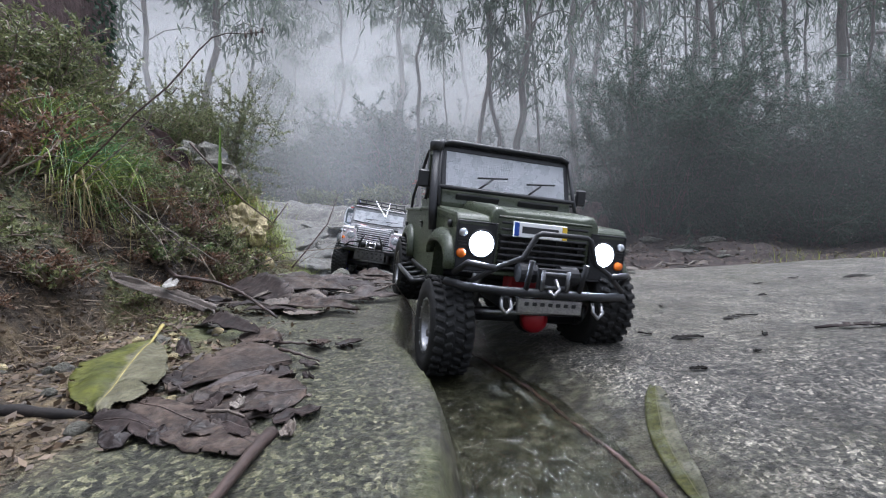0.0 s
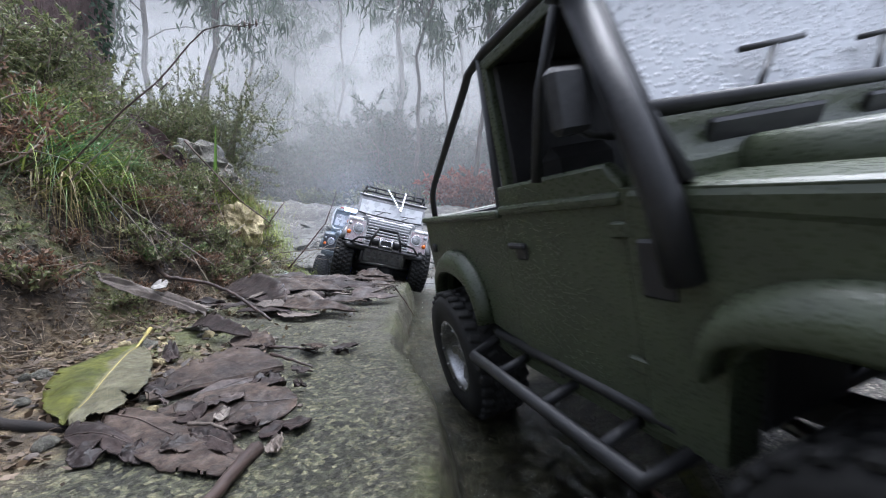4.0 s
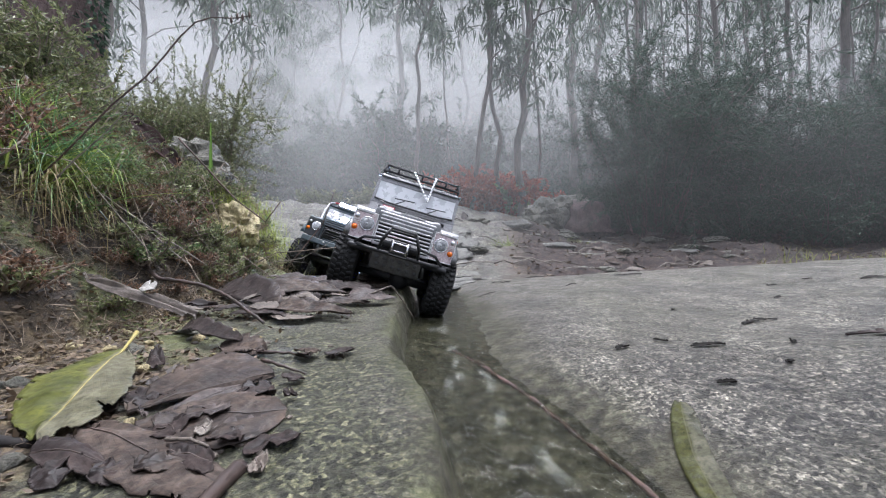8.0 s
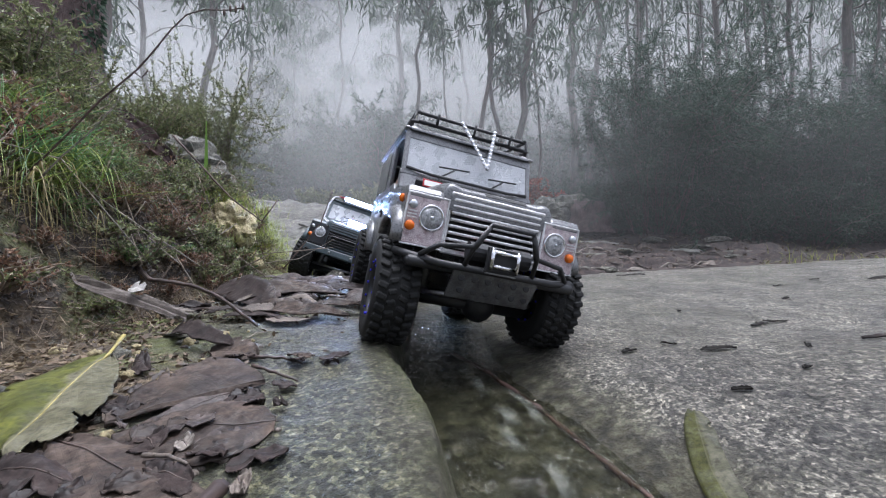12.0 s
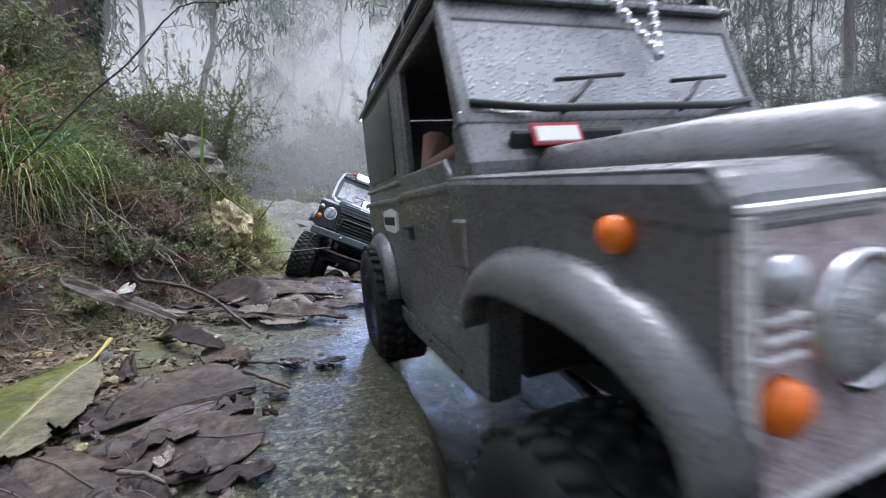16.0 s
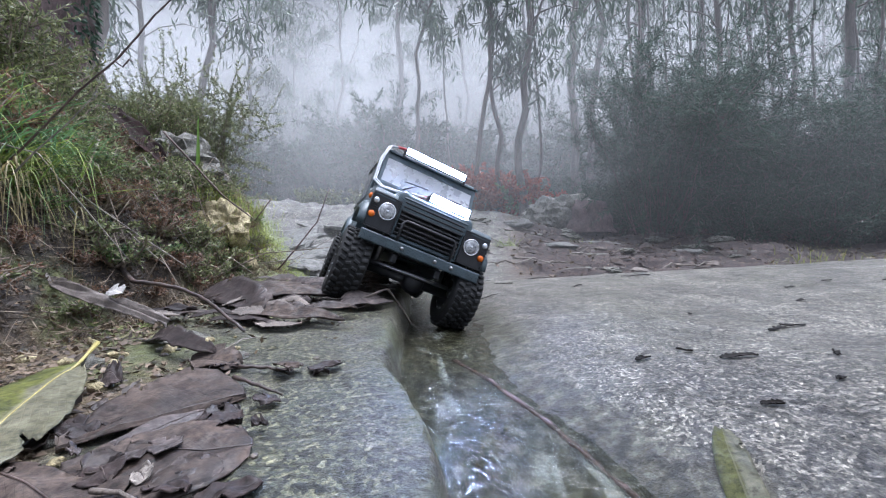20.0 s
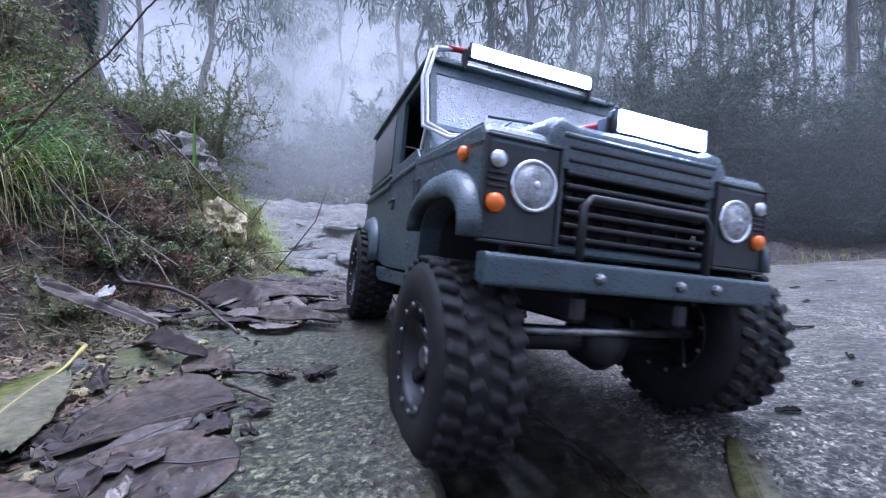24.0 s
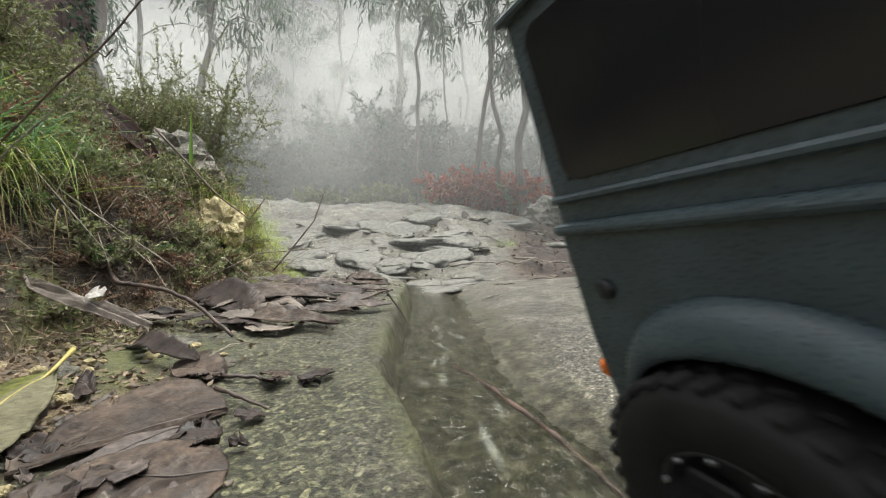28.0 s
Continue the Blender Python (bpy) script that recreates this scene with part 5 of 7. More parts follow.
broad_leaf((-0.19, 0.194), (-0.092, 0.15), (-0.133, 0.147), (-0.134, 0.184), DEAD, "large wet dark brown leaf pointing to the rill", (0.003, 0.0015, 0.002, 0.003), 0.002, 0.85, 0.45, ((0.58, 0.62, 1, 0.25), (0.9, 0.98, -1, 0.4)), 8)
broad_leaf((-0.128, 0.17), (-0.103, 0.163), (-0.109, 0.155), (-0.122, 0.178), DEAD_DARK, "torn dark brown leaf scrap", (0.004, 0.003, 0.003, 0.004), 0.002, 0.8, 0.4, ((0.5, 0.7, 1, 0.6),), 9)
broad_leaf((-0.191, 0.169), (-0.149, 0.16), (-0.164, 0.155), (-0.181, 0.176), DEAD_DARK, "torn dark brown leaf on damp soil", (0.004, 0.003, 0.002, 0.006), 0.003, 0.8, 0.4, ((0.4, 0.55, -1, 0.6),), 10)
broad_leaf((-0.235, 0.305), (-0.217, 0.298), (-0.222, 0.29), (-0.232, 0.312), DEAD_DARK, "small purple-grey curled leaf scrap", (0.004, 0.003, 0.002, 0.009), 0.003, 0.8, 0.4, (), 12)
broad_leaf((-0.087, 0.167), (-0.078, 0.157), (-0.0845, 0.158), (-0.0805, 0.166), BARK, "small curled brown chip on granite", (0.002, 0.003, 0.001, 0.005), 0.001, 0.8, 0.35, (), 13)
broad_leaf((-0.125, 0.19), (-0.118, 0.184), (-0.124, 0.184), (-0.119, 0.19), BARK_PALE, "small curled tan scrap on a leaf", (0.006, 0.006, 0.004, 0.008), 0.001, 0.8, 0.35, (), 14)
broad_leaf((-0.15, 0.2), (-0.135, 0.186), (-0.15, 0.186), (-0.136, 0.198), DEAD_DARK, "torn dark brown leaf scrap", (0.004, 0.004, 0.002, 0.006), 0.002, 0.8, 0.35, ((0.3, 0.5, 1, 0.6),), 15)
broad_leaf((-0.2, 0.345), (-0.15, 0.325), (-0.172, 0.318), (-0.18, 0.356), DEAD, "grey-brown leaf under the leaf pile", (0.003, 0.003, 0.003, 0.01), 0.004, 0.8, 0.5, ((0.5, 0.6, 1, 0.4),), 16)
g7 = random.Random(23)
for i in range(34):
    x, y = g7.uniform(-0.2, -0.09), g7.uniform(0.145, 0.33)
    l, a = g7.uniform(0.008, 0.026), g7.uniform(0, 6.28)
    c, q = l * math.cos(a), l * math.sin(a)
    w = g7.uniform(0.2, 0.5)
    h = g7.uniform(0.001, 0.005)
    broad_leaf((x, y), (x + c, y + q), (x + c / 2 - q * w, y + q / 2 + c * w), (x + c / 2 + q * w, y + q / 2 - c * w), g7.choice((DEAD, DEAD_DARK, DEAD_DARK, DEAD_PALE)), "small torn scrap of dead leaf", (h, h + 0.002, h, h + 0.003), 0.001, 0.9, 0.35, ((0.3, 0.6, 1, 0.7),), 200 + i, None, "leaf_scrap", 0.0015, "scraps of dead leaf")
flat_leaf("long_leaf", (0.1665, 0.266), (0.131, 0.15), 0.0085, NARROW, 0.001, 0.0012, 0.0004, 0.03, 0.75, 11, -0.05, 0.02, "long narrow olive-green leaf on bare granite", "narrow leaves", "leaf", 0.35)
flat_leaf("long_leaf", (0.5, 0.4), (0.4, 0.385), 0.005, DEAD_DARK, 0.003, 0.001, 0.004, 0.25, 0.9, 14, 0.05, 0.1, "dark rotting strip of leaf on granite", "narrow leaves")
# the strips of bark below the bank
strip = ((-0.4, 0.434, 0.088), (-0.245, 0.384, 0.054), (-0.325, 0.405, 0.067), (-0.322, 0.412, 0.077))
broad_leaf(*[p[:2] for p in strip], BARK_GREY, "pale peeling strip of dead bark below the bank", tuple(p[2] - gz(p[0], p[1]) for p in strip), 0.003, 0.9, 0.22, ((0.5, 0.6, 1, 0.4), (0.9, 1.0, -1, 0.7)), 21, None, "bark_strip", 0.003, "bark strips")
flat_leaf("bark_strip", (-0.26, 0.388), (-0.178, 0.342), 0.0065, DEAD_DARK, 0.006, 0.008, 0.002, 0.2, 0.7, 22, -0.06, 0.9, "dark curled strip of bark beside the leaves", "bark strips", "bark", 0.4)
flake = ((-0.316, 0.407, 0.081), (-0.299, 0.403, 0.08), (-0.309, 0.4, 0.077), (-0.306, 0.41, 0.087))
broad_leaf(*[p[:2] for p in flake], WHITE_BARK, "torn pale flake of bark on the bark strip", tuple(p[2] - gz(p[0], p[1]) for p in flake), 0.001, 0.8, 0.35, ((0.3, 0.6, 1, 0.6),), 23, None, "bark_flake", 0.001, "bark strips")
flat_leaf("bark_strip", (-0.36, 0.63), (-0.2, 0.465), 0.02, DEAD_DARK, 0.008, 0.004, 0.006, 0.2, 0.8, 24, 0.05, 0.6, "dark curled sheet of bark at the bank's foot", "bark strips", "bark", 0.4)
# the heap of leaves and bark on the shelf
rng = random.Random(4)
flat_leaf("heap_leaf", (-0.3, 0.565), (-0.14, 0.575), 0.022, DEAD, 0.012, 0.012, -0.004, 0.15, 0.7, 91, 0.02, 0.3, "broad wet grey-brown leaf on top of the heap", "leaves in the heap")
flat_leaf("heap_leaf", (-0.13, 0.535), (-0.068, 0.56), 0.017, DEAD_PALE, 0.004, 0.008, -0.002, 0.15, 0.7, 92, 0.02, 0.3, "pale grey-brown leaf at the heap's edge", "leaves in the heap")
flat_leaf("heap_leaf", (-0.24, 0.49), (-0.105, 0.455), 0.014, DEAD, 0.001, 0.008, 0.006, 0.15, 0.8, 93, -0.06, 0.35, "long curved leaf along the heap's near side", "leaves in the heap")
for i in range(64):
    l = rng.uniform(0.03, 0.085)
    x, y = rng.uniform(-0.35, -0.075 - l), rng.uniform(0.45, 0.8)
    a = rng.uniform(-0.5, 0.5)
    h = l * rng.uniform(0.09, 0.2)
    mat, word = rng.choice(((DEAD, "wet grey-brown"), (DEAD_DARK, "wet dark brown"), (DEAD_DARK, "wet dark brown"), (DEAD_PALE, "pale grey-brown"), (BARK, "rough dark bark-like")))
    flat_leaf("heap_leaf", (x, y), (x + l * math.cos(a), y + l * 0.8 * math.sin(a)), h, mat, rng.uniform(-0.002, 0.006), rng.uniform(0.002, 0.014), rng.uniform(-0.004, 0.006), 0.22, rng.uniform(0.6, 1.0), 40 + i, rng.uniform(-0.15, 0.15), rng.uniform(0.05, 0.5), word + " leaf in a heap on the rock shelf", "leaves in the heap", "leaf", rng.uniform(0.3, 0.7))


def twig(name, pts, r, mat, label, category="twig", group="", lift=True, bumpy=1.0):
    """A twig or root that follows the ground; points are x, y and the height over it."""
    out = []
    for i, (x, y, h) in enumerate(pts):
        out.append((x, y, gz(x, y) + h if lift else h))
    fine = []
    for i in range(len(out) - 1):
        for q in range(4):
            p = Vector(out[i]).lerp(Vector(out[i + 1]), q / 4)
            fine.append(p + bumpy * Vector((0.25 * r * math.sin(7.1 * len(fine)), 0.25 * r * math.cos(5.3 * len(fine)), 0.3 * r * math.sin(3.7 * len(fine)))))
    fine.append(Vector(out[-1]))
    o = fine[0].copy()
    n = len(fine)
    rad = [r * (1 - 0.55 * i / n) * (1 + 0.18 * bumpy * math.sin(i * 2.3)) for i in range(n)]
    ob = part(name, Shape().tube([p - o for p in fine], rad, 7), mat)
    ob.location = o
    return tagged(ob, label, category, group)


twig("root", [(-0.44, 0.56, 0.15), (-0.42, 0.54, 0.122), (-0.389, 0.52, 0.092), (-0.356, 0.49, 0.083), (-0.329, 0.49, 0.08), (-0.297, 0.485, 0.075), (-0.268, 0.47, 0.068), (-0.239, 0.45, 0.06), (-0.189, 0.41, 0.042)], 0.0034, ROOT, "dark wet root crossing the bank's foot", "root", lift=False, bumpy=0.5)
twig("stream_root", [(0.012, 0.47, 0.001), (0.045, 0.4, 0.001), (0.07, 0.335, 0.0), (0.092, 0.27, 0.0005), (0.108, 0.22, 0.001), (0.12, 0.16, 0.0005), (0.125, 0.09, 0.001)], 0.0034, ROOT_RED, "thin red-brown root lying along the rill", "root")
twig("stick", [(-0.0915, 0.163, 0.001), (-0.0905, 0.15, 0.003), (-0.089, 0.125, 0.004), (-0.088, 0.09, 0.004)], 0.0042, textured("brown_stick", (0.018, 0.01, 0.008), (0.055, 0.034, 0.026), 60, (0.5, 0.8), 0.5, dist=0.001, stretch=(1, 0.2, 1)), "short brown stick beside the leaves", "stick", bumpy=0.25)
# stick shape in near-black colour, put where only a dark shadowed hollow lies
twig("stick", [(-0.3, 0.186, 0.002), (-0.25, 0.187, 0.002), (-0.201, 0.181, 0.0)], 0.005, textured("shadow_black", (0.004, 0.003, 0.0025), (0.014, 0.009, 0.007), 60, (0.7, 0.95), 0.5, dist=0.001), "stick-shaped dark form in place of a shadowed hollow", "stick", bumpy=0.4)
twig("dry_straw", [(-0.188, 0.365, 0.003), (-0.181, 0.39, 0.006), (-0.174, 0.41, 0.004)], 0.0007, BARK_PALE, "thin straw-coloured stem on the rock", "twig")
twig("dark_twig", [(-0.134, 0.178, 0.006), (-0.12, 0.174, 0.007), (-0.109, 0.17, 0.006)], 0.0012, BARK, "thin twig lying on the leaves", "twig", bumpy=0.4)
twig("ledge_twig", [(-0.125, 0.535, 0.01), (-0.1, 0.55, 0.016), (-0.075, 0.57, 0.024), (-0.055, 0.58, 0.026), (-0.043, 0.585, 0.024)], 0.0017, BARK, "thin curved twig on the ledge's corner", "twig")
twig("dark_twig", [(-0.14, 0.295, 0.006), (-0.118, 0.284, 0.004), (-0.1, 0.276, 0.003)], 0.0015, ROOT, "dark wet twig beside the brown leaves", "twig")
twig("dark_twig", [(-0.15, 0.32, 0.004), (-0.128, 0.322, 0.004), (-0.11, 0.315, 0.002)], 0.0015, ROOT, "dark wet twig beside the brown leaves", "twig")
FLAKE = textured("black_wet_flake", (0.003, 0.0025, 0.002), (0.013, 0.01, 0.008), 80, (0.7, 0.95), 0.5, dist=0.0006, spec=0.2)
for i, (x, y, l, a) in enumerate(((0.263, 0.385, 0.034, 0.05), (0.18, 0.389, 0.018, 0.4), (0.232, 0.415, 0.014, -0.5), (0.429, 0.522, 0.034, 0.1), (0.394, 0.502, 0.03, 0.3), (0.857, 0.788, 0.06, 0.02), (0.496, 1.072, 0.075, 0.0), (0.299, 0.932, 0.026, 0.2),
                               (0.33, 0.365, 0.009, 1.0), (0.281, 0.31, 0.008, 0.3), (0.212, 0.285, 0.012, -0.4), (0.649, 0.784, 0.02, 0.1), (0.277, 1.214, 0.06, 0.1), (0.247, 1.42, 0.06, -0.1), (0.759, 0.829, 0.02, 0.0), (0.1, 0.9, 0.04, 0.3), (0.16, 1.1, 0.05, -0.2), (0.35, 0.6, 0.012, 0.8), (0.56, 0.66, 0.02, 0.3))):
    dx, dy = l * math.cos(a) / 2, l * math.sin(a) / 2
    flat_leaf("bark_chip", (x - dx, y - dy), (x + dx, y + dy), 0.0015 + l * 0.04, FLAKE, 0.001, 0.0015, 0.002, 0.5, 0.8, 600 + i, 0.06 * math.sin(i * 2.1), 0.12, "small dark flake of bark on granite", "bark chips on the slab", "bark", 0.3)


def rubble(name, mat, spots, seed, label, category, group=""):
    """Broken stones, each with its own uneven shape."""
    rr = random.Random(seed)
    for x, y, r, flat in spots:
        bm = bmesh.new()
        bmesh.ops.create_icosphere(bm, subdivisions=4 if r > 0.035 else 3 if r > 0.01 else 2, radius=1.0)
        ox = rr.random() * 40
        for q in bm.verts:
            w = 1 + (0.16 * noise.noise(q.co * 4.1 + Vector((ox, ox, 0))) + 0.2 * noise.noise(q.co * 9.7 + Vector((ox, ox, 0))) if r > 0.02 else 0.1) + 0.4 * noise.noise(q.co * 1.1 + Vector((ox, 0, 0))) + 0.22 * noise.noise(q.co * 2.7 + Vector((0, ox, 0)))
            q.co = Vector((q.co.x * r * w, q.co.y * r * w, q.co.z * r * w * flat))
        me = bpy.data.meshes.new(name)
        bm.to_mesh(me)
        bm.free()
        me.materials.append(mat)
        if r < 0.035:
            me.shade_smooth()
        ob = new(name, me)
        ob.location = (x, y, gz(x, y) + r * flat * 0.35)
        ob.rotation_euler = (0, 0, rr.random() * 6)
        tagged(ob, label, category, group)


g5 = random.Random(31)
for label, mat, n, big in (("small pale quartz pebble on the soil", YELLOW_STONE, 34, 0.0055), ("small grey granite pebble on the soil", STONE, 30, 0.007)):
    rubble("pebble", mat, [(g5.uniform(-0.36, -0.17), g5.uniform(0.15, 0.42), big * g5.uniform(0.25, 1.0), g5.uniform(0.5, 0.9)) for i in range(n)], n, label, "stone", "small stones by the leaves")
rubble("flat_stone", STONE, [(-0.18, 0.352, 0.016, 0.25), (-0.25, 0.41, 0.024, 0.2)], 3, "flat grey-green stone half sunk in soil", "stone", "flat stones by the leaves")
rubble("bark_crumb", BARK, [(g5.uniform(-0.3, -0.08), g5.uniform(0.14, 0.4), g5.uniform(0.0015, 0.004), 0.6) for i in range(26)], 8, "small brown crumb of bark", "bark", "bark crumbs")
rubble("yellow_stone", YELLOW_STONE, [(-0.415, 0.8, 0.042, 1.0), (-0.385, 0.82, 0.022, 0.9)], 11, "yellowish weathered stone in the mossy bank", "stone")
rubble("grey_rock", STONE, [(-0.615, 0.97, 0.085, 0.75)], 12, "grey flat rock half hidden in the bank", "stone")
rubble("path_stone", STONE, [(-0.245, 0.93, 0.026, 0.8), (-0.33, 1.5, 0.03, 0.7), (0.75, 3.05, 0.16, 0.8), (1.0, 3.2, 0.22, 0.7)], 13, "rounded grey stone beside the track", "stone", "stones by the track")

# twigs and flat stones strewn in the dip behind the slab
gf = random.Random(88)
for i in range(60):
    x, y = gf.uniform(0.0, 1.9), gf.uniform(1.45, 2.9)
    a, l = gf.uniform(-0.5, 0.5), gf.uniform(0.04, 0.2)
    twig("fallen_twig", [(x, y, 0.006), (x + l * 0.5 * math.cos(a), y + l * 0.5 * math.sin(a), gf.uniform(0.006, 0.02)), (x + l * math.cos(a), y + l * math.sin(a), 0.006)], gf.uniform(0.002, 0.005), gf.choice((ROOT, BARK, BARK, BARK_PALE)), "fallen twig in the dip behind the slab", "twig", "twigs in the dip")
rubble("flat_stone", STONE, [(gf.uniform(-0.2, 1.7), gf.uniform(1.5, 2.9), gf.uniform(0.02, 0.07), gf.uniform(0.2, 0.4)) for i in range(26)], 44, "flat grey-green stone half sunk in soil", "stone", "flat stones in the dip")
for i in range(90):
    x, y = gf.uniform(0.0, 1.9), gf.uniform(1.42, 2.8)
    a, l = gf.uniform(0, 6.28), gf.uniform(0.03, 0.08)
    flat_leaf("rotting_leaf", (x, y), (x + l * math.cos(a), y + l * math.sin(a)), l * gf.uniform(0.12, 0.3), gf.choice((DEAD, DEAD_DARK, DEAD_PALE, BARK)), gf.uniform(0, 0.006), 0.004, gf.uniform(-0.003, 0.006), 0.2, 0.8, 400 + i, gf.uniform(-0.1, 0.1), gf.uniform(0, 0.4), "rotting brown leaf in the dip behind the slab", "rotting leaves in the dip")

# crumbs of litter and gravel over soil and shelf
r2 = np.random.default_rng(9)
n = 15000
px = np.concatenate([r2.uniform(-0.6, -0.15, n), r2.uniform(-0.35, -0.08, 1500), r2.uniform(-0.3, 2.4, 9000)])
py = np.concatenate([r2.uniform(0.05, 0.62, n), r2.uniform(0.4, 0.9, 1500), r2.uniform(1.4, 3.4, 9000)])
keep = (soil_mask(px, py) + 0.9 * (r2.random(len(px)) < 0.04) + 1.0 * (py > 0.45) * (px < 0) * (px > -0.36) * (r2.random(len(px)) < 0.5)) > 0.4
px, py = px[keep], py[keep]
p = np.stack([px, py, ground(px, py) + 0.001], 1)
d = unit(np.stack([r2.normal(size=len(px)), r2.normal(size=len(px)), r2.normal(size=len(px)) * 0.4], 1))
s = unit(np.cross(d, r2.normal(size=(len(px), 3)) * 0.5 + np.array([0.1, 0.2, 1.0])))
size = r2.uniform(0.002, 0.0085, len(px)) * np.where(py > 1.39, 3.0, 1.0)
LITTER = leafy("leaf_litter", (0.016, 0.01, 0.008), (0.17, 0.12, 0.075), 0.6, 0.1)
tagged(new("leaf_litter", quads("leaf_litter", blades(p, d, s, size, size * r2.uniform(0.12, 0.4, len(px))), LITTER)), "brown crumbs of fallen leaves and twigs", "leaf litter", kind="stuff")

# weathered plates of rock where the track climbs
PLATE = textured("weathered_granite", (0.045, 0.044, 0.038), (0.2, 0.195, 0.175), 70, (0.5, 0.85), 0.8, dist=0.003)
rr = random.Random(77)
for i in range(70):
    y = 1.0 + 1.5 * (i + rr.random()) / 70
    x, r, flat = y * rr.uniform(-0.36, 0.06), y * rr.uniform(0.02, 0.05), rr.uniform(0.1, 0.16)
    bm = bmesh.new()
    bmesh.ops.create_icosphere(bm, subdivisions=3, radius=1.0)
    for q in bm.verts:
        w = 1 + 0.45 * noise.noise(q.co * 1.3 + Vector((i * 3.7, 0, 0))) + 0.3 * noise.noise(q.co * 3.4 + Vector((0, i * 2.3, 0)))
        q.co = Vector((q.co.x * w * 1.5, q.co.y * w, max(-1, min(q.co.z * 1.6, 0.75 + 0.25 * w)) * flat)) * r
    me = bpy.data.meshes.new("rock_plate")
    bm.to_mesh(me)
    bm.free()
    me.materials.append(PLATE)
    me.shade_smooth()
    ob = new("rock_plate", me)
    up = Vector((-(gz(x + 0.05, y) - gz(x - 0.05, y)) / 0.1, -(gz(x, y + 0.05) - gz(x, y - 0.05)) / 0.1, 1)).normalized()
    ob.location = (x, y, gz(x, y) + r * flat * 0.02)
    ob.rotation_euler = (up.to_track_quat("Z", "Y") @ Euler((0, 0, rr.uniform(-0.5, 0.5))).to_quaternion()).to_euler()
    tagged(ob, "flat grey weathered rock plate on the track", "rock", "rock plates on the track")

# ---- plants on the bank ----
HEATH = leafy("heath_leaves", (0.05, 0.066, 0.026), (0.26, 0.28, 0.125), 0.5)
HEATH_BROWN = leafy("withered_heath", (0.05, 0.028, 0.018), (0.27, 0.16, 0.1), 0.6)
GORSE = leafy("gorse_leaves", (0.035, 0.07, 0.025), (0.16, 0.24, 0.085), 0.45)
GRASS = leafy("grass_blades", (0.07, 0.12, 0.02), (0.3, 0.36, 0.09), 0.65)
STRAW = leafy("straw_blades", (0.09, 0.07, 0.03), (0.28, 0.23, 0.1), 0.55)
STEM = textured("brown_stems", (0.07, 0.05, 0.038), (0.3, 0.24, 0.18), 50, (0.5, 0.8), 0.3)


def bush(name, seed, height, spread, stems, per_stem, leaf, width, leaf_mat, label, category="bush", group="", droop=0.0, upright=0.5, stem_r=0.0016, branch=3, wood_mat=None):
    """A bush of curved stems with side shoots and many small leaves; its origin is at its foot."""
    g = np.random.default_rng(seed)
    wood = Shape()
    P, D = [], []
    for i in range(stems):
        a = g.uniform(0, 2 * np.pi)
        out = spread * g.uniform(0.15, 1.0)
        top = height * g.uniform(0.55, 1.0) * (1 - 0.25 * out / spread)
        end = np.array([np.cos(a) * out, np.sin(a) * out, top])
        start = np.array([np.cos(a), np.sin(a), 0]) * out * 0.25 * g.uniform(0, 1)
        start[2] = -0.03 * height
        mid = start * 0.5 + end * 0.5 + np.array([*(g.normal(size=2) * spread * 0.15), height * (upright - 0.4) * 0.5])
        t = np.linspace(0, 1, 9)[:, None]
        path = (1 - t) ** 2 * start + 2 * t * (1 - t) * mid + t ** 2 * end + g.normal(size=(9, 3)) * height * 0.012
        wood.tube([tuple(q) for q in path], list(np.linspace(stem_r, stem_r * 0.3, 9)), 4, False)
        runs = [path[2:]]
        for b in range(branch):
            k = g.integers(2, 8)
            way = unit(path[k] - path[k - 1] + g.normal(size=3) * 0.6 + np.array([0, 0, 0.25 - droop]))
            l = height * g.uniform(0.15, 0.4)
            q = path[k] + way * np.linspace(0, l, 5)[:, None] + np.array([0, 0, -droop * l]) * (np.linspace(0, 1, 5)[:, None] ** 2)
            wood.tube([tuple(w) for w in q], list(np.linspace(stem_r * 0.5, stem_r * 0.2, 5)), 3, False)
            runs.append(q)
        for run in runs:
            n = max(3, int(per_stem * len(run) / 9))
            k = g.uniform(0, len(run) - 1.001, n)
            i0 = k.astype(int)
            f = (k - i0)[:, None]
            pos = run[i0] * (1 - f) + run[i0 + 1] * f
            way = unit(run[i0 + 1] - run[i0])
            P.append(pos)
            D.append(unit(way * 0.8 + g.normal(size=(n, 3)) * 0.75 + np.array([0, 0, -droop])))
    P, D = np.concatenate(P), np.concatenate(D)
    S = unit(np.cross(D, g.normal(size=D.shape)))
    n = len(P)
    L = leaf * g.uniform(0.5, 1.2, n)
    thing = new(name)
    tagged(part("wood", wood, wood_mat or STEM, thing, smooth=True), kind="stuff")
    o = new("foliage", quads("foliage", blades(P, D, S, L, L * width), leaf_mat))
    o.parent = thing
    return tagged(thing, label, category, group)


def strew(thing, spots, seed, sink=0.0, low=0.8, high=1.25):
    """Copies of a plant on the ground, the first one moved to the first spot."""
    rr = random.Random(seed)
    for i, (x, y) in enumerate(spots):
        m = Matrix.Translation((x, y, gz(x, y) - sink)) @ Matrix.Rotation(rr.random() * 6.28, 4, "Z") @ pose(0, 0, 0, rr.uniform(-8, 8), rr.uniform(-8, 8), 0)
        if i == 0:
            thing.matrix_basis = m
        else:
            c = copy_thing(thing, m)
            k = rr.uniform(low, high)
            c.scale = (k, k, k * rr.uniform(0.85, 1.15))


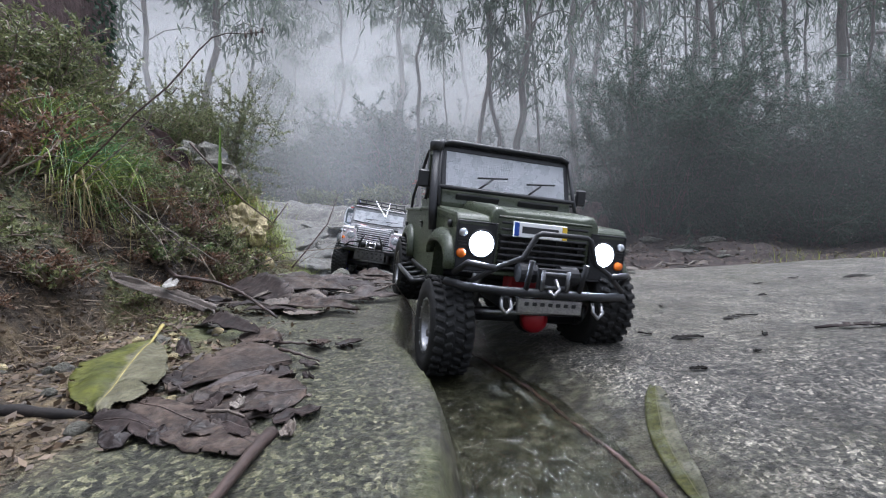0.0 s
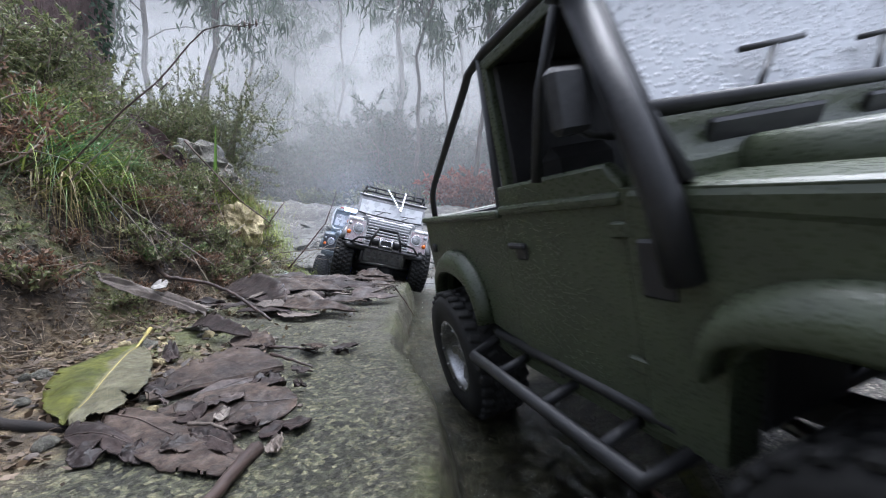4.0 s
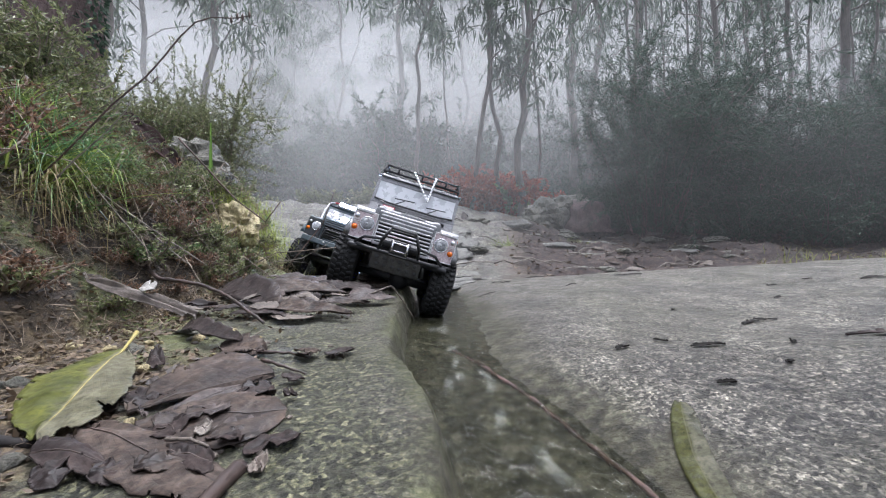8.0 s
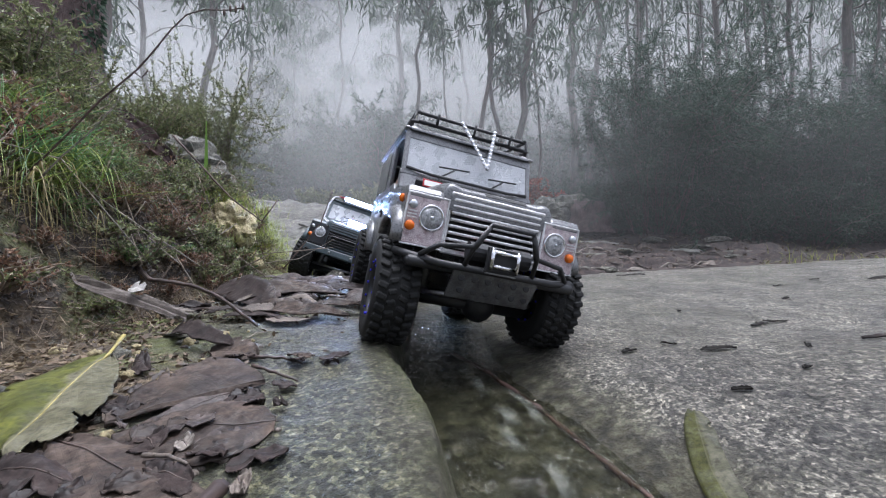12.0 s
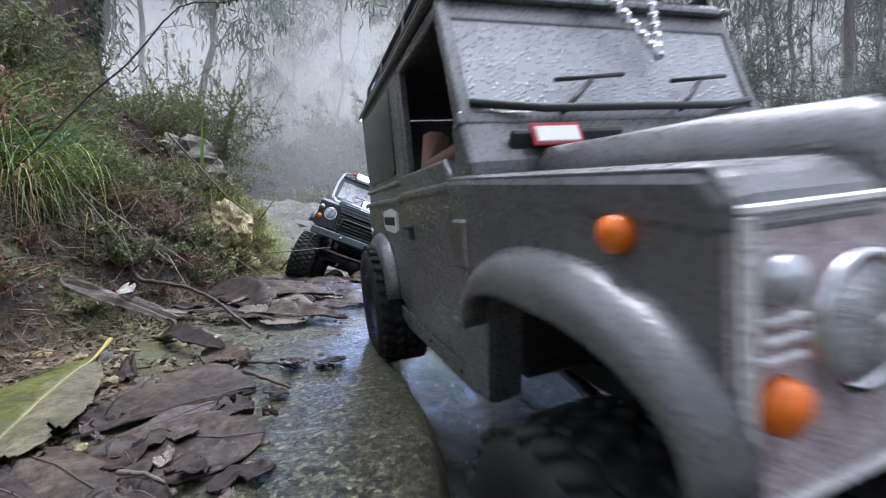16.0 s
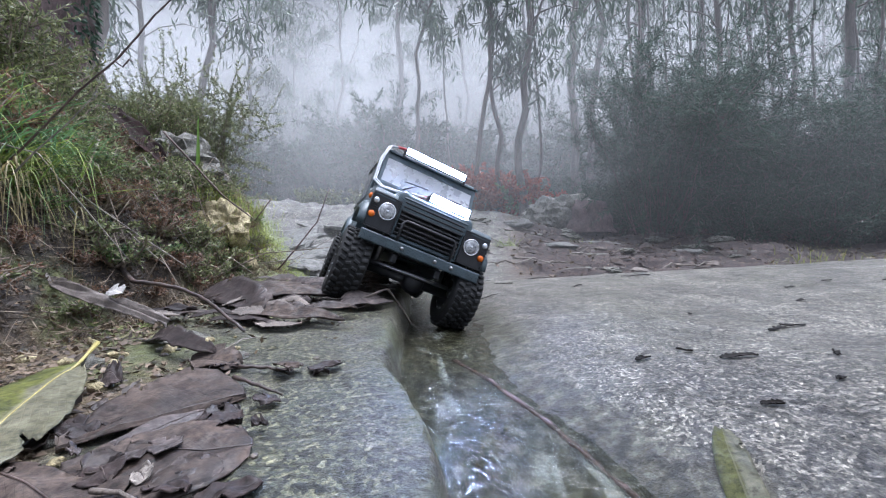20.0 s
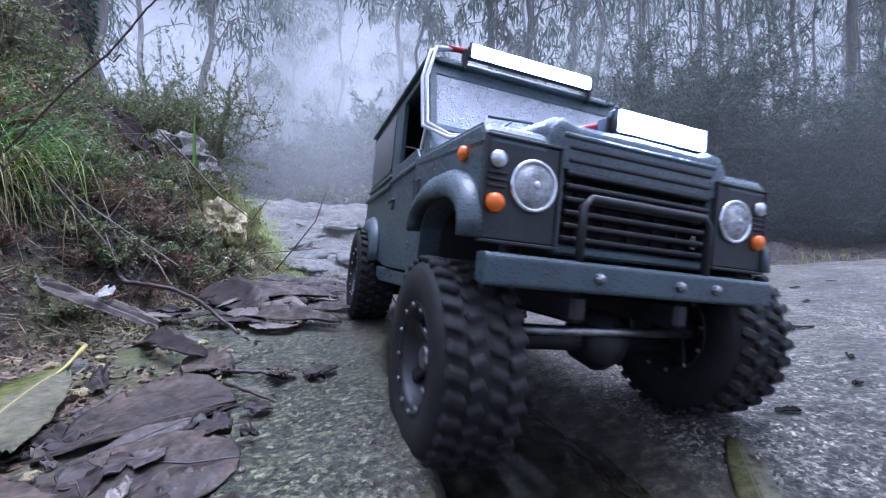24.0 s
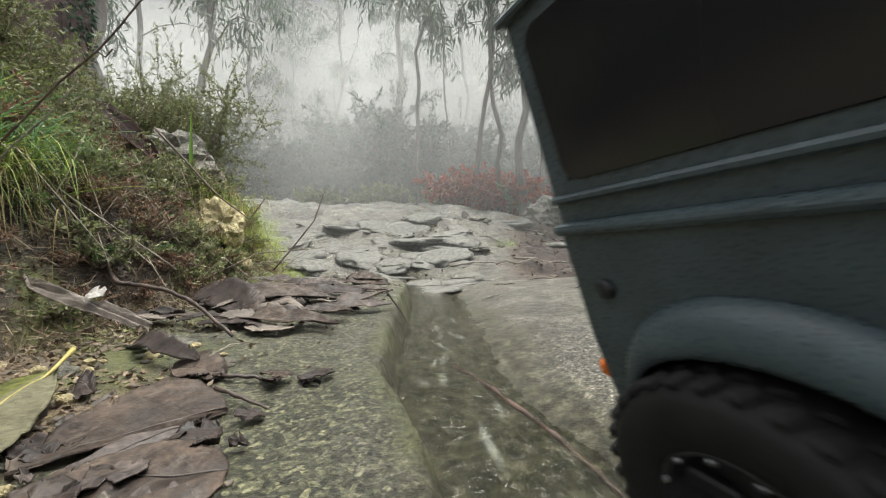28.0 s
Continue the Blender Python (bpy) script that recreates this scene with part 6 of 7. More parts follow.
def bank_spots(seed, n, out, along, clear=True):
    """Places on the bank, off the stretch where its stones lie open."""
    rr = random.Random(seed)
    spots = []
    for i in range(n):
        y = along[0] + (along[1] - along[0]) * (i + rr.random()) / n
        x = float(bank_foot(np.array([y]))[0]) - rr.uniform(*out)
        if not (clear and 0.5 < y < 1.02 and -0.86 < x / y < -0.42):
            spots.append((x, y))
    return spots


G1 = "low plants on the bank"
strew(bush("heath_plant", 1, 0.095, 0.09, 20, 38, 0.0085, 0.18, HEATH, "low olive-green heath plant on the bank", "bush", G1), bank_spots(1, 24, (0.09, 0.32), (0.6, 1.15)), 1)
strew(bush("withered_plant", 2, 0.07, 0.085, 24, 44, 0.0065, 0.2, HEATH_BROWN, "low withered brown plant on the bank", "bush", G1), bank_spots(2, 9, (0.1, 0.22), (0.16, 0.5)), 2)
strew(bush("leafy_plant", 3, 0.08, 0.07, 18, 34, 0.008, 0.3, GORSE, "low plant with small green leaves", "bush", G1), bank_spots(3, 10, (0.05, 0.3), (1.02, 1.3)), 3)
strew(bush("creeping_plant", 8, 0.022, 0.05, 20, 30, 0.0045, 0.22, HEATH, "tiny creeping green plant on mossy earth", "bush", G1), bank_spots(8, 60, (0.0, 0.24), (0.2, 1.05), False), 8)
strew(bush("withered_sprig", 9, 0.024, 0.05, 18, 26, 0.0045, 0.22, HEATH_BROWN, "tiny withered brown plant on mossy earth", "bush", G1), bank_spots(9, 46, (0.0, 0.22), (0.2, 1.05), False), 9)
strew(bush("green_sprig", 10, 0.024, 0.045, 16, 28, 0.005, 0.32, GORSE, "tiny fresh green plant on the bank", "bush", G1), bank_spots(10, 12, (0.0, 0.22), (0.45, 1.0), False), 10)
strew(bush("heath_sprig", 12, 0.05, 0.06, 14, 30, 0.007, 0.2, HEATH, "small olive heath sprig on dark earth", "bush", G1, upright=0.35), bank_spots(12, 46, (0.0, 0.3), (0.5, 1.05), False), 17)
strew(bush("russet_sprig", 13, 0.045, 0.06, 18, 30, 0.005, 0.2, HEATH_BROWN, "small russet dry sprig on dark earth", "bush", G1, upright=0.35), bank_spots(13, 20, (0.02, 0.3), (0.5, 1.0), False), 18)
G2 = "tall bushes on the bank"
strew(bush("heath_bush", 4, 0.17, 0.13, 22, 100, 0.0085, 0.14, HEATH, "tall thin-leaved heath bush on the bank", "bush", G2, upright=0.7, stem_r=0.0022, branch=5), bank_spots(4, 11, (0.26, 0.55), (0.5, 1.6)), 4)
strew(bush("gorse_bush", 5, 0.15, 0.13, 20, 100, 0.0095, 0.12, GORSE, "spiny green gorse bush on the bank", "bush", G2, upright=0.6, stem_r=0.0024, branch=5), bank_spots(5, 9, (0.3, 0.65), (0.5, 1.6)), 5)
strew(bush("sprig_bush", 6, 0.36, 0.15, 22, 150, 0.0085, 0.13, HEATH, "upright sprigs of heath against the mist", "bush", G2, upright=0.85, stem_r=0.0013, branch=6), [(-0.74, 1.18), (-0.82, 1.32), (-0.7, 1.24)], 6)
strew(bush("back_bush", 7, 0.2, 0.26, 24, 110, 0.012, 0.13, HEATH, "dark tall bush on top of the bank", "bush", G2, upright=0.7, stem_r=0.004, branch=6), [(-1.2, 1.25), (-1.35, 1.4), (-1.1, 1.35), (-0.95, 1.5)], 7, 0.03, 0.6, 0.9)


def grass_tuft(name, seed, n, length, mat, label, lean=0.6, spread=0.02):
    """A tussock of long arching blades."""
    g = np.random.default_rng(seed)
    V, F = [], []
    for i in range(n):
        a = g.uniform(0, 2 * np.pi)
        l = length * g.uniform(0.45, 1.1)
        w = 0.0012 * g.uniform(0.5, 1.4) * length / 0.14
        base = np.array([*(g.normal(size=2) * spread), -0.005])
        out = np.array([np.cos(a), np.sin(a), 0])
        side = np.array([-np.sin(a), np.cos(a), 0]) * w
        reach = lean * g.uniform(0.3, 1.2)
        k = len(V)
        for q in np.linspace(0, 1, 6):
            p = base + out * l * reach * q ** 1.6 + np.array([0, 0, l * (q * 0.95 - reach * 0.62 * q ** 2.4)])
            V += [tuple(p - side * (1.02 - q)), tuple(p + side * (1.02 - q))]
        F += [(k + j * 2, k + j * 2 + 1, k + j * 2 + 3, k + j * 2 + 2) for j in range(5)]
    me = bpy.data.meshes.new(name)
    me.from_pydata(V, [], F)
    me.materials.append(mat)
    me.shade_smooth()
    return tagged(new(name, me), label, "grass", "grass tufts on the bank")


strew(grass_tuft("grass_tuft", 1, 120, 0.125, GRASS, "tuft of long wet green grass on the bank", 1.35), [(-0.56, 0.52), (-0.6, 0.54)], 11)
DARK_GRASS = leafy("blue_green_blades", (0.04, 0.1, 0.04), (0.18, 0.29, 0.13), 0.65)
strew(grass_tuft("long_grass", 6, 90, 0.14, DARK_GRASS, "fan of long thin blue-green grass on the bank", 1.3), [(-0.5, 0.52), (-0.53, 0.54)], 16)
strew(grass_tuft("short_grass", 3, 120, 0.045, MOSS, "short yellow-green grass on the track side", 0.7, 0.03), [(-0.4 - 0.012 * (i % 5) - 0.002 * i, 0.76 + 0.012 * i) for i in range(26)] + bank_spots(33, 46, (-0.05, 0.3), (0.8, 2.0), False), 13)
strew(grass_tuft("track_grass", 4, 40, 0.13, GRASS, "small green tuft growing in the track", 1.0, 0.02), [(0.3, 2.05), (0.34, 2.12)], 14)
strew(grass_tuft("slab_grass", 5, 40, 0.06, MOSS, "thin grass at the slab's far edge", 0.8, 0.05), [(1.0, 1.15), (1.15, 1.2), (1.3, 1.15), (1.45, 1.25), (0.92, 2.3), (0.8, 2.4)], 15)


def arching_grass(name, seed, n, at, far, drop, lift, mat, label, wide=0.0008):
    """Long thin blades that spring from one tussock, arch outwards and hang down the bank."""
    g = np.random.default_rng(seed)
    V, F = [], []
    for i in range(n):
        base = g.normal(size=3) * np.array([0.026, 0.03, 0.02])
        a = g.normal(-0.1, 0.9)
        out = np.array([np.cos(a), np.sin(a) * 0.8, 0]) * g.uniform(*far)
        fall, up = g.uniform(*drop), g.uniform(*lift)
        side = unit(np.cross(out, np.array([0, 0.3, 1.0]))) * wide * g.uniform(0.6, 1.5)
        k = len(V)
        for q in np.linspace(0, 1, 8):
            p = base + out * (1.15 * q - 0.15 * q * q) + np.array([0, 0, up * np.sin(np.pi * min(q * 1.1, 1)) - fall * q ** 2.2])
            V += [tuple(p - side * (1.05 - q)), tuple(p + side * (1.05 - q))]
        F += [(k + j * 2, k + j * 2 + 1, k + j * 2 + 3, k + j * 2 + 2) for j in range(7)]
    me = bpy.data.meshes.new(name)
    me.from_pydata(V, [], F)
    me.materials.append(mat)
    me.shade_smooth()
    ob = new(name, me)
    ob.location = at
    return tagged(ob, label, "grass", "grass tufts on the bank", "stuff")


arching_grass("arching_grass", 41, 210, (-0.5, 0.48, 0.2), (0.04, 0.15), (-0.03, 0.07), (0.0, 0.05), GRASS, "tussock of long green blades arching over the bank")
arching_grass("arching_grass", 42, 80, (-0.51, 0.51, 0.22), (0.08, 0.22), (-0.02, 0.09), (0.0, 0.05), DARK_GRASS, "tussock of long blue-green blades arching over the bank", 0.0006)
arching_grass("hanging_straw", 43, 150, (-0.468, 0.468, 0.185), (0.015, 0.075), (0.05, 0.13), (0.0, 0.02), STRAW, "straw-yellow grass hanging down the bank")
blade = Shape()
for i in range(6):
    q = i / 5
    blade.v += [(-0.006 * (1.05 - q), 0, 0.15 * q), (0.006 * (1.05 - q), 0.002 * q, 0.15 * q), (0, 0.002, 0.15 * q)]
blade.f = [(i * 3, i * 3 + 2, i * 3 + 5, i * 3 + 3) for i in range(5)] + [(i * 3 + 2, i * 3 + 1, i * 3 + 4, i * 3 + 5) for i in range(5)]
gb = part("reed_blade", blade, leafy("fresh_green_blade", (0.12, 0.22, 0.03), (0.16, 0.28, 0.05), 0.5))
gb.location = (-0.468, 0.8, gz(-0.468, 0.8) - 0.005)
tagged(gb, "single broad fresh green blade of grass", "grass")

# long bare twigs that lean out of the bank
BRANCH = textured("brown_branch", (0.04, 0.022, 0.018), (0.11, 0.07, 0.055), 60, (0.6, 0.9), 0.4)
tw = twig("bare_branch", [(-0.481, 0.45, 0.19), (-0.451, 0.45, 0.216), (-0.418, 0.45, 0.249), (-0.382, 0.45, 0.286), (-0.342, 0.45, 0.319), (-0.319, 0.45, 0.345), (-0.302, 0.45, 0.366), (-0.286, 0.45, 0.381), (-0.267, 0.45, 0.387), (-0.24, 0.45, 0.386), (-0.223, 0.45, 0.389)], 0.0013, BRANCH, "thin bare branch arching out of the bank", "branch", lift=False, bumpy=0.4)
for k, (x, y, z) in enumerate(((-0.223, 0.45, 0.390), (-0.231, 0.45, 0.387), (-0.237, 0.45, 0.388), (-0.244, 0.45, 0.384))):
    part("bud", Shape().lathe([(-0.004, 0.0005), (-0.0015, 0.0016), (0.002, 0.0013), (0.0045, 0.0004)], 8, "z", tuple(Vector((x, y, z)) - tw.location)), BRANCH, tw, smooth=True)
part("side_twig", Shape().tube([tuple(Vector(q) - tw.location) for q in ((-0.344, 0.45, 0.317), (-0.336, 0.45, 0.311), (-0.329, 0.45, 0.319), (-0.326, 0.45, 0.317))], 0.0008, 5), BRANCH, tw)
twig("pale_stem", [(-0.43, 0.43, 0.195), (-0.406, 0.43, 0.219), (-0.378, 0.43, 0.243), (-0.369, 0.43, 0.252), (-0.35, 0.43, 0.272), (-0.345, 0.43, 0.283)], 0.001, BARK_PALE, "thin pale dead stem on the bank", "twig", lift=False, bumpy=0.4)
twig("blue_grey_stem", [(-0.579, 0.56, 0.334), (-0.532, 0.54, 0.247), (-0.483, 0.52, 0.205), (-0.428, 0.5, 0.157)], 0.0014, textured("grey_stem", (0.12, 0.13, 0.14), (0.3, 0.32, 0.34), 50), "thin grey stem lying down the bank", "twig", lift=False)
twig("thin_twig", [(-0.34, 0.86, 0.02), (-0.3, 0.87, 0.08), (-0.265, 0.88, 0.13), (-0.24, 0.88, 0.2)], 0.0017, BRANCH, "thin bare twig rising beside the track", "twig")
twig("thin_twig", [(-0.5, 0.75, 0.1), (-0.4, 0.76, 0.11), (-0.34, 0.76, 0.12), (-0.31, 0.76, 0.16)], 0.0018, BRANCH, "thin bare twig low on the bank", "twig")
for i in range(85):
    rr = random.Random(100 + i)
    y = rr.uniform(0.45, 1.3)
    x = float(bank_foot(np.array([y]))[0]) - rr.uniform(-0.02, 0.25)
    a, l = rr.uniform(-1.2, 1.6), rr.uniform(0.06, 0.2)
    dx, dy = l * math.cos(a), l * 0.5 * math.sin(a)
    twig("bank_twig", [(x, y, 0.01), (x + dx * 0.5, y + dy * 0.5, rr.uniform(0.02, 0.08)), (x + dx, y + dy, rr.uniform(0.01, 0.1))], rr.uniform(0.0005, 0.0013), STEM if i % 3 else BARK_PALE, "thin tangled twig on the bank", "twig", "tangled twigs on the bank")
broad_leaf((-0.7, 0.87), (-0.52, 0.785), (-0.605, 0.8), (-0.6, 0.835), textured("dark_red_leaf", (0.006, 0.0025, 0.002), (0.024, 0.009, 0.007), 40, (0.75, 0.95), 0.4, spec=0.15), "dark red-brown curled strip of bark caught on the bank", (0.085, 0.03, 0.035, 0.07), 0.006, 0.9, 0.45, ((0.3, 0.4, -1, 0.4), (0.6, 0.8, 1, 0.5)), 71, None, "bark_strip", 0.006, "bark strips")
# a tangle of fine roots and stems over the bank's face
g6 = np.random.default_rng(66)
n = 8200
y = g6.uniform(0.14, 1.15, n)
x = bank_foot(y) + 0.04 - np.abs(g6.normal(size=n)) * 0.13
p = np.stack([x, y, ground(x, y) + g6.uniform(0.001, 0.014, n)], 1)
d = unit(np.stack([g6.normal(size=n), g6.normal(size=n) * 0.6, g6.normal(size=n) * 0.55 + 0.1], 1))
w = unit(np.cross(d, g6.normal(size=(n, 3))))
l = g6.uniform(0.006, 0.034, n)
TANGLE = leafy("fine_roots_and_stems", (0.03, 0.02, 0.014), (0.28, 0.22, 0.15), 0.7, 0.1)
tagged(new("twig_tangle", quads("twig_tangle", blades(p, d, w, l, g6.uniform(0.0002, 0.0005, n)), TANGLE)), "tangle of fine roots and dry stems on the bank", "twigs", kind="stuff")
n = 9000
y = g6.uniform(0.14, 1.15, n)
x = bank_foot(y) + 0.03 - np.abs(g6.normal(size=n)) * 0.14
p = np.stack([x, y, ground(x, y) + g6.uniform(0.0, 0.004, n)], 1)
d = unit(g6.normal(size=(n, 3)))
w = unit(np.cross(d, g6.normal(size=(n, 3))))
l = g6.uniform(0.0015, 0.0065, n)
EARTHY = leafy("dead_leaf_crumbs", (0.02, 0.013, 0.008), (0.2, 0.14, 0.075), 0.7, 0.1)
tagged(new("bank_litter", quads("bank_litter", blades(p, d, w, l, l * g6.uniform(0.15, 0.4, n)), EARTHY)), "crumbs of dead leaves on the earth bank", "leaf litter", kind="stuff")

# ---- the misty eucalyptus wood ----
TRUNK = textured("eucalyptus_bark", (0.06, 0.05, 0.045), (0.17, 0.14, 0.125), 10, (0.6, 0.85), 0.6, dist=0.01, stretch=(1, 1, 0.2))
TRUNK_DARK = textured("dark_pine_bark", (0.05, 0.032, 0.03), (0.16, 0.105, 0.1), 16, (0.6, 0.9), 0.9, dist=0.02, stretch=(1, 1, 0.3))
EUC = leafy("eucalyptus_leaves", (0.04, 0.065, 0.045), (0.13, 0.17, 0.12), 0.4, 0.45)
FEATHER = leafy("feathery_dark_leaves", (0.015, 0.036, 0.023), (0.062, 0.1, 0.064), 0.8, 0.3)
BRACKEN = leafy("red_bracken", (0.12, 0.022, 0.012), (0.36, 0.09, 0.05), 0.6, 0.3)


def eucalyptus(name, seed, height, r, leaves, label, lean=(0.0, 0.0), low=0.22, group="eucalyptus trees", reach=0.16, leaf=0.11, fork=False):
    """A slender tree: tapered trunk, drooping limbs and hanging narrow leaves."""
    g = np.random.default_rng(seed)
    n = 16
    t = np.linspace(0, 1, n)
    wob = np.cumsum(g.normal(size=(n, 2)) * height * 0.0085, 0)
    path = np.stack([lean[0] * height * t ** 1.3 + wob[:, 0], lean[1] * height * t ** 1.3 + wob[:, 1], t * height - 0.05], 1)
    trunk = Shape().tube([tuple(p) for p in path], list(r * (1.25 * (1 - t) ** 0.8 * 0.8 + 0.25) * (1 + 0.25 * np.exp(-t * 30))), 9, False)
    limbs = Shape()
    P = []
    m = 15
    for b in range(m):
        k = low + (0.97 - low) * (b + g.random()) / m
        i = min(int(k * (n - 1)), n - 2)
        p0 = path[i] + (path[i + 1] - path[i]) * (k * (n - 1) - i)
        a = g.uniform(0, 2 * np.pi)
        l = height * reach * g.uniform(0.5, 1.3) * (1.15 - 0.6 * k)
        s = np.linspace(0, 1, 7)[:, None]
        arm = p0 + np.array([np.cos(a), np.sin(a), 0]) * l * s + np.array([0, 0, l]) * (0.75 * s - 0.85 * s ** 2.2) + g.normal(size=(7, 3)) * l * 0.02
        limbs.tube([tuple(q) for q in arm], list(np.linspace(r * 0.3, r * 0.07, 7)), 5, False)
        for c in range(4):
            q = arm[g.integers(2, 7)]
            e = q + unit(g.normal(size=3) + np.array([0, 0, -0.2])) * l * g.uniform(0.2, 0.5)
            limbs.tube([tuple(q), tuple((q + e) / 2 + np.array([0, 0, l * 0.03])), tuple(e)], [r * 0.09, r * 0.06, r * 0.04], 3, False)
            w = np.linspace(0.1, 1, max(2, leaves // (m * 5)))[:, None]
            P.append(q + (e - q) * w + g.normal(size=(len(w), 3)) * l * 0.09)
        w = g.uniform(0.35, 1, max(2, leaves // (m * 5)))
        P.append(arm[(w * 5.99).astype(int)] + g.normal(size=(len(w), 3)) * l * 0.08)
    if fork:
        k = path[6]
        limbs.tube([tuple(k), tuple(k + np.array([0.1, 0, 0.4]) * height * 0.12), tuple(k + np.array([0.3, 0.1, 1.0]) * height * 0.14), tuple(k + np.array([0.42, 0.1, 2.2]) * height * 0.12)], [r * 0.5, r * 0.42, r * 0.33, r * 0.2], 7, False)
    P = np.concatenate(P)
    D = unit(np.array([0, 0, -1.0]) + g.normal(size=P.shape) * 0.42)
    S = unit(np.cross(D, g.normal(size=P.shape)))
    L = leaf * g.uniform(0.6, 1.3, len(P))
    tree = new(name)
    part("trunk", trunk, TRUNK, tree, smooth=True)
    part("limbs", limbs, TRUNK, tree, smooth=True)
    o = new("crown", quads("crown", blades(P, D, S, L, L * 0.085), EUC))
    o.parent = tree
    return tagged(tree, label, "tree", group)


def plant(tree, spots, seed):
    rr = random.Random(seed)
    for i, (x, y, k) in enumerate(spots):
        m = Matrix.Translation((x, y, gz(x, y) - 0.03)) @ Matrix.Rotation(rr.random() * 6.28, 4, "Z")
        ob = tree if i == 0 else copy_thing(tree, m)
        ob.matrix_basis = m
        ob.scale = (k, k, k)


# the trees that stand out
def lone(seed, x, y, height, r, leaves, label, lean=(0, 0), low=0.22, fork=False, reach=0.16):
    t = eucalyptus("eucalyptus_tree", seed, height, r, leaves, label, lean, low, "single eucalyptus trees", reach, 0.1, fork)
    t.location = (x, y, gz(x, y) - 0.03)


lone(31, 0.247, 3.3, 3.6, 0.017, 1500, "thin dark eucalyptus with drooping leaves", (0.0, 0.0), 0.3)
lone(32, 0.45, 3.4, 3.6, 0.018, 1500, "thin leaning eucalyptus with bent trunk", (-0.05, 0.0), 0.3)
lone(33, 0.62, 3.3, 3.6, 0.027, 1500, "forked dark eucalyptus beside the track", (0.03, 0.0), 0.35, True)
lone(34, -0.82, 6.1, 6.0, 0.04, 3000, "pale reddish eucalyptus trunk in mist", (0.0, 0.0), 0.4)
lone(35, -1.75, 7.0, 6.0, 0.026, 3200, "thin eucalyptus in mist with a bent limb", (-0.04, 0.0), 0.3, True)
lone(36, -2.9, 6.2, 5.6, 0.028, 4200, "slender leafy eucalyptus in mist", (0.0, 0.0), 0.25)
lone(37, -2.5, 3.0, 4.2, 0.035, 3600, "eucalyptus above the bank", (0.06, 0.0), 0.3)
lone(38, -2.35, 3.7, 4.6, 0.03, 3600, "leaning eucalyptus above the bank", (0.05, 0.0), 0.3)
lone(39, -0.25, 4.0, 4.0, 0.018, 3600, "eucalyptus with leaves hanging over the track", (0.05, -0.02), 0.42, False, 0.24)
lone(40, 4.7, 4.0, 5.0, 0.08, 2200, "thick dark eucalyptus at the wood's edge", (-0.02, 0.0), 0.3)
lone(41, 1.6, 4.6, 5.0, 0.04, 1800, "dark eucalyptus behind the bushes", (0.03, 0.0), 0.3)
lone(42, 2.4, 4.9, 5.2, 0.04, 1800, "dark eucalyptus behind the bushes", (-0.04, 0.0), 0.3)
lone(43, 2.55, 3.6, 4.4, 0.026, 600, "thin dark eucalyptus at the wood's edge", (0.02, 0.0), 0.35)
lone(44, 3.1, 3.7, 4.6, 0.022, 600, "thin dark eucalyptus at the wood's edge", (-0.03, 0.0), 0.35)
lone(45, 3.55, 3.5, 4.6, 0.034, 600, "dark eucalyptus at the wood's edge", (0.01, 0.0), 0.4)
# the rest of the wood
kinds = [eucalyptus("eucalyptus_tree", 51 + i, 6.5, 0.03, 2000, "slender eucalyptus fading into mist", (0.02 * (i - 1), 0), 0.16 + 0.05 * i) for i in range(4)]
rr = random.Random(77)
spots = [[], [], [], []]
for i in range(70):
    if i < 60:
        d = 5.2 + 12 * (i / 60) ** 1.3 + rr.uniform(-0.5, 0.5)
        a = -1.35 + 2.75 * ((i * 0.618) % 1.0)
    else:
        d = rr.uniform(3.6, 7.0)
        a = rr.uniform(0.42, 1.6)
    size = rr.uniform(0.75, 1.25)
    if i < 60 and a > 0.45 and i % 2:
        continue
    if not (-0.64 < a < -0.42 or -0.42 <= a < 0.1 and d < 7.0):
        spots[i % 4].append((a * d, d, size))
# unseen trees behind the camera, added for what the wet surfaces reflect
for i in range(16):
    ang = rr.uniform(3.5, 5.9)
    d = rr.uniform(3.5, 8)
    spots[i % 4].append((math.cos(ang) * d, math.sin(ang) * d, rr.uniform(0.9, 1.3)))
for k, s in zip(kinds, spots):
    plant(k, s, 5)

# thin saplings between the bushes and in the mist
thin = eucalyptus("eucalyptus_sapling", 58, 4.2, 0.013, 230, "thin young eucalyptus stem with hanging leaves", (0.015, 0), 0.3, "eucalyptus saplings", 0.1, 0.1)
rr = random.Random(31)
plant(thin, [(x, y, rr.uniform(0.8, 1.2)) for x, y in ((0.12, 4.4), (0.95, 3.6))]
      + [((0.45 + 1.1 * ((i * 0.618) % 1)) * d, d, rr.uniform(0.8, 1.25)) for i in range(24) for d in (3.1 + 1.5 * ((i * 0.37) % 1),)], 6)

# the thick trunk above the bank with ivy
big = new("pine_tree")
th = Shape()
n, k = 26, 22
for i in range(n):
    for j in range(k):
        a = 2 * math.pi * j / k
        z = -0.1 + i * 0.14
        rad = 0.2 * (1 + 0.35 * math.exp(-i * 0.5)) * (1 + 0.13 * noise.noise(Vector((math.cos(a) * 2.2, math.sin(a) * 2.2, z * 1.6))) + 0.05 * noise.noise(Vector((math.cos(a) * 7, math.sin(a) * 7, z * 3))))
        th.v.append((rad * math.cos(a), rad * math.sin(a), z))
th.f = [(i * k + j, i * k + (j + 1) % k, (i + 1) * k + (j + 1) % k, (i + 1) * k + j) for i in range(n - 1) for j in range(k)]
part("trunk", th, TRUNK_DARK, big, smooth=True)
g = np.random.default_rng(3)
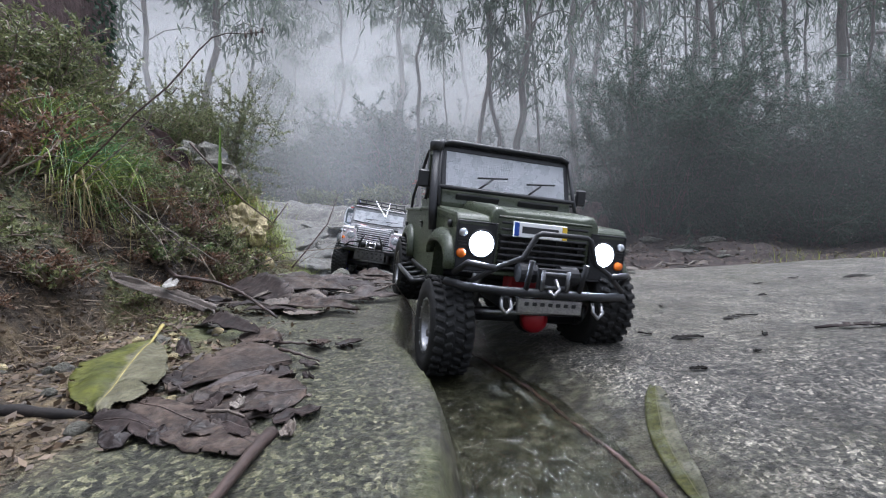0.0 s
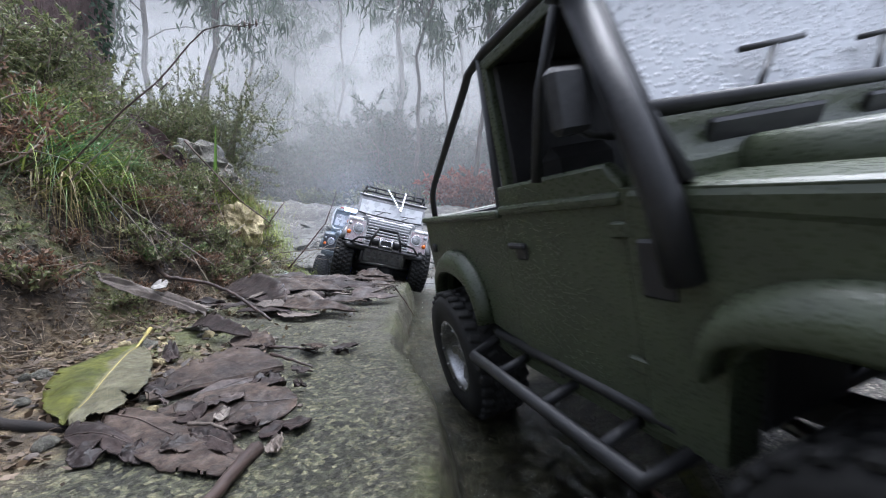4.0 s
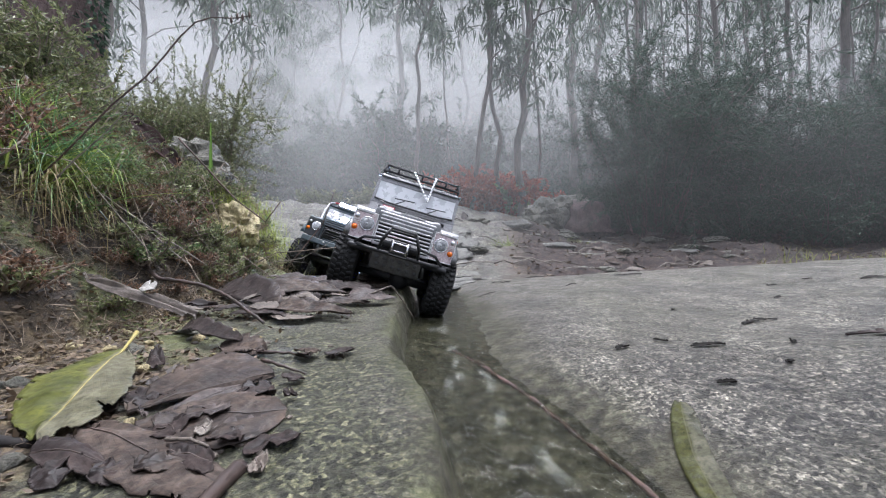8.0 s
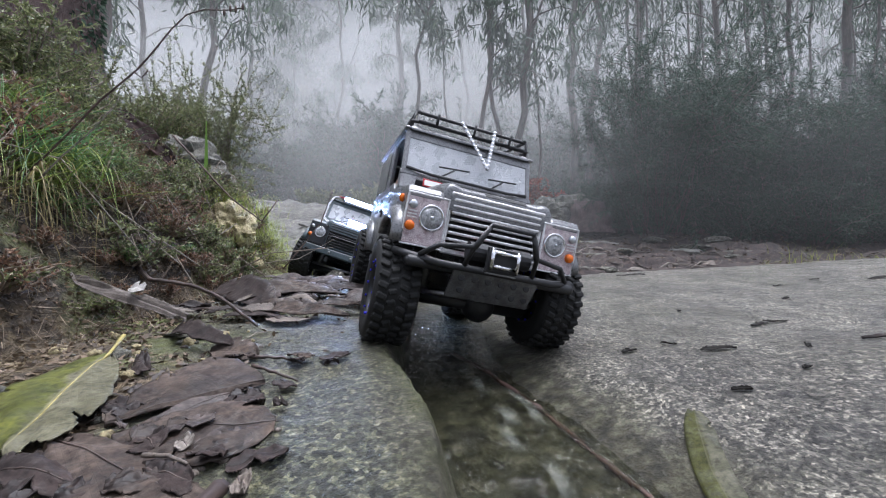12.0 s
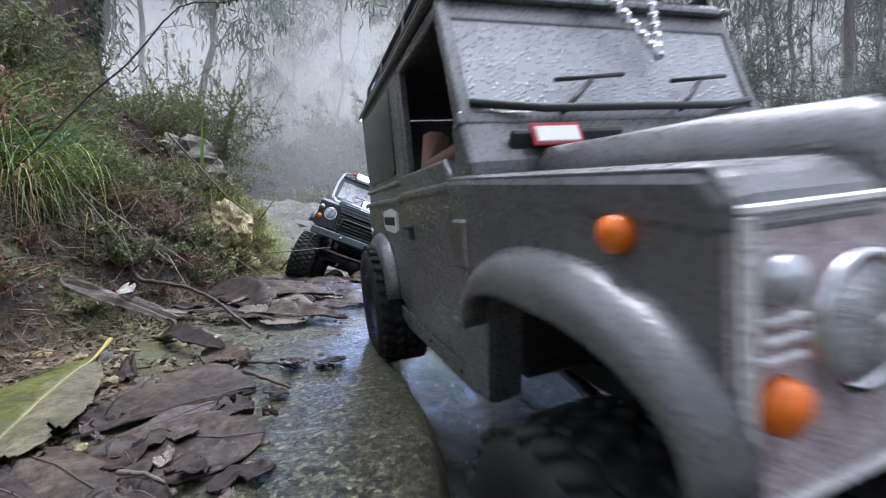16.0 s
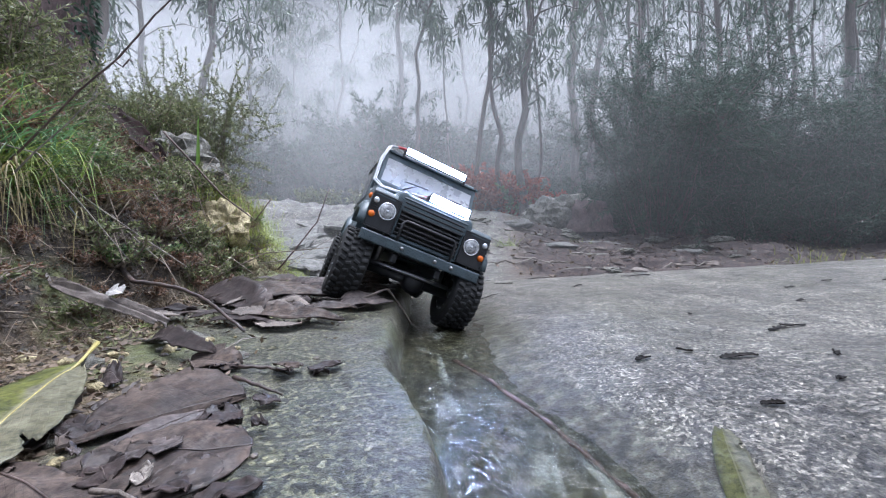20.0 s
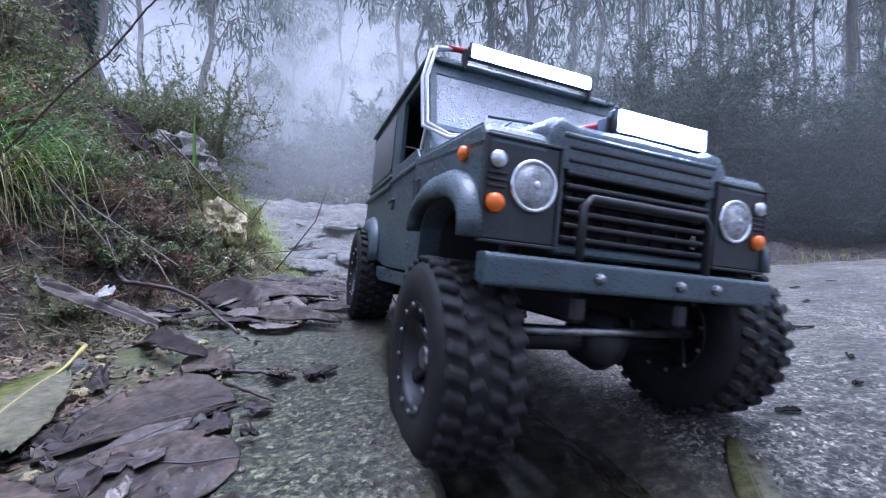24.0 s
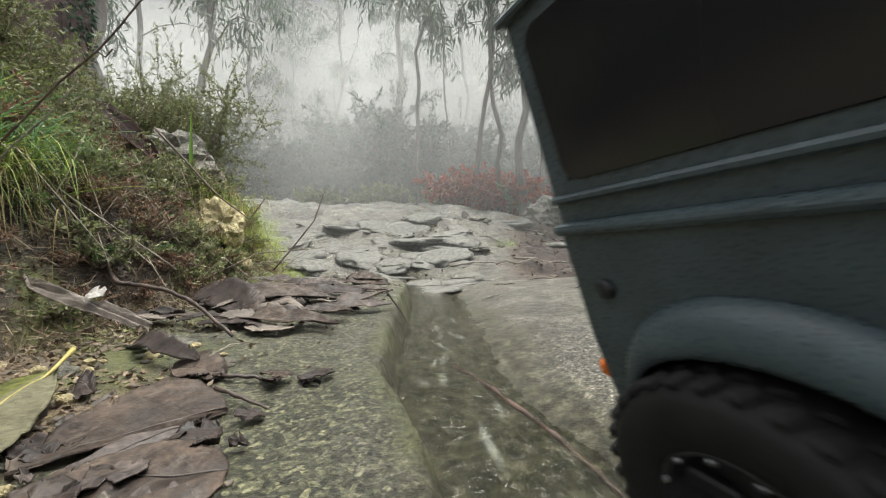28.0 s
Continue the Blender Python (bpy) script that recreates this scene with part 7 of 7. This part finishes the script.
a = g.normal(0.2, 0.3, 2600)
z = g.uniform(0, 3.3, 2600)
P = np.stack([0.215 * np.cos(a), 0.215 * np.sin(a), z], 1)
D = unit(np.stack([np.cos(a) * 0.5, np.sin(a) * 0.5, -0.8 + 0 * a], 1) + g.normal(size=P.shape) * 0.5)
ivy = new("ivy", quads("ivy", blades(P, D, unit(np.cross(D, g.normal(size=P.shape))), g.uniform(0.015, 0.04, 2600), g.uniform(0.003, 0.009, 2600)), FEATHER))
ivy.parent = big
big.location = (-1.62, 1.6, gz(-1.62, 1.6))
tagged(big, "thick reddish-brown trunk with ivy above the bank", "tree")

# dark feathery bushes at the wood's edge, and paler ones in the mist
fb = bush("feathery_bush", 61, 1.45, 0.72, 34, 150, 0.05, 0.05, FEATHER, "tall dark feathery bush at the wood's edge", "bush", "dark bushes at the wood's edge", 0.1, 0.9, 0.003, 11, TRUNK_DARK)
fs = []
rr = random.Random(12)
for i in range(20):
    a = 0.53 + 1.05 * ((i * 0.618) % 1.0)
    d = 2.75 + 1.6 * (i / 20) + rr.uniform(-0.1, 0.1) - 0.25 * (a - 0.4)
    fs.append((a * d, d))
strew(fb, fs, 21, 0.05, 0.45, 1.15)
lb = bush("low_bush", 62, 0.5, 0.42, 34, 230, 0.02, 0.1, FEATHER, "low dark bush at the slab's far edge", "bush", "low dark bushes", 0.1, 0.7, 0.004, 7, TRUNK_DARK)
strew(lb, [(1.42, 3.05), (1.6, 2.8), (1.9, 2.6), (2.3, 2.5), (2.7, 2.45), (3.1, 2.4), (3.5, 2.5), (1.45, 3.4), (2.1, 2.9), (2.9, 2.8), (1.2, 3.7), (3.9, 2.7)], 22, 0.03)
mb = bush("misty_bush", 63, 1.3, 0.8, 36, 120, 0.06, 0.12, FEATHER, "bush fading into mist behind the rise", "bush", "bushes in the mist", 0.1, 0.8, 0.008, 7, TRUNK_DARK)
strew(mb, [(-3.4 + 0.55 * i + 0.2 * math.sin(i * 5.1), 4.7 + 1.3 * ((i * 0.618) % 1)) for i in range(12)] + [(-4 + 0.9 * i, 8.3 + (i % 3) * 0.7) for i in range(12)], 23, 0.05, 0.8, 1.3)
bk = bush("bracken", 64, 0.4, 0.34, 26, 60, 0.045, 0.2, BRACKEN, "red-brown withered bracken beside the track", "bush", "withered bracken", 0.3, 0.6, 0.004, 5)
strew(bk, [(0.3, 3.4), (0.5, 3.5), (0.12, 3.6), (0.42, 3.8), (0.68, 3.5), (0.8, 3.7)], 24, 0.02)
gr = bush("undergrowth", 65, 0.3, 0.3, 24, 60, 0.04, 0.18, HEATH, "low green undergrowth beside the track", "bush", "undergrowth by the track", 0.2, 0.6, 0.004, 5)
strew(gr, [(0.62, 3.5), (0.8, 3.55), (0.95, 3.75), (0.55, 3.85), (1.15, 3.6), (-0.6, 3.9), (-1.2, 4.0), (-1.9, 4.2), (-0.1, 4.2), (-2.6, 4.4)], 25, 0.02)
# stump at the wood's edge
st = Shape()
for i in range(8):
    for j in range(14):
        a = 2 * math.pi * j / 14
        rad = 0.13 * (1.5 - 0.1 * i + 0.3 * noise.noise(Vector((math.cos(a) * 1.5, math.sin(a) * 1.5, i * 0.4))))
        st.v.append((rad * math.cos(a), rad * math.sin(a), i * (0.032 + 0.012 * noise.noise(Vector((math.cos(a), math.sin(a), 7))))))
st.f = [(i * 14 + j, i * 14 + (j + 1) % 14, (i + 1) * 14 + (j + 1) % 14, (i + 1) * 14 + j) for i in range(7) for j in range(14)] + [tuple(7 * 14 + j for j in range(14))]
so = part("tree_stump", st, TRUNK_DARK, smooth=True)
so.location = (1.08, 3.0, gz(1.08, 3.0) - 0.02)
tagged(so, "dark rotten tree stump at the wood's edge", "stump")

# pale boulders beside the stump and in the dip
rr = random.Random(55)
for x, y, wide, tall, sink in ((0.86, 3.05, 0.13, 0.13, 0.02), (0.97, 3.2, 0.1, 0.12, 0.02), (0.95, 2.55, 0.15, 0.035, 0.006), (0.62, 2.3, 0.12, 0.03, 0.006), (1.35, 2.25, 0.12, 0.025, 0.005), (0.5, 2.75, 0.1, 0.04, 0.01)):
    bm = bmesh.new()
    bmesh.ops.create_icosphere(bm, subdivisions=4, radius=1.0)
    o = Vector((rr.uniform(0, 50), 0, 0))
    for q in bm.verts:
        k = 1 + 0.35 * noise.noise(q.co * 1.2 + o) + 0.14 * noise.noise(q.co * 3.5 + o) + 0.05 * noise.noise(q.co * 9 + o)
        q.co = Vector((q.co.x * k * wide, q.co.y * k * wide * 0.7, max(-0.4, min(q.co.z, 0.8)) * k * tall))
    me = bpy.data.meshes.new("boulder")
    bm.to_mesh(me)
    bm.free()
    me.materials.append(PLATE)
    me.shade_smooth()
    ob = new("boulder", me)
    ob.location = (x, y, gz(x, y) + 0.3 * tall - sink)
    ob.rotation_euler = (0, 0, rr.uniform(-0.4, 0.4))
    tagged(ob, "pale weathered granite boulder beside the stump" if y > 3 else "flat pale granite rock in the leaf litter", "rock", "rocks at the wood's edge")

# drifting mist, thin sheets one behind the other
def mist_material(density, low, side, high):
    m = bpy.data.materials.new("mist")
    m.use_nodes = True
    nt = m.node_tree
    nt.nodes.remove(nt.nodes["Principled BSDF"])
    tc = nd(m, "TexCoord").outputs["Object"]
    sep = nd(m, "SeparateXYZ")
    tie(m, tc, sep.inputs[0])
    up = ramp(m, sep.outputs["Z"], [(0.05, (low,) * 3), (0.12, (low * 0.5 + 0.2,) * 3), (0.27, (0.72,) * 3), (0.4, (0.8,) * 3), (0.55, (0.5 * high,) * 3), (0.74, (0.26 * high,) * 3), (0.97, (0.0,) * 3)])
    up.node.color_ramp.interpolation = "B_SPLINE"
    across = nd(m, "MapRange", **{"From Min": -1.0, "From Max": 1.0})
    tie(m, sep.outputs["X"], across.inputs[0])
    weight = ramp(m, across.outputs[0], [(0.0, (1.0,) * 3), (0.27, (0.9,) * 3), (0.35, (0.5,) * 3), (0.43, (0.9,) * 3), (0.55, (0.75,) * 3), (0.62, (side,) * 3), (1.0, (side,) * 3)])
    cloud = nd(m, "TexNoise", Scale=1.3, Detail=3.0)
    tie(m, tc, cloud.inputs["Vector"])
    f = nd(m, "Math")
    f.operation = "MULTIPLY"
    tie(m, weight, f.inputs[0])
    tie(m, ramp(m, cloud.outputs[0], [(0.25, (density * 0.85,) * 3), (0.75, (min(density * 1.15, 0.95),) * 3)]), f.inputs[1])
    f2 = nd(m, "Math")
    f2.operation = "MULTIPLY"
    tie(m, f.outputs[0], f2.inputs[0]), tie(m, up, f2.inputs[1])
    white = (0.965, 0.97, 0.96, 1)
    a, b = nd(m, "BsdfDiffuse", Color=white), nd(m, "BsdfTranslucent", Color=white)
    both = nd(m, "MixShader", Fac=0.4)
    tie(m, a.outputs[0], both.inputs[1]), tie(m, b.outputs[0], both.inputs[2])
    clear = nd(m, "BsdfTransparent")
    x = nd(m, "MixShader")
    tie(m, f2.outputs[0], x.inputs[0]), tie(m, clear.outputs[0], x.inputs[1]), tie(m, both.outputs[0], x.inputs[2])
    tie(m, x.outputs[0], nt.nodes["Material Output"].inputs[0])
    return m


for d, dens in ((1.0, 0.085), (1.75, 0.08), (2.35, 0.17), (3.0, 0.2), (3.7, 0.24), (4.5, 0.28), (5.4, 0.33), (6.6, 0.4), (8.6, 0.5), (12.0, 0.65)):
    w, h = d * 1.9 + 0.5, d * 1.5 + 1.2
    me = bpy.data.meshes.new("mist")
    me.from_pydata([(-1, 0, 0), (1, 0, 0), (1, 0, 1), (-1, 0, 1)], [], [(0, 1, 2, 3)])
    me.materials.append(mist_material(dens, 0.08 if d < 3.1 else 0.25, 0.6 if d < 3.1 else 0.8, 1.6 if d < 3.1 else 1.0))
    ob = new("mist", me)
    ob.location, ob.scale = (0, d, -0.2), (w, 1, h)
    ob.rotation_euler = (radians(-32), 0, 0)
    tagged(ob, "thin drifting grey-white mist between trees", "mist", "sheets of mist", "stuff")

# ---- what moves ----
OLIVE_ROWS = [
    (0, 0.0515, 0.5330, 0.0685, -5.1, 5.5, -77.3), (1, 0.0742, 0.4398, 0.0666, -2.4, 3.7, -75.8), (2, 0.0857, 0.3355, 0.0574, 12.2, 4.5, -75.1),
    (3, 0.0973, 0.2584, 0.0571, 13.8, 3.2, -72.6), (3.5, 0.1197, 0.2343, 0.0613, 11.6, 1.8, -72.9), (5.5, 0.2126, 0.0587, 0.0599, 20.0, 3.7, -63.1),
    (6, 0.2326, 0.0283, 0.0686, 20.5, 1.0, -62.4), (6.5, 0.2551, 0.0015, 0.0661, 18.3, 1.2, -61.8), (7, 0.2795, -0.0264, 0.0636, 15.5, 1.6, -61.1),
    (8, 0.3588, -0.1372, 0.0788, 8.8, 1.6, -60.1), (10, 0.4700, -0.4200, 0.1000, 2.0, 0.0, -60.0), (13, 0.7400, -0.9300, 0.1200, 0.0, 0.0, -60.0),
    (28, 0.8200, -1.0800, 0.1250, 0.0, 0.0, -60.0)]
SILVER_ROWS = [
    (0, -0.2380, 1.3180, 0.0620, -9.1, -6.8, -83.3), (2, -0.2210, 1.2060, 0.0600, -11.2, -6.9, -80.5),
    (3, -0.1890, 1.1450, 0.0600, -11.0, -6.4, -80.3), (3.5, -0.1795, 1.0916, 0.0599, -12.1, -7.5, -79.7),
    (5.5, -0.1404, 0.9431, 0.0567, -11.9, -8.6, -78.2), (7, -0.1124, 0.8904, 0.0613, -13.2, -6.3, -81.4),
    (8, -0.1034, 0.8533, 0.0690, -16.7, -2.9, -84.4), (9, -0.0874, 0.7700, 0.0762, -18.5, 0.6, -83.0),
    (11, -0.0320, 0.6215, 0.0781, -15.5, 2.5, -76.5), (12, -0.0123, 0.5673, 0.0744, -11.0, 1.9, -74.4),
    (12.5, -0.0040, 0.5400, 0.0730, -9.6, 1.9, -74.2), (14.5, 0.0178, 0.4171, 0.0676, -8.9, 0.3, -76.1),
    (15, 0.0279, 0.3796, 0.0659, -4.4, -1.7, -73.2), (16, 0.0769, 0.2803, 0.0618, 6.9, 4.3, -71.4), (17, 0.1343, 0.2149, 0.0647, 4.6, 1.9, -60.1),
    (18, 0.2058, 0.1542, 0.0546, 22.9, -0.1, -46.6), (18.5, 0.2377, 0.1171, 0.0636, 23.1, -1.5, -45.5),
    (19, 0.2734, 0.0738, 0.0645, 21.9, -0.8, -44.0), (20, 0.3682, -0.0546, 0.0792, 13.1, 1.2, -50.9), (23, 0.6000, -0.4800, 0.1100, 2.0, 0.0, -60.0),
    (28, 0.6600, -0.5800, 0.1150, 0.0, 0.0, -60.0)]
BLUE_ROWS = [
    (0, -0.3690, 1.7970, 0.1000, -7.6, 1.0, -81.2), (3.5, -0.3560, 1.5580, 0.0660, -11.0, 0.0, -81.0),
    (5.5, -0.3440, 1.3820, 0.0520, -16.0, -4.0, -80.5), (6, -0.3420, 1.3500, 0.0410, -18.5, -7.0, -80.0),
    (7, -0.3440, 1.2870, 0.0490, -19.5, -12.0, -79.5), (8, -0.3290, 1.2270, 0.0470, -20.0, -16.0, -79.5),
    (9, -0.3050, 1.1900, 0.0560, -20.0, -17.0, -79.5), (10, -0.3010, 1.1580, 0.0540, -20.0, -16.0, -79.5),
    (11, -0.2720, 1.1310, 0.0440, -20.0, -13.0, -79.0), (12, -0.2760, 1.1050, 0.0450, -19.0, -9.0, -79.0),
    (12.5, -0.2760, 1.0940, 0.0500, -18.0, -6.0, -79.0), (15, -0.2380, 1.0330, 0.0800, -20.0, -7.5, -78.5),
    (16, -0.2221, 0.9896, 0.0824, -20.7, -6.1, -77.8), (17, -0.2123, 0.9542, 0.0859, -25.5, -4.2, -77.1),
    (18.5, -0.1485, 0.8441, 0.0816, -24.1, -1.2, -75.8), (19, -0.1303, 0.8178, 0.0835, -23.1, -0.1, -75.6),
    (20, -0.0971, 0.7611, 0.0844, -21.6, 0.7, -72.7), (21, -0.0558, 0.6635, 0.0846, -22.3, 0.4, -68.4),
    (21.5, -0.0377, 0.6144, 0.0840, -20.3, 1.4, -69.3), (23.5, 0.0132, 0.4599, 0.0763, -9.5, 0.5, -75.5),
    (24, 0.0356, 0.4163, 0.0737, -5.9, 0.1, -71.0), (24.5, 0.0597, 0.3863, 0.0741, 1.2, 1.7, -70.4), (25, 0.0778, 0.3494, 0.0726, 6.7, 2.5, -69.5),
    (26, 0.1328, 0.2810, 0.0775, 7.8, 0.5, -63.2), (27, 0.1878, 0.2058, 0.0610, 18.7, -3.0, -57.4), (28, 0.2330, 0.0826, 0.0708, 20.3, -1.6, -67.0)]


def between(rows, t):
    """The truck's place and turn at t, blended between its rows."""
    for a, b in zip(rows, rows[1:]):
        if t <= b[0]:
            u = (t - a[0]) / (b[0] - a[0])
            return [p + (q - p) * u for p, q in zip(a[1:], b[1:])]
    return list(rows[-1][1:])


def drive(truck, wheels, rows):
    walk(truck, [(r[0], pose(*r[1:])) for r in rows])
    spots = ((FRONT, -TRACK), (FRONT, TRACK), (REAR, -TRACK), (REAR, TRACK))
    times, spin, turned, last = [], [], 0.0, None
    t = 0.0
    while t <= 28.0001:
        x, y = between(rows, t)[:2]
        if last:
            turned += math.hypot(x - last[0], y - last[1]) / TYRE
        last = (x, y)
        times.append(t), spin.append(turned)
        t += 0.25
    for wheel, (wx, wy) in zip(wheels, spots):
        keys = []
        for t, a in zip(times, spin):
            m = pose(*between(rows, t))
            at = m @ Vector((wx, wy, HUB))
            under = [gz(*(m @ Vector((wx, wy + e, HUB))).xy) for e in (-0.016, -0.008, 0.0, 0.008, 0.016)]
            rest = 0.5 * max(under) + 0.5 * sum(under) / 5
            drop = max(-0.042, min(0.022, rest + TYRE - 0.002 - at.z))
            keys.append((t, pose(wx, wy, HUB + drop) @ Matrix.Rotation(a, 4, "Y")))
        walk(wheel, keys)


# pale streaks, sky reflection put into their colour, that drift down the rill
def glint_material():
    m = material("painted_glint", (0.42, 0.44, 0.39), 0.3)
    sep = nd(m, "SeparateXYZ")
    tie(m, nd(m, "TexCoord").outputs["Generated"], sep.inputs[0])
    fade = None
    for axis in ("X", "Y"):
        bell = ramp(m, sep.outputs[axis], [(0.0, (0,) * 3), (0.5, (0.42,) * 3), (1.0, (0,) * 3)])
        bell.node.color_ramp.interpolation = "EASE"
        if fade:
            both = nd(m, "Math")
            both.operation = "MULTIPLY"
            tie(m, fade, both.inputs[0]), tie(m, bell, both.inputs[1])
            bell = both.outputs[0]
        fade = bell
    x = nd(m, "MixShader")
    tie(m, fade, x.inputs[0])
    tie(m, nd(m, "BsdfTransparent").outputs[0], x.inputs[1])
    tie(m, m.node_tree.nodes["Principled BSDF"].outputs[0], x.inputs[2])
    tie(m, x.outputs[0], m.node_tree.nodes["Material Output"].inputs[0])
    return m


GLINT = glint_material()
GLINTS = []
gw = random.Random(15)
for k in range(34):
    half, wide = gw.uniform(0.015, 0.04), gw.uniform(0.003, 0.007)
    bow, phase = gw.uniform(-1.0, 1.0), gw.uniform(0, 6.28)
    body = Shape()
    for i in range(13):
        a = i / 12 * 2 - 1
        for q in (-1, 0, 1):
            body.v.append((q * wide - bow * wide * a * a + 0.4 * wide * math.sin(a * 3 + phase), a * half, 0.0004 * (1 - q * q)))
    body.f = [(i * 3 + j, i * 3 + j + 1, i * 3 + j + 4, i * 3 + j + 3) for i in range(12) for j in range(2)]
    glint = part("wavelet", body, GLINT, None, smooth=True)
    glint.visible_shadow = False
    tagged(glint, "soft pale painted sky reflection drifting down the rill", "ripple", "ripples on the rill")
    GLINTS.append((glint, gw.uniform(0.12, 1.3), gw.uniform(0.024, 0.085), gw.uniform(0.25, 0.55), gw.uniform(-8, 22)))


def drift(glint, y, side, run, turn):
    """Carries a painted glint downstream along the foot of the ledge."""
    rows = []
    for i in range(15):
        q = y - run * i / 14
        x = float(rock_edge(np.array([q]))[0]) + side + 0.006 * math.sin(i * 1.7 + y * 9)
        rows.append((i * 2.0, pose(x, q, float(water_level(q)) + 0.0024 + 0.0006 * math.sin(i * 2.3), 0, 0, turn + 6 * math.sin(i * 1.1 + y))))
    walk(glint, rows)


def motions():
    drive(olive, olive_wheels, OLIVE_ROWS)
    drive(silver, silver_wheels, SILVER_ROWS)
    walk(doll, [(r[0], pose(*r[1:])) for r in SILVER_ROWS])
    drive(blue, blue_wheels, BLUE_ROWS)
    for row in GLINTS:
        drift(*row)


motions()
